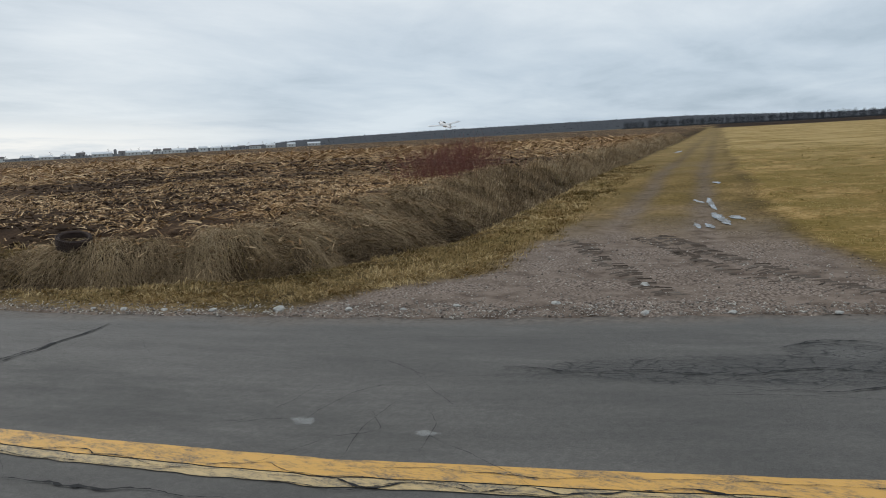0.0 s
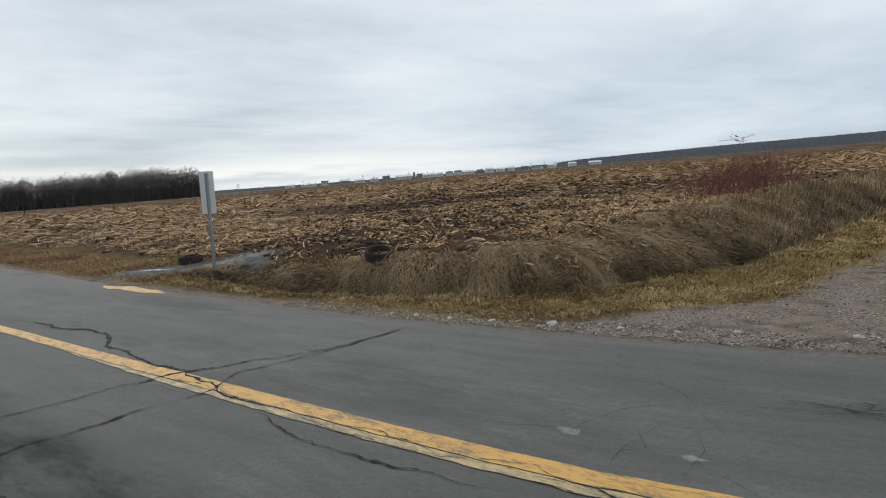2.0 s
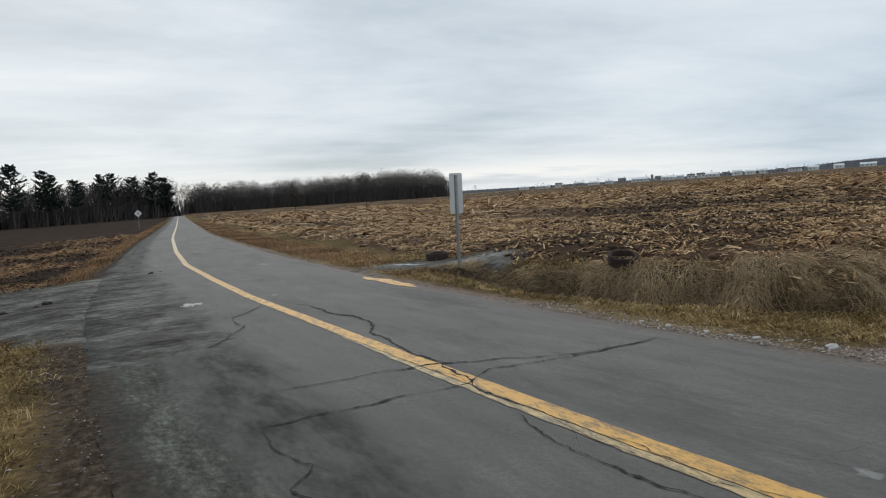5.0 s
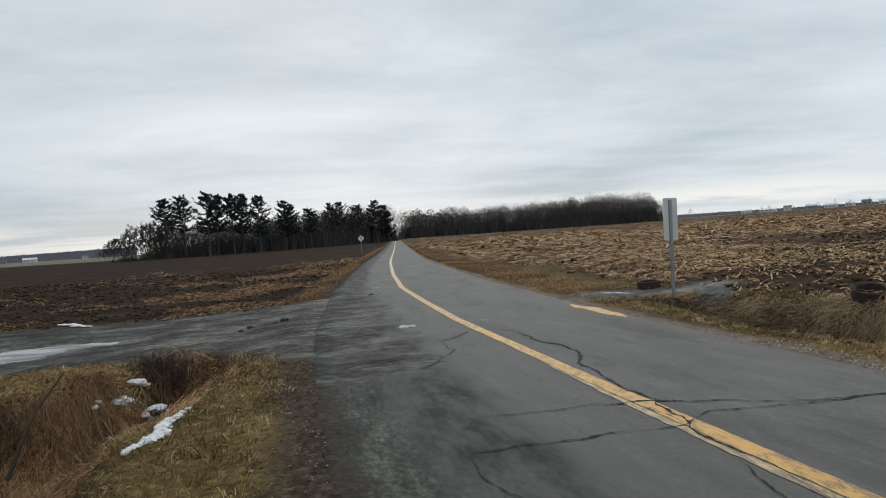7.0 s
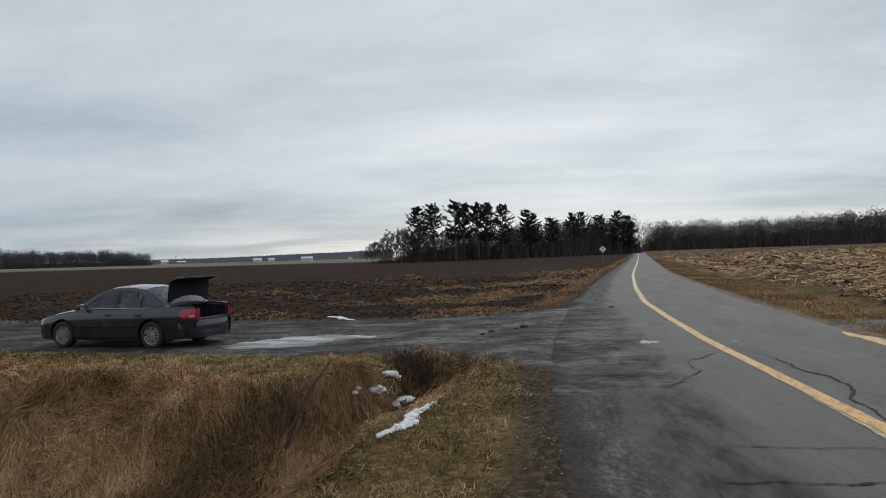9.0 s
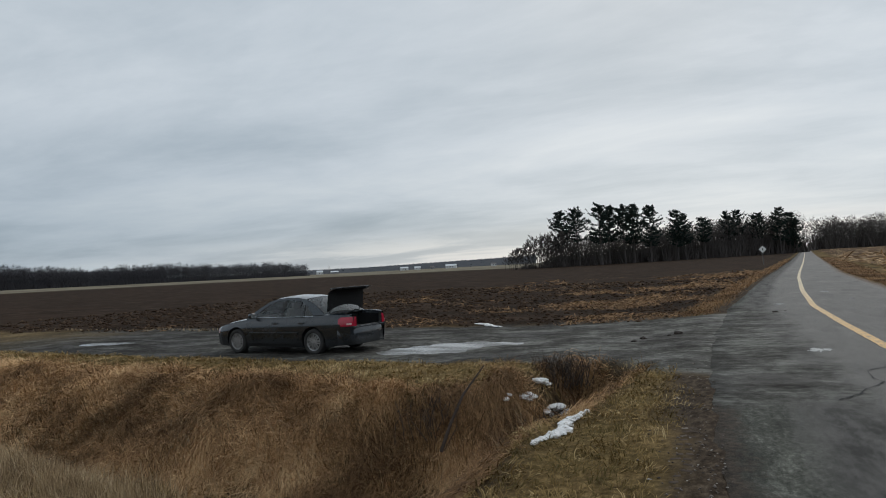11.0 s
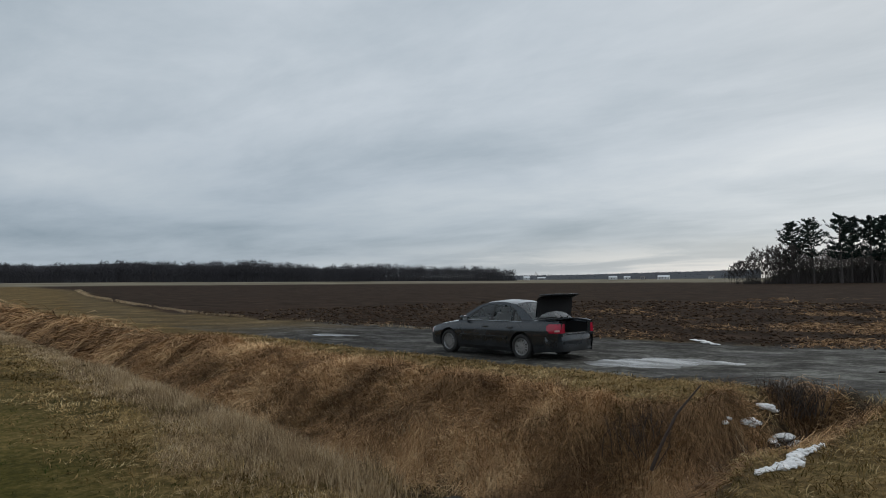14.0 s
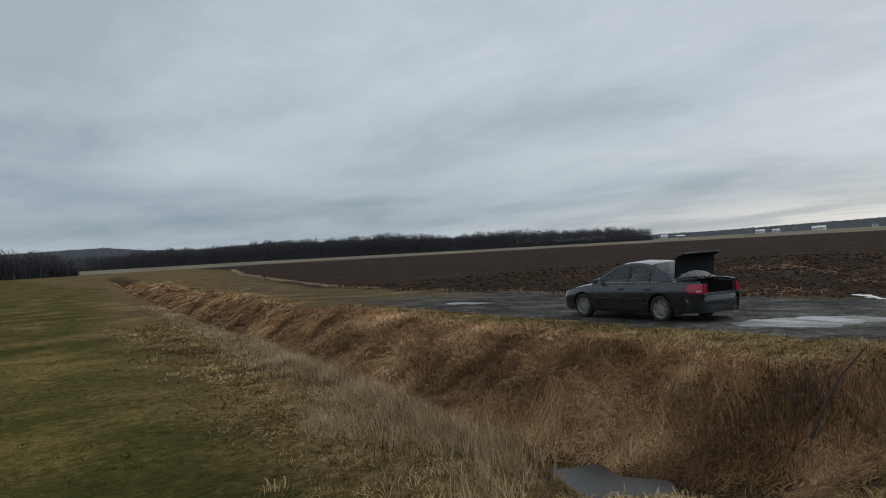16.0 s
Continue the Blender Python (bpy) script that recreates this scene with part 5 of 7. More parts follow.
def bare_tree(rng, h, twigs=150, limbs=14, thin=0.035, low=0.3, spread_=0.24):
    """A leafless tree: trunk and limbs as prisms, twigs as slivers."""
    wood = []
    lean = rng.normal(0, 0.03, 2) * h
    top = np.array([lean[0], lean[1], h * 0.86])
    knee = top * 0.5 + np.r_[rng.normal(0, 0.015, 2) * h, 0]
    tt = 0.25 + 0.5 * rng.random()
    r = 0.008 * h
    wood += [prism((0, 0, -0.3), knee, r, r * 0.65, tt, 5), prism(knee, top, r * 0.65, r * 0.15, tt, 4)]
    ends = [(top, np.array([0, 0, 1.0]))]
    for i in range(limbs):
        f = low + (0.95 - low) * (i + rng.random()) / limbs
        p = knee * (f / 0.5) if f < 0.5 else knee + (top - knee) * (f - 0.5) / 0.5
        a = rng.random() * 6.28
        ln = spread_ * h * (1.15 - f) * (0.7 + 0.6 * rng.random()) + 0.06 * h
        dv = np.array([math.cos(a), math.sin(a), 0.75 + 0.7 * rng.random()])
        q = p + dv / np.linalg.norm(dv) * ln
        wood.append(prism(p, q, r * 0.34 * (1.1 - f), thin * 0.6, tt * 0.9, 3))
        ends += [(q, dv), (p * 0.4 + q * 0.6, dv)]
    vs, ts = [], []
    for j in range(twigs):
        p, dv = ends[rng.integers(len(ends))]
        d2 = dv / np.linalg.norm(dv) * 0.7 + rng.normal(0, 0.55, 3) + [0, 0, 0.35]
        q = p + d2 / np.linalg.norm(d2) * h * (0.035 + 0.065 * rng.random())
        s = np.cross(d2, rng.normal(0, 1, 3)); s = s / np.linalg.norm(s) * thin
        vs += [p - s, p + s, q]
    v = np.array(vs)
    return join(wood), (v, np.arange(len(v)).reshape(-1, 3), np.full(len(v), tt * 0.8))


def placed(mesh, x, y, z, turn, s):
    v, t, c = mesh
    ca, sa = math.cos(turn) * s, math.sin(turn) * s
    return np.c_[v[:, 0] * ca - v[:, 1] * sa + x, v[:, 0] * sa + v[:, 1] * ca + y, v[:, 2] * s + z], t, c


def ground_z(x, y):
    return float(height(np.array([float(x)]), np.array([float(y)]))[0])


def brush(rng, n, h, reach, tone=0.1):
    """Undergrowth: upright slivers round a place."""
    p = rng.normal(0, reach, (n, 3)); p[:, 2] = -0.2
    q = p + np.c_[rng.normal(0, 0.25 * h, (n, 2)), h * (0.5 + 0.7 * rng.random(n))]
    a = rng.random(n) * 6.3
    s = np.c_[np.cos(a), np.sin(a), 0 * a] * (0.05 + 0.08 * rng.random(n))[:, None] * h / 2.5
    v = np.stack([p - s, p + s, q], 1).reshape(-1, 3)
    return v, np.arange(3 * n).reshape(-1, 3), np.repeat(tone + 0.35 * rng.random(n), 3)


def crown_tree(rng, h, n=150, low=0.62, fine=0.036, tone0=0.25, fade=0.35):
    """A far tree as a loose crown of small twig clumps over a thin stem."""
    u = rng.normal(0, 1, (n, 3)); u /= np.linalg.norm(u, axis=1, keepdims=True)
    c = u * (rng.random(n) ** 0.4)[:, None] * [0.24 * h, 0.24 * h, 0.36 * h] + [0, 0, low * h]
    d1, d2 = rng.normal(0, 1, (n, 3)), rng.normal(0, 1, (n, 3))
    d1[:, 2] = np.abs(d1[:, 2]) + 0.6
    s = fine * h * (0.5 + rng.random(n))[:, None]
    d1, d2 = d1 / np.linalg.norm(d1, axis=1, keepdims=True) * s, d2 / np.linalg.norm(d2, axis=1, keepdims=True) * s * 0.5
    v = np.stack([c - d1, c + d2, c + d1 * 1.6], 1).reshape(-1, 3)
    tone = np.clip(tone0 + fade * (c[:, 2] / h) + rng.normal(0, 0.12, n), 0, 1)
    return prism((0, 0, -0.3), (0, 0, 0.7 * h), 0.007 * h, 0.004 * h, 0.08, 3), (v, np.arange(3 * n).reshape(-1, 3), np.repeat(tone, 3))


def wood_rows(edge, rows, gap, deep, tall, rng, kinds, under=8.0, tone=0.1):
    """Trees in rows behind a line on the plan."""
    out = []
    (ax, ay), (bx, by) = edge
    ln = math.dist((ax, ay), (bx, by))
    ux, uy = (bx - ax) / ln, (by - ay) / ln
    nx, ny = uy, -ux
    if nx * ax + ny * ay < 0:
        nx, ny = -nx, -ny
    for r in range(rows):
        for i in range(int(ln / gap) + 1):
            f = i * gap + rng.normal(0, gap * 0.3)
            d = r * deep + rng.normal(0, deep * 0.3)
            x, y = ax + ux * f + nx * d, ay + uy * f + ny * d
            z = ground_z(x, y)
            s = 1.14 * (tall(f / ln) if callable(tall) else tall) * (0.8 + 0.3 * rng.random()) / 15
            for piece in kinds[rng.integers(len(kinds))]:
                out.append(placed(piece, x, y, z, rng.random() * 6.3, s))
            out.append(placed(brush(rng, 70, under, gap * 0.55, tone), x, y, z, 0, s))
    return out


trng = np.random.default_rng(33)
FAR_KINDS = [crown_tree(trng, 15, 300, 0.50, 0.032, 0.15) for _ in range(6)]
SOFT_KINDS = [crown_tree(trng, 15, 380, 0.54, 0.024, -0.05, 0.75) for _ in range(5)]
ax, ay = at_bearing(89.45, 425)
bx, by = at_bearing(68.6, 395)
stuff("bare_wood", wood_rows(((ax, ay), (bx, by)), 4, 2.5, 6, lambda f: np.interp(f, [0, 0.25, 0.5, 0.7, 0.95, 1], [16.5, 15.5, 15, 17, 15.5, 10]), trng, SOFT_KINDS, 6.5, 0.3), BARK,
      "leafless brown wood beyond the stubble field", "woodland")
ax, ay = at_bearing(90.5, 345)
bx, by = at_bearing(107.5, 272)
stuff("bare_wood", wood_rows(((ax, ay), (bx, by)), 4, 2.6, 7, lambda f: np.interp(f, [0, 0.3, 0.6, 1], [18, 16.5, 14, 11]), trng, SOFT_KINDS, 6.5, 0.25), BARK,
      "dark leafless wood behind the pines", "woodland")
ax, ay = at_bearing(107.0, 272)
bx, by = at_bearing(111.6, 262)
stuff("bare_wood", wood_rows(((ax, ay), (bx, by)), 2, 1.6, 3, lambda f: np.interp(f, [0, 0.5, 1], [6.5, 5, 2.5]), trng, SOFT_KINDS[:5], 6.0, 0.2), BARK,
      "tangled bare undergrowth at the end of the wood", "woodland")
ax, ay = at_bearing(128.7, 520)
bx, by = at_bearing(173.5, 560)
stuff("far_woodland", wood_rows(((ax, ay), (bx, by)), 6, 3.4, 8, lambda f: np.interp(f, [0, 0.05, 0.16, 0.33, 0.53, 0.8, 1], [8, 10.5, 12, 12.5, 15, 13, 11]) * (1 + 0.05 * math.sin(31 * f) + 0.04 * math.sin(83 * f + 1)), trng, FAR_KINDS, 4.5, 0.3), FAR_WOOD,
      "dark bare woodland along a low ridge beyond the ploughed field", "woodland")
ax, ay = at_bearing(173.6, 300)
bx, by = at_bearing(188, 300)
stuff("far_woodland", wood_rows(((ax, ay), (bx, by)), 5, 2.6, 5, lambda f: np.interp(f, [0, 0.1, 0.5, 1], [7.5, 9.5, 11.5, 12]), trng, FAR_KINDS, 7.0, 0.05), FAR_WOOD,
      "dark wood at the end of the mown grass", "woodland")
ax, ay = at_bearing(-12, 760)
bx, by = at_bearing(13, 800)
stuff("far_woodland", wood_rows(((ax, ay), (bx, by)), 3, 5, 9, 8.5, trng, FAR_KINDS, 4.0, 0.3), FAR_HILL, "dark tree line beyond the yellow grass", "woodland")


def pine(rng, h, bare=0.35):
    """A tall white pine: trunk, whorls of upswept limbs and ragged plumes of needles with gaps between."""
    tops = np.r_[rng.normal(0, 0.02, 2) * h, h * 0.96]
    trunk = join([prism((0, 0, -0.3), tops * 0.6, 0.016 * h, 0.010 * h, 0.2, 7), prism(tops * 0.6, tops, 0.010 * h, 0.002 * h, 0.2, 5)])
    limbs, vs = [], []
    f = bare
    while f < 0.985:
        g = (f - bare) / (1 - bare)
        wide = h * (0.055 + 0.185 * math.sin(math.pi * min(1, 0.22 + 0.80 * g)) ** 0.8)
        for _ in range(6):
            if rng.random() < 0.22:
                continue
            a = rng.random() * 6.28
            ln = wide * (0.55 + 0.6 * rng.random())
            p = tops * (f + 0.01 * rng.normal())
            out = np.array([math.cos(a), math.sin(a), 0])
            knee = p + out * ln * 0.6 + np.array([0, 0, ln * (0.02 + 0.18 * rng.random())])
            q = p + out * ln + np.array([0, 0, ln * (0.25 + 0.4 * rng.random())])
            limbs += [prism(p, knee, 0.0045 * h, 0.0028 * h, 0.2, 3), prism(knee, q, 0.0028 * h, 0.001 * h, 0.2, 3)]
            for _ in range(38):
                s = 0.15 + 0.8 * rng.random()
                c = (p + (knee - p) * s / 0.6 if s < 0.6 else knee + (q - knee) * (s - 0.6) / 0.4) + rng.normal(0, 1, 3) * [0.011 * h, 0.011 * h, 0.006 * h]
                d1 = out * 0.8 + rng.normal(0, 0.6, 3) + [0, 0, 0.5]
                d2 = np.cross(d1, rng.normal(0, 1, 3))
                r = h * 0.016 * (0.5 + rng.random())
                d1, d2 = d1 / np.linalg.norm(d1) * r * 1.5, d2 / np.linalg.norm(d2) * r * 0.45
                vs += [c - d1 * 0.6, c + d2, c + d1, c - d1 * 0.6, c - d2, c + d1 * 0.9]
        f += 0.030 + 0.022 * rng.random()
    v = np.array(vs)
    tint = np.repeat(np.clip(rng.normal(0.35, 0.25, len(v) // 6), 0, 1), 6)
    return join([trunk] + limbs), (v, np.arange(len(v)).reshape(-1, 3), tint)


def tree_thing(name, pieces, names, mats, x, y, turn, label, group):
    base = thing(name, pose(x, y, ground_z(x, y), 0, 0, turn), label, "tree", group)
    for piece, nm, mt in zip(pieces, names, mats):
        me = fast_mesh(nm, piece[0], piece[1], tint=piece[2])
        me.materials.append(mt)
        new(nm, me).parent = base
    return base


for az, top, dist, bare in ((107.85, 4.26, 268, 0.34), (106.5, 4.62, 270, 0.42), (104.75, 4.72, 268, 0.36), (104.1, 4.5, 275, 0.4), (102.9, 4.62, 272, 0.38), (102.2, 4.5, 278, 0.34),
                            (100.9, 4.2, 272, 0.3), (98.9, 3.75, 285, 0.3), (98.3, 3.4, 290, 0.35), (96.9, 3.1, 300, 0.4), (95.3, 3.35, 318, 0.4), (94.6, 3.45, 322, 0.45), (93.2, 3.1, 325, 0.4),
                            (91.6, 3.3, 330, 0.3), (91.0, 2.9, 335, 0.2), (90.6, 2.3, 338, 0.15)):
    x, y = at_bearing(az, dist)
    h = 1.65 + dist * math.tan(radians(top + 0.15)) - ground_z(x, y)
    tree_thing("pine_tree", pine(trng, h, bare), ("trunk", "crown"), (BARK, NEEDLE), x, y, trng.random() * 360,
               "tall ragged dark green pine above the bare wood", "pines at the edge of the wood")
for i in range(30):
    az = 107.4 + 4.8 * (i + 0.5 * trng.random()) / 29
    dist = 262 + 10 * trng.random()
    x, y = at_bearing(az, dist)
    h = np.interp(az, [107.6, 109.4, 111.4, 112.4], [14.5, 14, 10, 5.5]) * (0.85 + 0.25 * trng.random())
    wood, twig = bare_tree(trng, float(h), 460, 20, 0.075, 0.15, 0.3)
    wood, twig = (wood[0], wood[1], wood[2] * 0.4), (twig[0], twig[1], twig[2] * 0.4)
    tree_thing("bare_tree", (wood, twig), ("trunk", "crown"), (BARK, BARK), x, y, 0, "slender leafless tree at the edge of the wood", "bare trees at the edge of the wood")
for az, dist, h in ((112.55, 258, 5.5), (157.4, 470, 8), (136.6, 470, 5), (66.4, 640, 8), (127, 900, 12)):
    x, y = at_bearing(az, dist)
    wood, twig = bare_tree(trng, h, 240, 16, 0.05, 0.2, 0.3)
    tree_thing("bare_tree", (wood, twig), ("trunk", "crown"), (BARK, BARK), x, y, 0, "lone leafless tree at the field's edge", "")


def hills(name, stops, dist, deep, rng, label):
    """A wooded ridge, given as bearings and angles of its skyline, with a ragged canopy."""
    az = np.arange(stops[0][0], stops[-1][0], 0.12)
    el = np.interp(az, [s[0] for s in stops], [s[1] for s in stops])
    n, rows = len(az), 7
    v = []
    for r in range(rows):
        f = r / (rows - 1)
        d = dist + deep * f
        x, y = at_bearing(az, d)
        g = height(x, y)
        top = 1.65 + (dist + deep) * np.tan(np.radians(el))
        z = g - 1 + (top - g) * np.sin(f * np.pi / 2) + (0 if r == 0 else 1) * (1.2 * vnoise(az * 9, az * 0 + r, 1.0, 91 + r))
        v.append(np.c_[x, y, z])
    v = np.stack(v, 1).reshape(-1, 3)
    i = (np.arange(n - 1)[:, None] * rows + np.arange(rows - 1)[None]).ravel()
    q = np.c_[i, i + rows, i + rows + 1, i + 1]
    tris = np.r_[q[:, [0, 1, 2]], q[:, [0, 2, 3]]]
    tint = 0.40 + 0.15 * vnoise(v[:, 0], v[:, 1], 90, 95)
    m = n * 7
    pick = rng.integers(0, len(v), m)
    c = v[pick] + rng.normal(0, 1, (m, 3)) * [deep * 0.05, deep * 0.05, 0.5]
    s = dist * 0.0007 * (0.6 + 0.8 * rng.random(m))
    a = rng.random(m) * 6.3
    sv = np.c_[np.cos(a), np.sin(a), 0 * a] * s[:, None]
    t3 = np.stack([c - sv, c + sv, c + np.c_[0 * s, 0 * s, s * 1.3]], 1).reshape(-1, 3)
    pieces = [(v, tris, tint), (t3, np.arange(3 * m).reshape(-1, 3), np.repeat(np.clip(rng.normal(0.38, 0.09, m), 0, 1), 3))]
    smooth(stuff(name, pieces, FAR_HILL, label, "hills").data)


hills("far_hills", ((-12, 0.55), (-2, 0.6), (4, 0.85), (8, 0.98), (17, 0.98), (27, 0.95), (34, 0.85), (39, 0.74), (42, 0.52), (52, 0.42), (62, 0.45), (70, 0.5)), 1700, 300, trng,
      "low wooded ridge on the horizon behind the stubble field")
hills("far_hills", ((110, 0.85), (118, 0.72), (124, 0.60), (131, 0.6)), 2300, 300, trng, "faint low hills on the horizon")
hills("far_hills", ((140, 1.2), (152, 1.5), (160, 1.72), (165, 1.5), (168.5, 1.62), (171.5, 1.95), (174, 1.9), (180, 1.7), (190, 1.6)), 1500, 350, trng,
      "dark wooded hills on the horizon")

HOUSE_WALL = plain("pale_farm_siding", (0.55, 0.56, 0.57), 0.7, scale=0.3)
HOUSE_WALL2 = plain("grey_farm_siding", (0.22, 0.22, 0.23), 0.7, scale=0.3)
HOUSE_ROOF = plain("pale_metal_roof", (0.62, 0.65, 0.68), 0.4, scale=0.3)
HOUSE_ROOF2 = plain("dark_shingle_roof", (0.10, 0.09, 0.09), 0.8, scale=0.3)
DARK_GLASS = plain("dark_window_glass", (0.03, 0.035, 0.04), 0.15, scale=1.0)


def farm_building(az, dist, w, d, h, roof, wall_mat, roof_mat, label, turn=0):
    x, y = at_bearing(az, dist)
    base = thing("farm_building", pose(x, y, ground_z(x, y), 0, 0, az + turn), label, "building", "far farm buildings")
    bm = bmesh.new()
    add_box(bm, 0, 0, h / 2 - 0.2, w, d, h + 0.4)
    part("wall", bm, wall_mat, base)
    bm = bmesh.new()
    pts = [(-w / 2 - 0.4, -d / 2 - 0.5, h), (-w / 2 - 0.4, 0, h + roof), (-w / 2 - 0.4, d / 2 + 0.5, h)]
    lo = [bm.verts.new(p) for p in pts]
    hi = [bm.verts.new((-p[0], p[1], p[2])) for p in pts]
    for i in range(3):
        j = (i + 1) % 3
        bm.faces.new((lo[i], lo[j], hi[j], hi[i]))
    bm.faces.new(lo[::-1]); bm.faces.new(hi)
    part("roof", bm, roof_mat, base)
    for k in range(max(2, int(w / 5))):
        bm = bmesh.new()
        add_box(bm, -w / 2 + (k + 0.7) * w / (int(w / 5) + 0.9), -d / 2 - 0.02, h * 0.55, 1.2, 0.12, 1.3)
        part("window", bm, DARK_GLASS, base)


for az, dist, w, d, h, roof, a, b in ((60.9, 1000, 26, 12, 3.6, 2.6, 0, 0), (58.0, 960, 16, 10, 4.5, 2.8, 1, 0), (56.8, 1010, 20, 10, 4.0, 2.6, 0, 0), (53.2, 960, 30, 12, 4.5, 3.0, 0, 0),
                                      (51.8, 1000, 12, 9, 5.2, 2.6, 1, 1), (51.1, 950, 22, 11, 4.4, 2.6, 0, 0), (49.4, 1000, 12, 9, 5.0, 2.6, 0, 1), (47.9, 980, 24, 11, 4.4, 2.8, 0, 0),
                                      (46.9, 1010, 12, 8, 4.6, 2.4, 1, 1), (46.1, 960, 14, 9, 5.6, 2.6, 0, 0), (43.2, 1000, 12, 8, 4.4, 2.2, 1, 1), (41.0, 980, 16, 9, 4.6, 2.6, 0, 0), (37.6, 960, 22, 10, 3.8, 2.4, 0, 0), (62.4, 1040, 18, 9, 4.2, 2.6, 0, 0), (59.6, 980, 12, 9, 5.0, 2.6, 0, 1), (55.6, 1050, 14, 9, 4.8, 2.6, 0, 0), (54.6, 960, 12, 8, 5.4, 2.8, 1, 1),
                                      (50.2, 1040, 14, 9, 5.0, 2.6, 0, 0), (48.7, 960, 12, 8, 5.2, 2.8, 0, 1), (45.2, 1030, 16, 9, 4.8, 2.6, 0, 0), (44.3, 960, 12, 8, 5.0, 2.6, 0, 0), (42.2, 1040, 20, 10, 4.2, 2.6, 0, 1), (39.4, 1000, 14, 9, 4.6, 2.6, 0, 0),
                                      (127.8, 1100, 18, 10, 4.0, 3.0, 0, 0), (126.6, 1150, 24, 10, 3.2, 2.2, 1, 0), (120.9, 1050, 22, 10, 3.8, 2.6, 0, 0), (119.8, 1080, 18, 10, 3.8, 2.4, 0, 0),
                                      (118.6, 1100, 12, 8, 4.0, 2.4, 1, 1), (117.0, 1000, 30, 12, 4.2, 2.8, 0, 0), (113.5, 1040, 14, 9, 4.0, 2.4, 0, 1)):
    farm_building(az, dist, w * (0.75 if az < 100 else 0.5), d, h * 0.85, roof * 0.8, HOUSE_WALL2 if a else HOUSE_WALL, HOUSE_ROOF2 if b else HOUSE_ROOF,
                  ("grey" if a else "white") + " farm building with a " + ("dark" if b else "pale metal") + " roof far across the fields", 10 * math.sin(az))
x, y = at_bearing(52.3, 950)
silo = thing("silo", pose(x, y, ground_z(x, y)), "grey concrete farm silo with a domed top", "silo")
bm = bmesh.new()
add_lathe(bm, [(1.8, -0.3), (1.8, 7.2), (1.5, 8.1), (0.9, 8.6), (0.02, 8.8)], 16, pose(0, 0, 0, 90))
part("tower", bm, HOUSE_WALL2, silo)
for i in range(26):
    az = 36 + 26 * (i + trng.random()) / 26
    x, y = at_bearing(az, 930 + 120 * trng.random())
    wood, twig = bare_tree(trng, 6 + 5 * trng.random(), 90, 9, 0.12, 0.2, 0.33)
    tree_thing("bare_tree", (wood, twig), ("trunk", "crown"), (FAR_WOOD, FAR_WOOD), x, y, 0, "leafless tree among the far farm buildings", "trees round the far farms")

# ---------------------------------------------------------------- road signs
GALV = plain("galvanised_steel", (0.30, 0.31, 0.32), 0.45, 0.85, scale=14)
SIGN_BACK = plain("weathered_aluminium", (0.62, 0.63, 0.63), 0.45, 0.25, vary=0.08, scale=4)
SIGN_FACE = plain("white_reflective_sheet", (0.70, 0.70, 0.68), 0.4, scale=5)
SIGN_GREY = plain("dark_sign_border", (0.10, 0.10, 0.10), 0.5)
BOLT = plain("bolt_steel", (0.35, 0.35, 0.35), 0.4, 0.9)


def u_post(h, w=0.055, t=0.004, d=0.03):
    """A folded steel channel post with flanges."""
    bm = bmesh.new()
    prof = [(-w / 2 - 0.012, 0), (-w / 2 + 0.004, 0), (-w / 4, d), (w / 4, d), (w / 2 - 0.004, 0), (w / 2 + 0.012, 0),
            (w / 2 + 0.012, t), (w / 2, t), (w / 4 + t, d + t), (-w / 4 - t, d + t), (-w / 2, t), (-w / 2 - 0.012, t)]
    lo = [bm.verts.new((x, y, -0.4)) for x, y in prof]
    hi = [bm.verts.new((x, y, h)) for x, y in prof]
    for i in range(len(prof)):
        j = (i + 1) % len(prof)
        bm.faces.new((lo[i], lo[j], hi[j], hi[i]))
    bm.faces.new(hi)
    bmesh.ops.recalc_face_normals(bm, faces=bm.faces)
    return bm


def rounded_plate(bm, w, h, r, t, cz, m=None):
    pts = []
    for cx, cy, a0 in ((w / 2 - r, h / 2 - r, 0), (-w / 2 + r, h / 2 - r, 90), (-w / 2 + r, -h / 2 + r, 180), (w / 2 - r, -h / 2 + r, 270)):
        for k in range(5):
            a = radians(a0 + 22.5 * k)
            pts.append((cx + r * math.cos(a), cy + r * math.sin(a)))
    m = m or Matrix()
    f = [bm.verts.new(m @ Vector((x, -t / 2, cz + y))) for x, y in pts]
    b = [bm.verts.new(m @ Vector((x, t / 2, cz + y))) for x, y in pts]
    bm.faces.new(f); bm.faces.new(b[::-1])
    for i in range(len(pts)):
        j = (i + 1) % len(pts)
        bm.faces.new((f[j], f[i], b[i], b[j]))


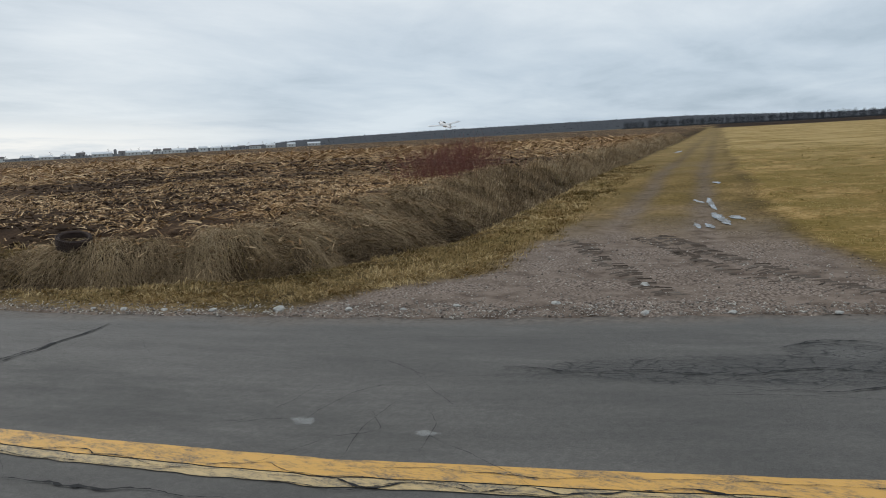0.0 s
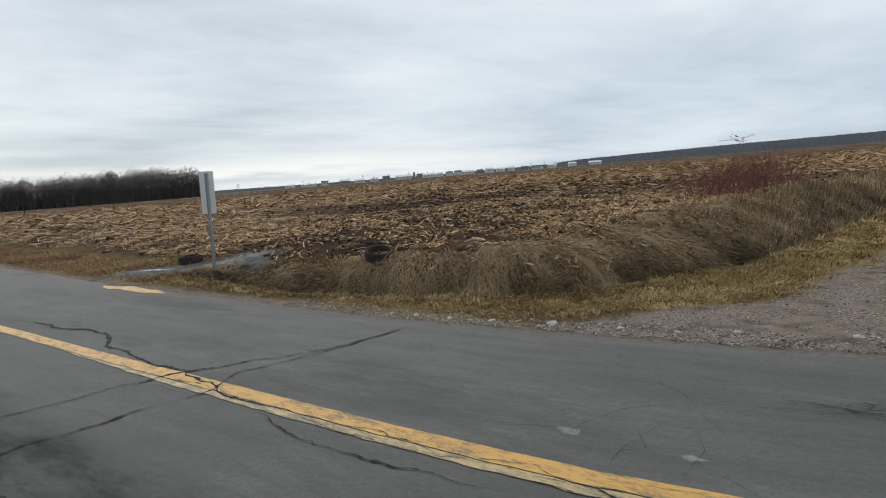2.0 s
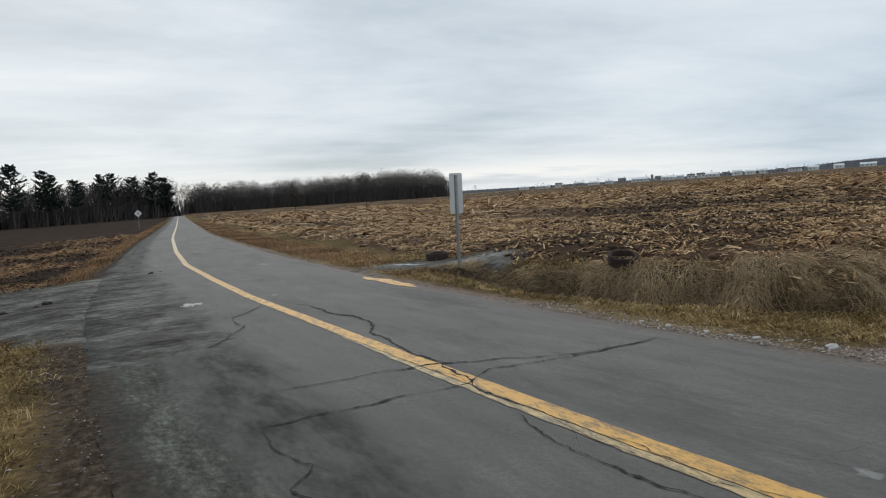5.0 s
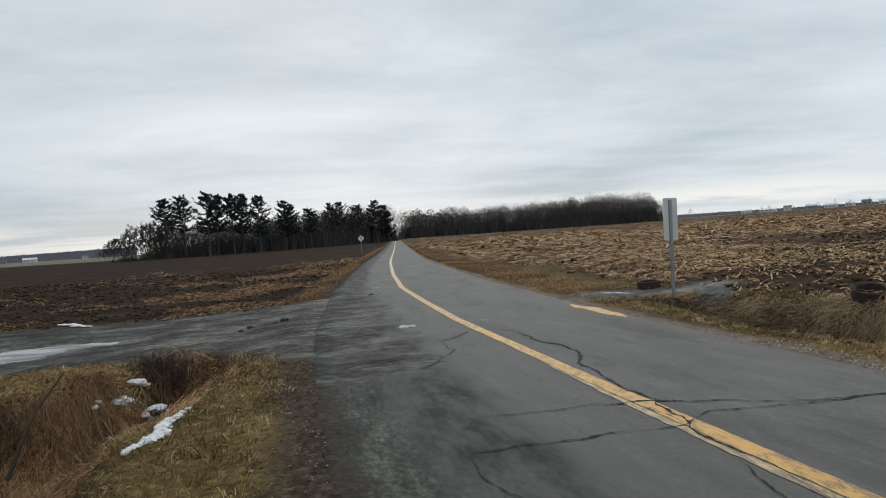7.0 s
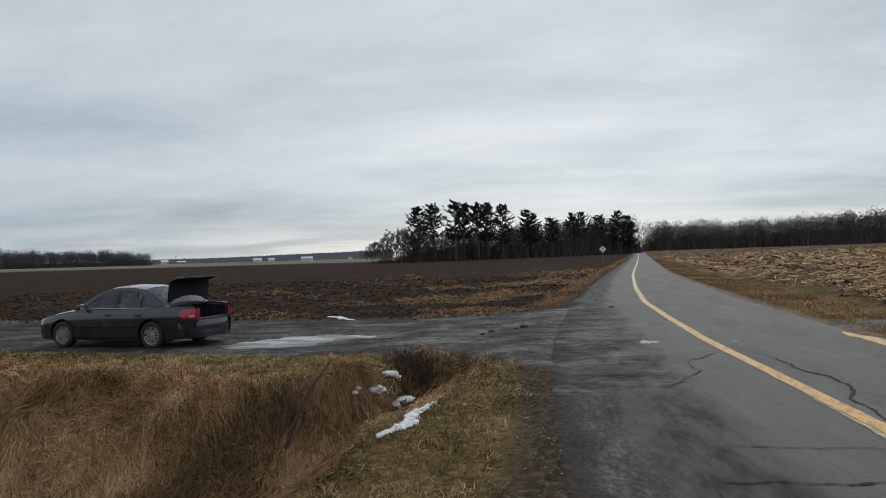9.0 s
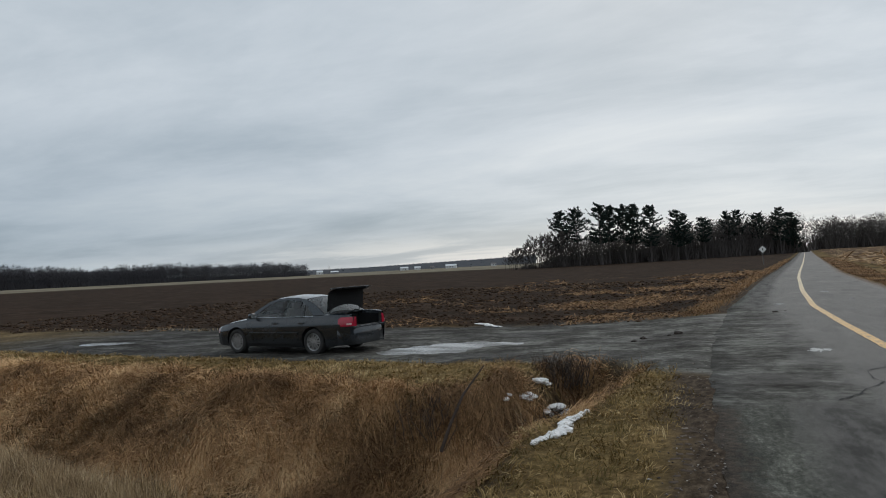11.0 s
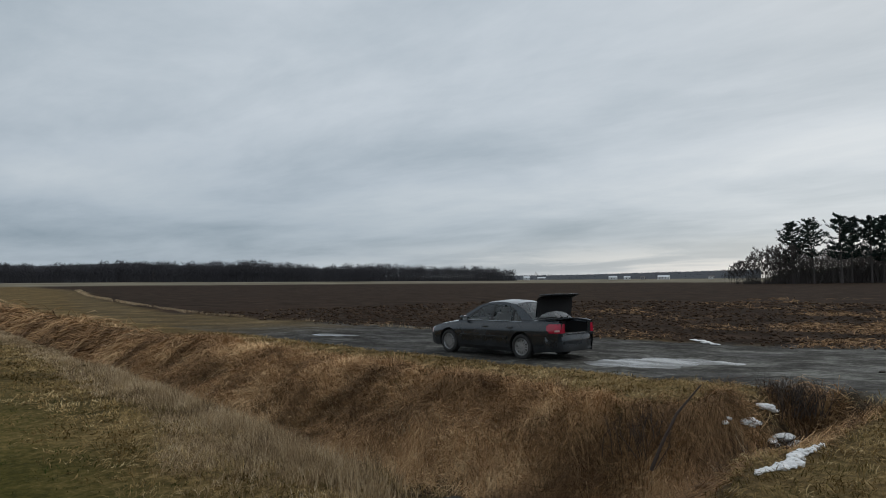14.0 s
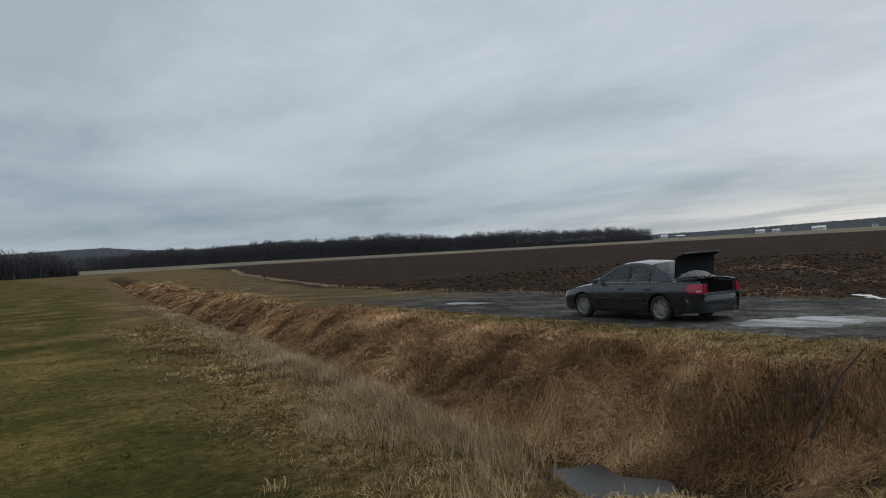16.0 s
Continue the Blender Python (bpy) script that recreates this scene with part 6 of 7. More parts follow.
gz = ground_z(-14.92, 5.92)
marker = thing("marker_sign", pose(-14.92, 5.92, gz, 0, 1.0, 68 + 8), "tall narrow road marker seen from its bare metal back", "road sign")
bm = u_post(2.16 - gz)
bmesh.ops.rotate(bm, verts=bm.verts, cent=(0, 0, 0), matrix=Matrix.Rotation(math.pi, 3, "Z"))
part("post", bm, GALV, marker, "grey galvanised channel post")
bm = bmesh.new()
rounded_plate(bm, 0.30, 0.93, 0.035, 0.004, 1.74 - gz, Matrix.Translation((0, 0.004, 0)))
part("panel", bm, SIGN_BACK, marker, "bare pale metal panel")
for zz in (1.42, 2.06):
    bm = bmesh.new()
    add_lathe(bm, [(0.001, -0.052), (0.011, -0.052), (0.011, -0.040), (0.016, -0.039), (0.016, -0.034)], 8, Matrix.Translation((0, 0, zz - gz)))
    part("bolt", bm, BOLT, marker)

gz = ground_z(-116.5, -5.9)
diamond = thing("warning_sign", pose(-116.5, -5.9, gz, 0, 0, 95), "diamond road sign on a thin steel post far along the road", "road sign")
part("post", u_post(2.9 - gz), GALV, diamond)
bm = bmesh.new()
rounded_plate(bm, 0.78, 0.78, 0.06, 0.006, 0, Matrix.Translation((0, -0.01, 2.34 - gz)) @ pose(0, 0, 0, 0, 45, 0))
part("panel", bm, SIGN_FACE, diamond)
bm = bmesh.new()
rounded_plate(bm, 0.16, 0.30, 0.04, 0.004, 2.34 - gz, Matrix.Translation((0, -0.016, 0)))
part("symbol", bm, SIGN_GREY, diamond, "dark symbol")

# ---------------------------------------------------------------- old tyres
RUBBER = plain("weathered_tyre_rubber", (0.022, 0.021, 0.020), 0.8, vary=0.35, scale=9, bump=0.3)
RUBBER2 = plain("dusty_brown_tyre_rubber", (0.050, 0.032, 0.026), 0.85, vary=0.35, scale=9, bump=0.3)


def tyre_profile(R, w, rim):
    return [(rim, -w * 0.36), (rim + 0.02, -w * 0.46), ((R + rim) / 2, -w * 0.52), (R - 0.03, -w * 0.47), (R - 0.008, -w * 0.40), (R, -w * 0.2), (R, w * 0.2), (R - 0.008, w * 0.40),
            (R - 0.03, w * 0.47), ((R + rim) / 2, w * 0.52), (rim + 0.02, w * 0.46), (rim, w * 0.36), (rim + 0.025, w * 0.30), (R - 0.05, w * 0.36), (R - 0.03, 0), (R - 0.05, -w * 0.36), (rim + 0.025, -w * 0.30)]


def old_tyre(x, y, tilt, turn, mat, label, R=0.36, w=0.24, sunk=0.0):
    base = thing("old_tyre", pose(x, y, ground_z(x, y) + w * 0.38 - sunk, tilt, 0, turn), label, "tyre", "tyres at the field's edge")
    bm = bmesh.new()
    add_lathe(bm, tyre_profile(R, w, 0.21), 40, pose(0, 0, 0, 90), closed=True)
    bmesh.ops.recalc_face_normals(bm, faces=bm.faces)
    part("carcass", bm, mat, base, soft=True)
    bm = bmesh.new()
    for k in range(44):
        for zz in (-0.075, -0.025, 0.025, 0.075):
            a = 2 * math.pi * (k + (0.5 if abs(zz) < 0.05 else 0)) / 44
            add_box(bm, R + 0.002, 0, zz, 0.012, 0.032, 0.038, m=Matrix.Rotation(a, 4, "Z"))
    part("tread", bm, mat, base)


old_tyre(-17.3, 6.25, 3, 20, RUBBER2, "old brown tyre lying flat beside the sign post", 0.28, 0.21)
old_tyre(-11.0, 7.65, 16, 70, RUBBER2, "small old brown tyre sunk into the corn stubble", 0.27, 0.20, 0.02)

# ---------------------------------------------------------------- stones, puddles, snow, twigs
STONE = plain("pale_limestone", (0.42, 0.41, 0.385), 0.85, vary=0.25, scale=14, bump=0.4)
GROUND_CLOD = plain("dark_mud_clod", (0.030, 0.022, 0.017), 0.95, vary=0.3, scale=20, bump=0.5)
SNOW = plain("old_snow", (0.80, 0.79, 0.78), 0.8, vary=0.14, scale=12, bump=0.9)


def rock(name, x, y, size, mat, label, category, rng, group="", squash=0.55, z=None, stretch=1.0, turn=0.0):
    bm = bmesh.new()
    bmesh.ops.create_icosphere(bm, subdivisions=2, radius=1)
    off = rng.random() * 50
    for v in bm.verts:
        n = noise.noise(v.co * 1.3 + Vector((off, 0, 0))) * 0.45 + noise.noise(v.co * 3 + Vector((0, off, 0))) * 0.25
        v.co = v.co * (1 + n)
        v.co.x *= stretch
        v.co.z *= squash
        v.co *= size
    ob = part(name, bm, mat)
    zz = ground_z(x, y) if z is None else z
    ob.matrix_world = pose(x, y, zz + size * squash * 0.3, 0, 0, turn if turn else rng.random() * 360)
    return tagged(ob, label, category, group)


srng = np.random.default_rng(5)
for x, y, s in ((-4.76, 5.5, 0.085), (-5.44, 5.28, 0.06), (-4.03, 5.68, 0.06), (-3.04, 6.08, 0.05), (-2.16, 6.42, 0.06), (-1.3, 6.28, 0.055), (-6.0, 5.15, 0.05), (-6.5, 5.05, 0.055),
                (-5.7, 5.2, 0.04), (-3.5, 5.83, 0.04), (-0.6, 6.5, 0.05), (0.2, 6.7, 0.04), (-1.55, 7.6, 0.07), (-6.9, 4.98, 0.045)):
    rock("stone", x, y, s * 0.62, STONE, "pale stone at the edge of the asphalt", "stone", srng, "stones along the road edge", stretch=1.4)


def puddle_material():
    m = Mat("puddle_water", 0.05, spec=0.3)
    m.color((0.055, 0.05, 0.042))
    m.bump(m.noise(3.0, 3), 0.02, 0.02)
    m.rough(m.range(m.noise(1.3, 5, stretch=(1.6, 0.6, 1)), 0.4, 0.62, 0.10, 0.38))
    return m.mat


PUDDLE = puddle_material()


def water_sheet(basin, label):
    """A level sheet of water; the ground rises through it along the shore."""
    cx, cy, rx, ry, turn, level = basin
    bm = bmesh.new()
    bm.faces.new([bm.verts.new(pose(cx, cy, level, 0, 0, turn) @ Vector((1.75 * rx * math.cos(a), 1.75 * ry * math.sin(a), 0))) for a in np.linspace(0, 2 * math.pi, 41)[:-1]])
    tagged(part("puddle", bm, PUDDLE), label, "puddle", kind="stuff")


for basin in BASINS:
    water_sheet(basin, "shallow grey puddle on the muddy driveway")


def streak(points, widths, label, seed):
    """A thin film of water along a rut."""
    rng = np.random.default_rng(seed)
    p = np.array(points, float)
    s = np.r_[0, np.cumsum(np.hypot(*np.diff(p, axis=0).T))]
    t = np.linspace(0, s[-1], 24)
    c = np.c_[np.interp(t, s, p[:, 0]), np.interp(t, s, p[:, 1])]
    d = np.gradient(c, axis=0); d /= np.hypot(*d.T)[:, None]
    nrm = np.c_[-d[:, 1], d[:, 0]]
    w = widths * np.sin(np.linspace(0.08, np.pi - 0.08, 24)) ** 0.6 * (1 + 0.7 * vnoise(t * 9, t * 0 + seed, 1.0, seed))
    off = 0.25 * widths * vnoise(t * 6, t * 0, 1.0, seed + 3)
    l, r = c + nrm * (off + w / 2)[:, None], c + nrm * (off - w / 2)[:, None]
    z = height(c[:, 0], c[:, 1]) + 0.012
    v = np.r_[np.c_[l, z], np.c_[r, z]]
    i = np.arange(23)
    me = fast_mesh("puddle", v, np.c_[i + 24, i + 25, i + 1, i])
    me.materials.append(PUDDLE)
    tagged(new("puddle", me), label, "puddle", kind="stuff")


for n, (pts, w) in enumerate((([(-2.45, 22.3), (-2.2, 21.4)], 0.22), ([(-2.05, 17.6), (-1.87, 16.4), (-1.6, 14.9)], 0.13), ([(-1.62, 14.6), (-1.45, 13.7), (-1.13, 12.5)], 0.17), ([(-1.25, 13.85), (-0.95, 13.1)], 0.16),
                              ([(-1.75, 12.95), (-1.58, 12.25)], 0.10), ([(-1.58, 13.0), (-1.36, 12.2)], 0.14), ([(-2.3, 17.1), (-2.05, 16.6)], 0.12), ([(-7.8, 50), (-7.9, 53)], 0.35))):
    streak(pts, w, "rain water lying in a wheel rut of the track", 5 + n)
streak([(-17.2, 4.95), (-16.2, 5.5)], 0.3, "wet muddy water at the field entrance", 15)
DITCH_WATER = plain("murky_ditch_water", (0.022, 0.020, 0.017), 0.22, vary=0.3, scale=2.0, spec=0.25, bump=0.02)
bm = bmesh.new()
bm.faces.new([bm.verts.new((-6.05 + (0.62 + 0.16 * math.sin(5 * a + 1)) * math.cos(a), -5.95 + (1.0 + 0.14 * math.sin(4 * a)) * math.sin(a), -1.12)) for a in np.linspace(0, 2 * math.pi, 65)[:-1]])
tagged(part("ditch_water", bm, DITCH_WATER), "dark still water in the bottom of the ditch", "water", kind="stuff")


ridge_x, ridge_y = [-6.2, -6.55, -6.85, -7.25, -7.8], [-2.5, -2.44, -2.42, -2.46, -2.44]
for f in np.linspace(0, 1, 19):
    x, y = np.interp(f, np.linspace(0, 1, 5), ridge_x) + srng.normal(0, 0.02), np.interp(f, np.linspace(0, 1, 5), ridge_y) + srng.normal(0, 0.025)
    s = (0.036 + 0.022 * srng.random()) * (0.6 + 0.6 * math.sin(math.pi * f))
    rock("snow_patch", x, y, s, SNOW, "lump of a thin melting snow ridge in the ditch", "snow", srng, "leftover snow", 0.6, stretch=1.5, turn=10 + 50 * srng.random(), z=ground_z(x, y) + 0.01)
for (ax, ay), (bx, by), count, size in (((-10.15, -4.12), (-10.4, -4.1), 5, 0.08), ((-10.5, -3.95), (-11.0, -3.72), 7, 0.095), ((-10.75, -4.12), (-11.0, -4.02), 5, 0.085), ((-9.8, -4.25), (-9.9, -4.3), 2, 0.05), ((-20.5, -9.0), (-21.2, -10.0), 12, 0.10)):
    for f in np.linspace(0, 1, count):
        x, y = ax + (bx - ax) * f + srng.normal(0, 0.035), ay + (by - ay) * f + srng.normal(0, 0.03)
        rock("snow_patch", x, y, size * (0.5 + 0.7 * srng.random()), SNOW, "lump of melting old snow in a hollow", "snow", srng, "leftover snow", 0.55 if y > -6 else 0.25, stretch=1.5, z=ground_z(x, y) + 0.02)

for x, y, size in ((-21.6, -0.93, 0.09), (-16.3, -2.75, 0.10), (-15.7, -3.4, 0.08), (-16.0, -2.9, 0.05), (-15.2, -3.5, 0.06), (-22.0, -0.7, 0.05)):
    rock("mud_clod", x, y, size, GROUND_CLOD, "dark clod of mud dropped by a wheel", "soil", srng, "mud clods on the driveway", 0.5, z=(0.03 if y > -1.6 else ground_z(x, y)))

TWIG = plain("bare_twig", (0.06, 0.042, 0.032), 0.85, scale=12)
RED_TWIG = plain("red_dogwood_twig", (0.16, 0.045, 0.03), 0.7, scale=12)


def shrub(x, y, h, reach, n, mat, label, rng):
    base = thing("shrub", pose(x, y, ground_z(x, y)), label, "shrub")
    for part_no in range(1):
        bits = []
        for _ in range(n):
            a, p = rng.random() * 6.28, rng.normal(0, reach * 0.35, 2)
            q = np.array([p[0] + math.cos(a) * reach * 0.5 * rng.random(), p[1] + math.sin(a) * reach * 0.5 * rng.random(), h * (0.5 + 0.5 * rng.random())])
            b = np.array([p[0], p[1], -0.1])
            mid = (b + q) / 2 + np.r_[rng.normal(0, 0.05, 2), 0.05 * h]
            bits += [prism(b, mid, 0.007, 0.005, 0), prism(mid, q, 0.005, 0.002, 0)]
            for _ in range(3):
                t = q - (q - mid) * rng.random() * 0.8
                bits.append(prism(t, t + rng.normal(0, 0.12, 3) * h + [0, 0, 0.12 * h], 0.0035, 0.001, 0))
        v, t, _ = join(bits)
        me = fast_mesh("brushwood", v, t)
        me.materials.append(mat)
        stems = new("brushwood", me)
        stems.parent = base
        tagged(stems, kind="stuff")


shrub(-9.5, -3.55, 0.55, 0.9, 240, TWIG, "dark leafless brush hanging over the culvert", srng)
shrub(-10.2, -3.7, 0.5, 0.9, 200, TWIG, "dark leafless brush hanging over the culvert", srng)
shrub(-11.6, -4.0, 0.45, 0.7, 140, TWIG, "dark leafless brush hanging over the culvert", srng)
shrub(-10.9, -3.45, 0.5, 0.8, 200, TWIG, "dark leafless brush hanging over the culvert", srng)
shrub(-8.7, -5.0, 0.5, 0.6, 36, TWIG, "thin leafless twigs in the ditch", srng)
for x, y, h in ((-12.6, 25.5, 1.3), (-12.2, 22.5, 1.1), (-13.0, 28.0, 1.5)):
    shrub(x, y, h, 2.0, 210, RED_TWIG, "reddish leafless dogwood shrub on the ditch bank", srng)
bm = bmesh.new()
add_tube(bm, [(-8.3, -4.65, -0.75), (-8.42, -4.55, -0.40), (-8.6, -4.42, -0.02), (-8.9, -4.22, 0.34)], [0.026, 0.021, 0.017, 0.009], 6)
tagged(part("branch", bm, TWIG), "thin leaning bare branch in the ditch", "branch")

# ---------------------------------------------------------------- the parked car
def car_paint():
    m = Mat("dark_green_grey_car_paint", 0.28, 0.35, 0.5)
    dust = m.range(m.noise(2.5, 5, 0.6), 0.42, 0.7)
    zc = m.node("ShaderNodeSeparateXYZ", Vector=m.tc).outputs[2]
    low = m.range(m.math("ADD", zc, m.math("MULTIPLY", m.noise(4, 4), 0.25)), 0.75, 0.30)
    col = m.mix(m.math("MULTIPLY", dust, 0.14), (0.013, 0.019, 0.026), (0.036, 0.041, 0.046))
    m.color(m.mix(m.math("MULTIPLY", low, 0.32), col, (0.050, 0.044, 0.038)))
    m.rough(m.range(m.math("ADD", low, dust), 0.0, 1.6, 0.16, 0.5))
    m.bsdf.inputs["Coat Weight"].default_value = 0.8
    m.bsdf.inputs["Coat Roughness"].default_value = 0.12
    return m.mat


def window_glass():
    m = bpy.data.materials.new("tinted_car_glass")
    m.use_nodes = True
    nt = m.node_tree
    nt.nodes.clear()
    out, mx = nt.nodes.new("ShaderNodeOutputMaterial"), nt.nodes.new("ShaderNodeMixShader")
    tr, gl, fr = nt.nodes.new("ShaderNodeBsdfTransparent"), nt.nodes.new("ShaderNodeBsdfGlossy"), nt.nodes.new("ShaderNodeFresnel")
    tr.inputs[0].default_value = (0.86, 0.90, 0.88, 1)
    gl.inputs["Roughness"].default_value = 0.03
    fr.inputs["IOR"].default_value = 1.75
    nt.links.new(fr.outputs[0], mx.inputs[0])
    nt.links.new(tr.outputs[0], mx.inputs[1])
    nt.links.new(gl.outputs[0], mx.inputs[2])
    nt.links.new(mx.outputs[0], out.inputs[0])
    return m


PAINT, GLASS = car_paint(), window_glass()
BLACK = plain("black_trim_plastic", (0.012, 0.012, 0.013), 0.55, vary=0.3)
CARPET = plain("dark_trunk_carpet", (0.008, 0.008, 0.009), 0.95, vary=0.3, scale=30)
CHROME = plain("chrome_strip", (0.62, 0.63, 0.64), 0.16, 1.0, vary=0.05)
ALLOY = plain("silver_alloy", (0.34, 0.34, 0.34), 0.35, 0.8, vary=0.15, scale=10)
RED_LAMP = plain("red_lamp_lens", (0.36, 0.005, 0.030), 0.12, vary=0.2, spec=0.7)
CLEAR_LAMP = plain("clear_lamp_lens", (0.60, 0.42, 0.42), 0.10, vary=0.2, spec=0.8)
SEAT = plain("grey_seat_cloth", (0.16, 0.155, 0.145), 0.9, vary=0.15, scale=20)

CAR = thing("car", pose(-14.7, -12.4, -0.215, 0, 0, -93.5), "dark green-grey saloon car, boot open, on a muddy driveway", "car")
AXLES, WHEEL_R, ARCH_R = (1.36, -1.36), 0.325, 0.385
ST = [2.335, 2.30, 2.20, 2.0, 1.7, 1.2, 0.95, 0.3, -0.5, -1.2, -1.75, -2.1, -2.3, -2.42, -2.47]
HW = [0.56, 0.66, 0.76, 0.835, 0.875, 0.893, 0.897, 0.90, 0.90, 0.90, 0.885, 0.855, 0.81, 0.74, 0.64]
ZB = [0.30, 0.25, 0.22, 0.20, 0.20, 0.19, 0.19, 0.19, 0.19, 0.19, 0.20, 0.23, 0.27, 0.30, 0.34]
ZS = [0.56, 0.63, 0.68, 0.735, 0.80, 0.875, 0.905, 0.925, 0.945, 0.965, 0.985, 0.985, 0.975, 0.96, 0.93]


def at_x(x, table):
    return float(np.interp(-x, [-s for s in ST], table))


def side_y(x, z):
    """Half the body's width at a station and a height."""
    f = (z - at_x(x, ZB)) / (at_x(x, ZS) - at_x(x, ZB))
    return at_x(x, HW) * float(np.interp(f, [0, 0.12, 0.3, 0.55, 0.72, 0.9, 1.0], [0.93, 0.965, 0.985, 1.0, 0.998, 0.972, 0.935]))


def body_side(sign):
    bm = bmesh.new()
    xs = np.r_[np.linspace(2.335, 1.95, 14), np.linspace(1.92, 0.8, 40), np.linspace(0.75, -0.8, 26), np.linspace(-0.83, -1.95, 40), np.linspace(-1.98, -2.47, 16)]
    fs = np.linspace(0, 1, 22)
    grid = []
    for x in xs:
        row = []
        for f in fs:
            z = at_x(x, ZB) + f * (at_x(x, ZS) - at_x(x, ZB))
            row.append([float(x), z])
        grid.append(row)
    inside = {}
    for i, row in enumerate(grid):
        for j, (x, z) in enumerate(row):
            for ax_ in AXLES:
                d = math.hypot(x - ax_, z - WHEEL_R)
                if d < ARCH_R:
                    inside[(i, j)] = True
                    if d > ARCH_R - 0.045:
                        row[j] = [ax_ + (x - ax_) * ARCH_R / d, WHEEL_R + (z - WHEEL_R) * ARCH_R / d]
                        inside[(i, j)] = False
    vs = {}

    def vert(i, j):
        if (i, j) not in vs:
            x, z = grid[i][j]
            vs[(i, j)] = bm.verts.new((x, sign * side_y(x, z), z))
        return vs[(i, j)]

    for i in range(len(grid) - 1):
        for j in range(len(fs) - 1):
            c = [(i, j), (i + 1, j), (i + 1, j + 1), (i, j + 1)]
            if any(inside.get(k) for k in c):
                continue
            f = [vert(*k) for k in c]
            bm.faces.new(f if sign > 0 else f[::-1])
    return bm


for sign in (1, -1):
    part("side_panel", body_side(sign), PAINT, CAR, soft=True)


def loft(rows, flip=False):
    bm = bmesh.new()
    vs = [[bm.verts.new(p) for p in row] for row in rows]
    for a, b in zip(vs, vs[1:]):
        for k in range(len(a) - 1):
            f = (a[k], a[k + 1], b[k + 1], b[k])
            bm.faces.new(f[::-1] if flip else f)
    return bm


def crown_row(x, z_edge, crown, half, n=11, dx=0.0):
    return [(x + dx * (1 - (2 * k / (n - 1) - 1) ** 2), half * (1 - 2 * k / (n - 1)), z_edge + crown * (1 - abs(2 * k / (n - 1) - 1) ** 2.4)) for k in range(n)]


part("bonnet", loft([crown_row(x, at_x(x, ZS), 0.075, side_y(x, at_x(x, ZS))) for x in np.linspace(2.335, 0.93, 14)]), PAINT, CAR, soft=True)
part("front_bumper", loft([crown_row(2.335, at_x(2.335, ZS) * (1 - f) + 0.30 * f + (0.075 * (1 - f) if f == 0 else 0), 0.0, 0.56, dx=0.05 + 0.04 * math.sin(f * 3.1)) for f in np.linspace(0, 1, 6)]), PAINT, CAR, soft=True)
part("underbody", loft([[(x, 0.93 * at_x(x, HW), at_x(x, ZB) + 0.01), (x, -0.93 * at_x(x, HW), at_x(x, ZB) + 0.01)] for x in np.linspace(2.3, -2.45, 12)], True), BLACK, CAR)

# rear: bumper, deck rails and the open boot
bm = loft([[(-2.44 - 0.055 * math.sin(0.25 + f * 2.7) ** 0.5 + 0.36 * abs(2 * k / 24 - 1) ** 4.5, (0.842 + 0.015 * math.sin(f * 3.1)) * math.copysign(abs(1 - 2 * k / 24) ** 0.8, 1 - 2 * k / 24), 0.24 + 0.44 * f) for k in range(25)] for f in np.linspace(0, 1, 9)], True)
part("rear_bumper", bm, PAINT, CAR, "body-coloured rear bumper", soft=True)
bm = bmesh.new()
add_box(bm, -2.44, 0, 0.672, 0.12, 1.30, 0.03, 0.01)
part("bumper_step", bm, PAINT, CAR)
for sign in (1, -1):
    rail = []
    for x in np.linspace(-1.72, -2.42, 8):
        y0 = side_y(x, at_x(x, ZS))
        rail.append([(x, sign * y0, at_x(x, ZS)), (x, sign * (y0 - 0.06), at_x(x, ZS) + 0.025), (x, sign * (y0 - 0.13), at_x(x, ZS) + 0.02), (x, sign * (y0 - 0.14), at_x(x, ZS) - 0.06)])
    part("rear_wing_top", loft(rail, sign > 0), PAINT, CAR, soft=True)
    quarter = [[(-2.47, sign * 0.64, z), (-2.475, sign * 0.60, z), (-2.46, sign * 0.52, z), (-2.40, sign * 0.50, z)] for z in np.linspace(0.62, 0.95, 5)]
    part("rear_corner", loft(quarter, sign < 0), PAINT, CAR, soft=True)
bm = bmesh.new()
w, x0, x1, z0, z1 = 0.66, -1.60, -2.42, 0.46, 0.93
for quad in (((x0, -w, z0), (x0, w, z0), (x1, w, z0), (x1, -w, z0)), ((x0, -w, z0), (x0, -w, z1), (x0, w, z1), (x0, w, z0)), ((x0, w, z0), (x0, w, z1), (x1, w + 0.06, z1), (x1, w + 0.06, z0)),
             ((x0, -w, z1), (x0, -w, z0), (x1, -w - 0.06, z0), (x1, -w - 0.06, z1)), ((x1, w, z0), (x1, w, 0.67), (x1, -w, 0.67), (x1, -w, z0))):
    bm.faces.new([bm.verts.new(p) for p in quad])
part("boot_interior", bm, CARPET, CAR, "dark carpeted boot")
bm = bmesh.new()
add_box(bm, -1.70, 0, 1.01, 0.16, 1.36, 0.03, 0.01)
part("parcel_edge", bm, PAINT, CAR)
bm = bmesh.new()
add_tube(bm, [(-1.76, 0.70, 1.0), (-2.1, 0.735, 0.995), (-2.38, 0.66, 0.95), (-2.43, 0.60, 0.70), (-2.44, 0, 0.69), (-2.43, -0.60, 0.70), (-2.38, -0.66, 0.95), (-2.1, -0.735, 0.995), (-1.76, -0.70, 1.0)], 0.014, 6)
part("boot_seal", bm, BLACK, CAR)

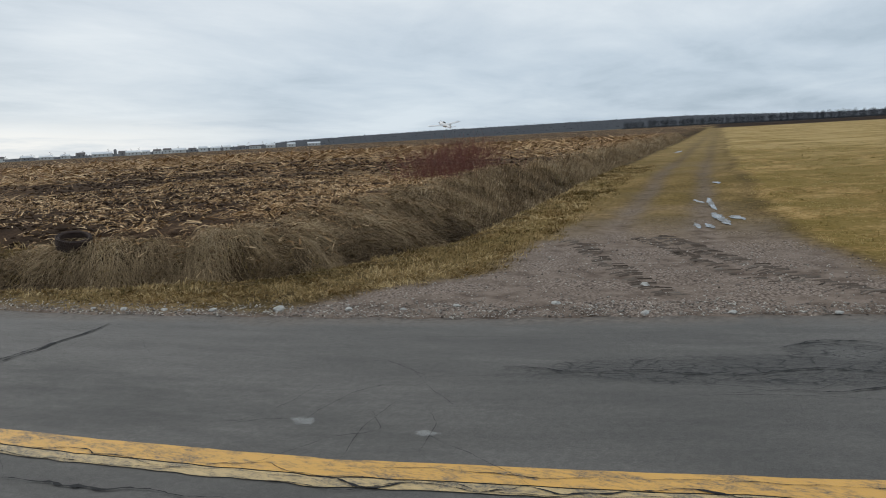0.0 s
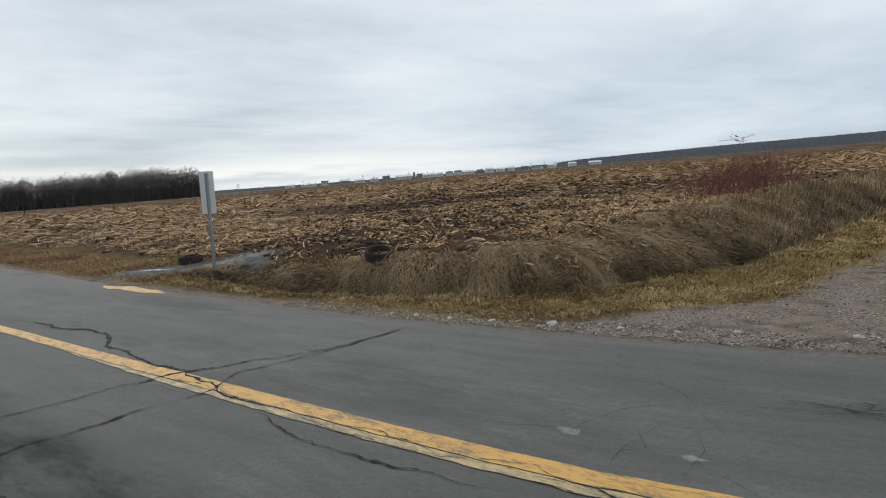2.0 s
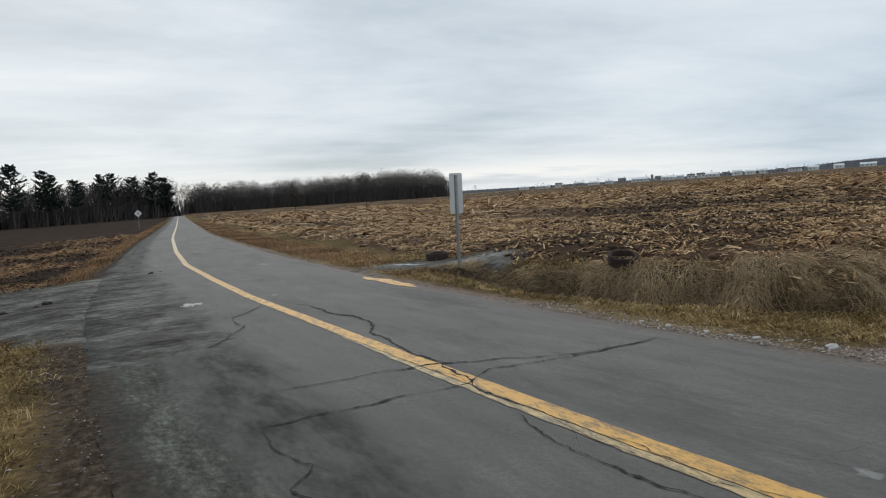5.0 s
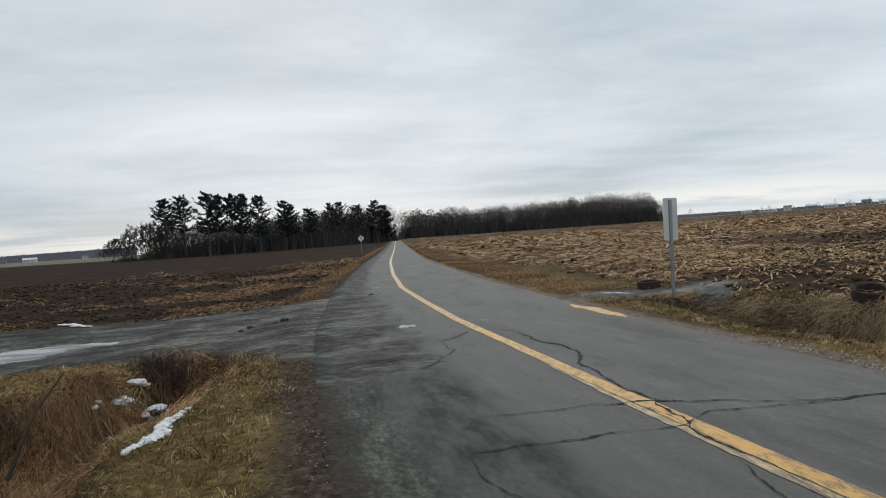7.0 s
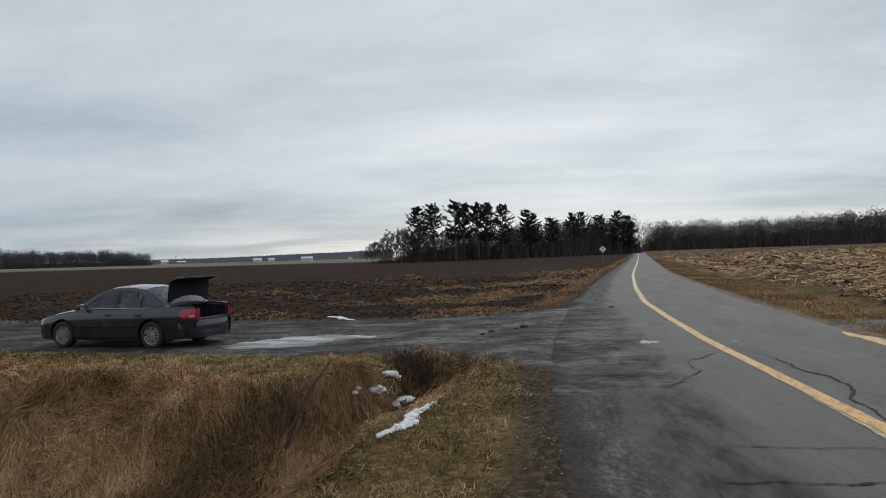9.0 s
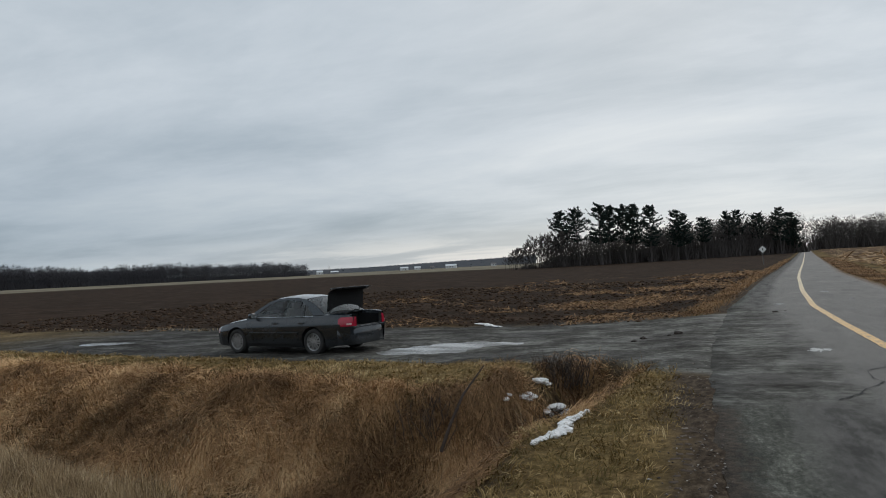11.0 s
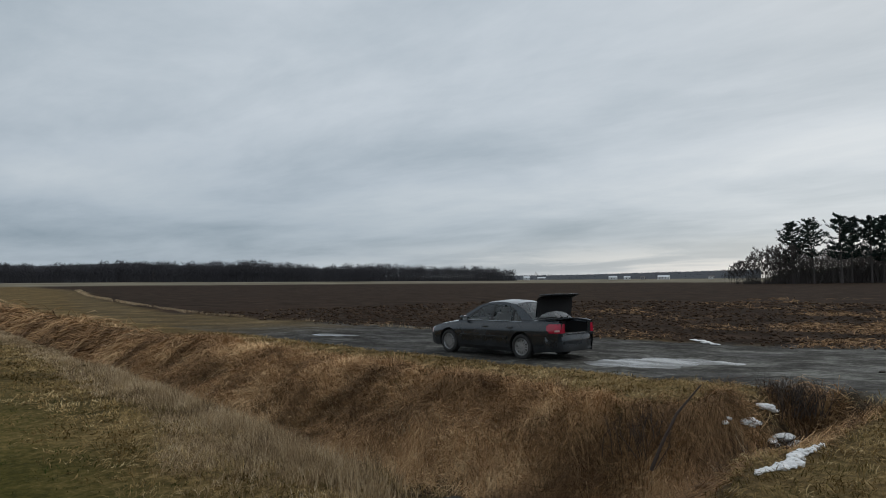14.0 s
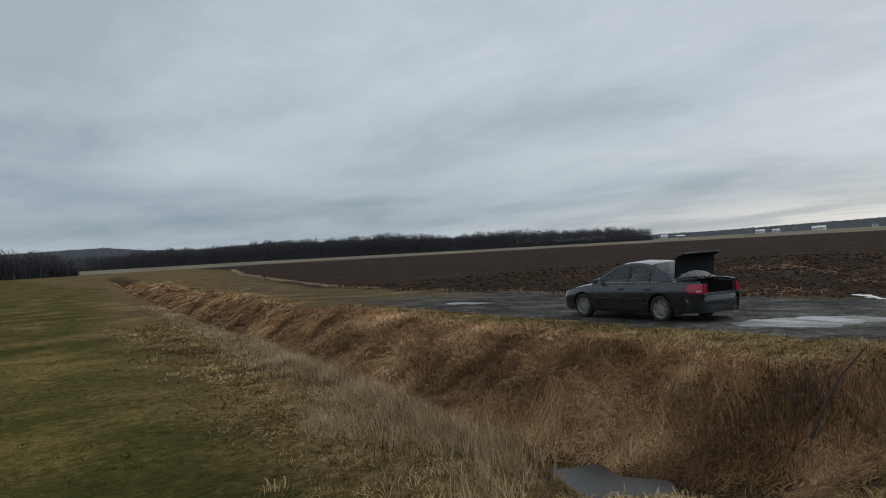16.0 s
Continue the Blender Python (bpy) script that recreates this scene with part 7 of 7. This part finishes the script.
lid_m = Matrix.Translation((-1.74, 0, 1.06)) @ Matrix.Rotation(radians(84), 4, "Y")
lid_foot = lambda s, u: s + max(0.0, 1 - s / 0.45) * 0.15 * (1 - u * u)
lid = part("boot_lid", loft([[tuple(lid_m @ Vector((-lid_foot(s, 2 * k / 10 - 1), 0.72 * (1 - 2 * k / 10) * (1 - 0.06 * s), 0.02 + 0.03 * (1 - (2 * k / 10 - 1) ** 2) + (-(max(0, s - 0.50)) * 2.6)))) for k in range(11)]
                             for s in (0, 0.15, 0.3, 0.45, 0.52, 0.56, 0.60, 0.62)], True), PAINT, CAR, "raised boot lid, dark lining towards the rear", soft=True)
part("lid_lining", loft([[tuple(lid_m @ Vector((-lid_foot(s, 2 * k / 6 - 1), 0.70 * (1 - 2 * k / 6), 0.0 + (-(max(0, s - 0.50)) * 2.5)))) for k in range(7)] for s in (0.0, 0.2, 0.45, 0.50, 0.54, 0.58)]), CARPET, lid, "black lid lining")
part("lid_edge", loft([[tuple(lid_m @ Vector((-0.52 - 0.012 * k, 0.70 * (1 - 2 * j / 8), -0.02 - 0.30 * k / 3))) for j in range(9)] for k in range(4)]), PAINT, lid, "upper edge of the lid")
bm = bmesh.new()
top_m = lid_m @ Matrix.Translation((-0.585, 0, -0.11)) @ Matrix.Rotation(radians(-90 + 12), 4, "Y")
add_box(bm, 0, 0, 0, 0.20, 1.34, 0.035, 0.012, top_m)
part("lid_lip", bm, PAINT, lid, "body-coloured lip along the top of the lid")
for sign in (1, -1):
    bm = bmesh.new()
    add_tube(bm, [(-1.66, sign * 0.60, 0.98), (-1.72, sign * 0.60, 1.08), (-1.80, sign * 0.60, 1.12), (-1.79, sign * 0.60, 1.25)], 0.012, 6)
    part("hinge", bm, BLACK, CAR)

# glasshouse
OUT = [(0.98, 0.925), (0.80, 1.05), (0.55, 1.21), (0.30, 1.345), (0.05, 1.415), (-0.30, 1.445), (-0.65, 1.435), (-0.98, 1.385), (-1.28, 1.27), (-1.54, 1.13), (-1.74, 1.0)]
INN = [(0.74, 0.945), (0.63, 1.03), (0.42, 1.175), (0.21, 1.30), (0.0, 1.355), (-0.32, 1.375), (-0.64, 1.365), (-0.86, 1.325), (-1.06, 1.225), (-1.22, 1.10), (-1.35, 0.985)]


def tumble(z, sign):
    f = (z - 0.92) / 0.53
    return sign * (0.852 - 0.235 * f - 0.045 * f * f)


for sign in (1, -1):
    part("window_surround", loft([[(x, tumble(z, sign), z) for x, z in (o, i)] for o, i in zip(OUT, INN)], sign > 0), PAINT, CAR, soft=True)
    base = [(x, at_x(x, ZS) - 0.005) for x in np.linspace(0.98, -1.74, 20)]
    part("belt_panel", loft([[(x, sign * side_y(x, z), z) for x, z in [b]] + [(x, tumble(0.955 + 0.012 * (0.98 - x) / 2.7, sign), 0.955 + 0.012 * (0.98 - x) / 2.7)] for x, b in ((b[0], b) for b in base)], sign < 0), PAINT, CAR, soft=True)

    def side_window(pts, name):
        bm = bmesh.new()
        v = [bm.verts.new((x, tumble(z, sign) - sign * 0.008, z)) for x, z in pts]
        bm.faces.new(v if sign < 0 else v[::-1])
        part(name, bm, GLASS, CAR)

    side_window([(0.72, 0.955), (0.63, 1.03), (0.42, 1.175), (0.21, 1.30), (0.0, 1.355), (-0.22, 1.37), (-0.26, 0.962)], "front_side_window")
    side_window([(-0.34, 0.965), (-0.30, 1.372), (-0.64, 1.365), (-0.86, 1.325), (-0.98, 1.27), (-1.02, 0.972)], "rear_side_window")
    side_window([(-1.06, 0.975), (-1.02, 1.24), (-1.06, 1.225), (-1.22, 1.10), (-1.33, 0.985)], "quarter_window")
    for xa, xb, wd in ((-0.28, -0.265, 0.075), (-1.04, -1.0, 0.03)):
        za, zb_ = 0.955, 1.372 if xa > -0.5 else 1.25
        bm = bmesh.new()
        v = [bm.verts.new((x, tumble(z, sign) + sign * 0.003, z)) for x, z in ((xa + wd / 2, za), (xa - wd / 2, za), (xb - wd / 2, zb_), (xb + wd / 2, zb_))]
        bm.faces.new(v if sign < 0 else v[::-1])
        part("window_pillar", bm, BLACK, CAR)
    bm = bmesh.new()
    add_tube(bm, [(x, sign * 0.855, 0.948 + 0.012 * (0.8 - x) / 2.2) for x in np.linspace(0.80, -1.38, 12)], 0.010, 6)
    part("chrome_strip", bm, CHROME, CAR, "bright chrome strip under the windows")

roof_rows = []
for i in (3, 4, 5, 6, 7):
    x, z = OUT[i]
    roof_rows.append(crown_row(x, z, 0.05, tumble(z, 1), 13))
part("roof", loft(roof_rows), PAINT, CAR, soft=True)
part("windscreen", loft([crown_row(x, z, 0.02, tumble(z, 1), 11, dx=0.10) for x, z in OUT[:4]], True), GLASS, CAR, soft=True)
part("rear_window", loft([crown_row(x, z, 0.045, tumble(z, 1) - 0.02, 11, dx=-0.04) for x, z in OUT[7:]], True), GLASS, CAR, soft=True)

# inside: seats, dashboard, wheel
for sx, sy in ((0.0, 0.36), (0.0, -0.36)):
    bm = bmesh.new()
    add_box(bm, sx + 0.05, sy, 0.55, 0.5, 0.5, 0.16, 0.05)
    add_box(bm, 0, 0, 0, 0.14, 0.48, 0.62, 0.05, Matrix.Translation((sx - 0.25, sy, 0.85)) @ Matrix.Rotation(radians(-14), 4, "Y"))
    add_box(bm, sx - 0.36, sy, 1.22, 0.09, 0.26, 0.17, 0.04)
    part("front_seat", bm, SEAT, CAR)
bm = bmesh.new()
add_box(bm, -0.85, 0, 0.55, 0.5, 1.25, 0.16, 0.05)
add_box(bm, 0, 0, 0, 0.14, 1.25, 0.55, 0.05, Matrix.Translation((-1.18, 0, 0.84)) @ Matrix.Rotation(radians(-20), 4, "Y"))
for sy in (0.4, -0.4):
    add_box(bm, -1.30, sy, 1.12, 0.09, 0.26, 0.12, 0.04)
part("rear_seat", bm, SEAT, CAR)
bm = bmesh.new()
add_box(bm, -1.48, 0, 0.985, 0.44, 1.30, 0.02)
part("parcel_shelf", bm, SEAT, CAR)
bm = bmesh.new()
add_box(bm, 0.68, 0, 0.86, 0.36, 1.45, 0.22, 0.06)
part("dashboard", bm, BLACK, CAR)
bm = bmesh.new()
ring = [(0.42 + 0.07 * math.sin(a), 0.36 + 0.18 * math.cos(a), 0.93 + 0.17 * math.sin(a)) for a in np.linspace(0, 2 * math.pi, 22)]
add_tube(bm, ring, 0.014, 6, False)
part("steering_wheel", bm, BLACK, CAR)
bm = bmesh.new()
add_box(bm, -0.3, 0, 0.36, 2.4, 1.5, 0.04)
part("cabin_floor", bm, CARPET, CAR)

# doors, handles, trim, mirrors, lamps
for sign in (1, -1):
    def on_side(x, z, out=0.003):
        return (x, sign * (side_y(x, z) + out), z)

    def seam(pts, wd=0.007):
        bm = bmesh.new()
        add_tube(bm, [on_side(x, z, 0.000) for x, z in pts], wd * 0.7, 4)
        part("door_gap", bm, BLACK, CAR)

    seam([(0.93, 0.88), (0.93, 0.55), (0.90, 0.30)])
    seam([(-0.28, 0.925), (-0.28, 0.60), (-0.26, 0.30)])
    seam([(-1.34, 0.95), (-1.20, 0.85), (-1.02, 0.74), (-0.92, 0.60), (-0.90, 0.30)])
    seam([(0.90, 0.30), (0.3, 0.285), (-0.26, 0.285), (-0.90, 0.30)])
    seam([(2.12, 0.69), (1.7, 0.792), (1.2, 0.862), (0.95, 0.892)], 0.006)
    for x in (-0.10, -1.02 + 0.02):
        bm = bmesh.new()
        p = on_side(x, 0.80, 0.012)
        add_box(bm, *p, 0.19, 0.03, 0.035, 0.012)
        h = part("door_handle", bm, PAINT, CAR)
        bm = bmesh.new()
        add_box(bm, p[0], p[1] - sign * 0.012, p[2] - 0.005, 0.12, 0.012, 0.05)
        part("handle_recess", bm, BLACK, h)
    strip = [[on_side(x, 0.535 - 0.035, -0.004), on_side(x, 0.535 - 0.025, 0.024), on_side(x, 0.535 + 0.025, 0.024), on_side(x, 0.535 + 0.035, -0.004)] for x in np.linspace(0.90, -0.88, 14)]
    part("side_moulding", loft(strip, sign < 0), PAINT, CAR)
    sill = [[on_side(x, 0.20, 0.004), on_side(x, 0.28, 0.012)] for x in np.linspace(0.92, -0.90, 8)]
    part("sill", loft(sill, sign < 0), BLACK, CAR)
    bm = bmesh.new()
    add_box(bm, 0.66, sign * 0.95, 1.005, 0.11, 0.20, 0.13, 0.045)
    mir = part("door_mirror", bm, PAINT, CAR, soft=True)
    bm = bmesh.new()
    add_box(bm, 0.602, sign * 0.955, 1.005, 0.006, 0.16, 0.10)
    part("mirror_glass", bm, CHROME, mir)
    # rear lamps wrap round the corners
    lamp = [[on_side(x, z, 0.006) for x in np.linspace(-2.17, -2.465, 8)] + [(-2.485, sign * 0.59, z), (-2.48, sign * 0.52, z)] for z in np.linspace(0.70, 0.925, 7)]
    for j, row in enumerate(lamp):
        row[0] = (row[0][0] + (-0.12 if j == 0 else -0.05 if j == 6 else -0.05 if j == 1 else 0.0 if j == 5 else 0.035), row[0][1], row[0][2])
    lob = part("rear_lamp", loft(lamp, sign > 0), RED_LAMP, CAR, "large red rear lamp", soft=True)
    clear = [[on_side(x, z, 0.011) for x in np.linspace(-2.37, -2.455, 5)] for z in np.linspace(0.735, 0.775, 3)]
    part("reversing_lamp", loft(clear, sign > 0), CLEAR_LAMP, lob, "clear reversing light band", soft=True)
    head = [[(2.352, sign * 0.40, z), (2.345, sign * 0.56, z)] + [on_side(x, z, 0.006) for x in (2.32, 2.26, 2.18, 2.08)] for z in np.linspace(0.55, 0.665, 5)]
    for row in head:
        for k in range(2, 6):
            x, z = row[k][0], min(row[k][2], at_x(row[k][0], ZS) - 0.01)
            row[k] = on_side(x, z, 0.006)
    part("headlamp", loft(head, sign < 0), CLEAR_LAMP, CAR, "clear headlamp", soft=True)
    # wheel wells
    for axle in AXLES:
        bm = bmesh.new()
        rows_ = []
        for a in np.linspace(radians(-25), radians(205), 26):
            x, z = axle + ARCH_R * math.cos(a), max(0.17, WHEEL_R + ARCH_R * math.sin(a))
            y0 = side_y(x, max(z, at_x(x, ZB) + 0.01))
            rows_.append([(x, sign * y0, z), (x, sign * (y0 - 0.03), z), (x, sign * 0.50, z)])
        bm.free()
        part("wheel_well", loft(rows_, sign < 0), BLACK, CAR)
        bm = bmesh.new()
        v = [bm.verts.new((axle + ARCH_R * math.cos(a), sign * 0.51, max(0.17, WHEEL_R + ARCH_R * math.sin(a)))) for a in np.linspace(radians(-25), radians(205), 26)]
        bm.faces.new(v)
        part("wheel_well_back", bm, BLACK, CAR)

bm = bmesh.new()
add_tube(bm, [(-2.2, -0.52, 0.27), (-2.50, -0.52, 0.265)], 0.03, 10, False)
part("exhaust_pipe", bm, CHROME, CAR)
bm = bmesh.new()
add_box(bm, 2.385, 0, 0.57, 0.03, 0.62, 0.09, 0.012)
part("grille", bm, BLACK, CAR)


def car_wheel(axle, sign):
    wheel = new("wheel")
    wheel.parent = CAR
    wheel.matrix_basis = pose(axle, sign * 0.775, WHEEL_R, 0, 20 * axle, 0 if sign > 0 else 180)
    bm = bmesh.new()
    add_lathe(bm, tyre_profile(WHEEL_R, 0.215, 0.215), 40, closed=True)
    bmesh.ops.recalc_face_normals(bm, faces=bm.faces)
    part("tyre", bm, RUBBER, wheel, soft=True)
    bm = bmesh.new()
    add_lathe(bm, [(0.222, 0.088), (0.214, 0.098), (0.200, 0.090), (0.192, 0.060), (0.190, -0.08)], 36)
    add_lathe(bm, [(0.001, 0.088), (0.030, 0.088), (0.038, 0.078), (0.062, 0.070), (0.066, 0.045)], 20)
    for k in range(7):
        turn = Matrix.Rotation(2 * math.pi * k / 7, 4, "Y")
        for off in (-0.021, 0.021):
            add_box(bm, 0.125, 0.070, off * 1.0, 0.155, 0.024, 0.034, 0.006, turn @ Matrix.Rotation(-off * 2.4, 4, "Y"))
    bmesh.ops.recalc_face_normals(bm, faces=bm.faces)
    part("rim", bm, ALLOY, wheel, "silver spoked alloy rim")
    bm = bmesh.new()
    add_lathe(bm, [(0.001, 0.03), (0.14, 0.03), (0.15, 0.02), (0.15, 0.0), (0.001, 0.0)], 24)
    part("brake_disc", bm, BLACK, wheel)


for axle in AXLES:
    for sign in (1, -1):
        car_wheel(axle, sign)

# ---------------------------------------------------------------- small white aeroplane low over the field
WHITE_PAINT = plain("white_aircraft_paint", (0.80, 0.80, 0.80), 0.4, vary=0.04)
px_, py_ = at_bearing(26.9, 60)
PLANE = thing("aeroplane", pose(px_, py_, 3.0, 15, -6, 26.9 + 24), "small white low-wing aeroplane flying low over the field", "aeroplane")
bm = bmesh.new()
add_lathe(bm, [(0.001, 0.98), (0.09, 0.95), (0.17, 0.8), (0.21, 0.45), (0.20, 0.1), (0.15, -0.4), (0.09, -0.9), (0.05, -1.12), (0.001, -1.14)], 16)
part("fuselage", bm, WHITE_PAINT, PLANE, soft=True)


def wing(bm, span, root, tip, x0, z0, up, thick=0.1):
    prof = [(0.5, 0.0), (0.30, 0.5), (0.0, 0.55), (-0.5, 0.04), (-0.5, -0.04), (0.0, -0.4), (0.35, -0.35)]
    rows_ = []
    for f in (-1, -0.6, -0.15, 0.15, 0.6, 1):
        c = root + (tip - root) * abs(f)
        rows_.append([bm.verts.new((f * span / 2, x0 + a * c - 0.04 * abs(f), z0 + up * abs(f) + b * c * thick)) for a, b in prof])
    for a, b in zip(rows_, rows_[1:]):
        for k in range(7):
            bm.faces.new((a[k], a[(k + 1) % 7], b[(k + 1) % 7], b[k]))
    bm.faces.new(rows_[0]); bm.faces.new(rows_[-1][::-1])
    bmesh.ops.recalc_face_normals(bm, faces=bm.faces)


for name, args in (("wing", (2.9, 0.66, 0.48, 0.22, -0.06, 0.13)), ("tailplane", (0.95, 0.26, 0.18, -0.98, 0.04, 0.0))):
    bm = bmesh.new()
    wing(bm, *args)
    part(name, bm, WHITE_PAINT, PLANE, soft=True)
bm = bmesh.new()
pts = [(-0.70, 0.05), (-0.98, 0.36), (-1.16, 0.38), (-1.13, 0.0)]
a = [bm.verts.new((0.015, x, z)) for x, z in pts]
b = [bm.verts.new((-0.015, x, z)) for x, z in pts]
bm.faces.new(a); bm.faces.new(b[::-1])
for k in range(4):
    bm.faces.new((a[k], b[k], b[(k + 1) % 4], a[(k + 1) % 4]))
part("fin", bm, WHITE_PAINT, PLANE)
bm = bmesh.new()
r = bmesh.ops.create_uvsphere(bm, u_segments=16, v_segments=10, radius=1)
bmesh.ops.transform(bm, matrix=Matrix.Translation((0, 0.2, 0.12)) @ Matrix.Diagonal((0.11, 0.34, 0.13, 1)), verts=bm.verts)
part("canopy", bm, DARK_GLASS, PLANE, soft=True)
for k in (0, 90):
    bm = bmesh.new()
    add_box(bm, 0, 0.98, 0, 0.44, 0.012, 0.03, 0.005, Matrix.Rotation(radians(k + 20), 4, "Y"))
    part("propeller_blade", bm, BLACK, PLANE)
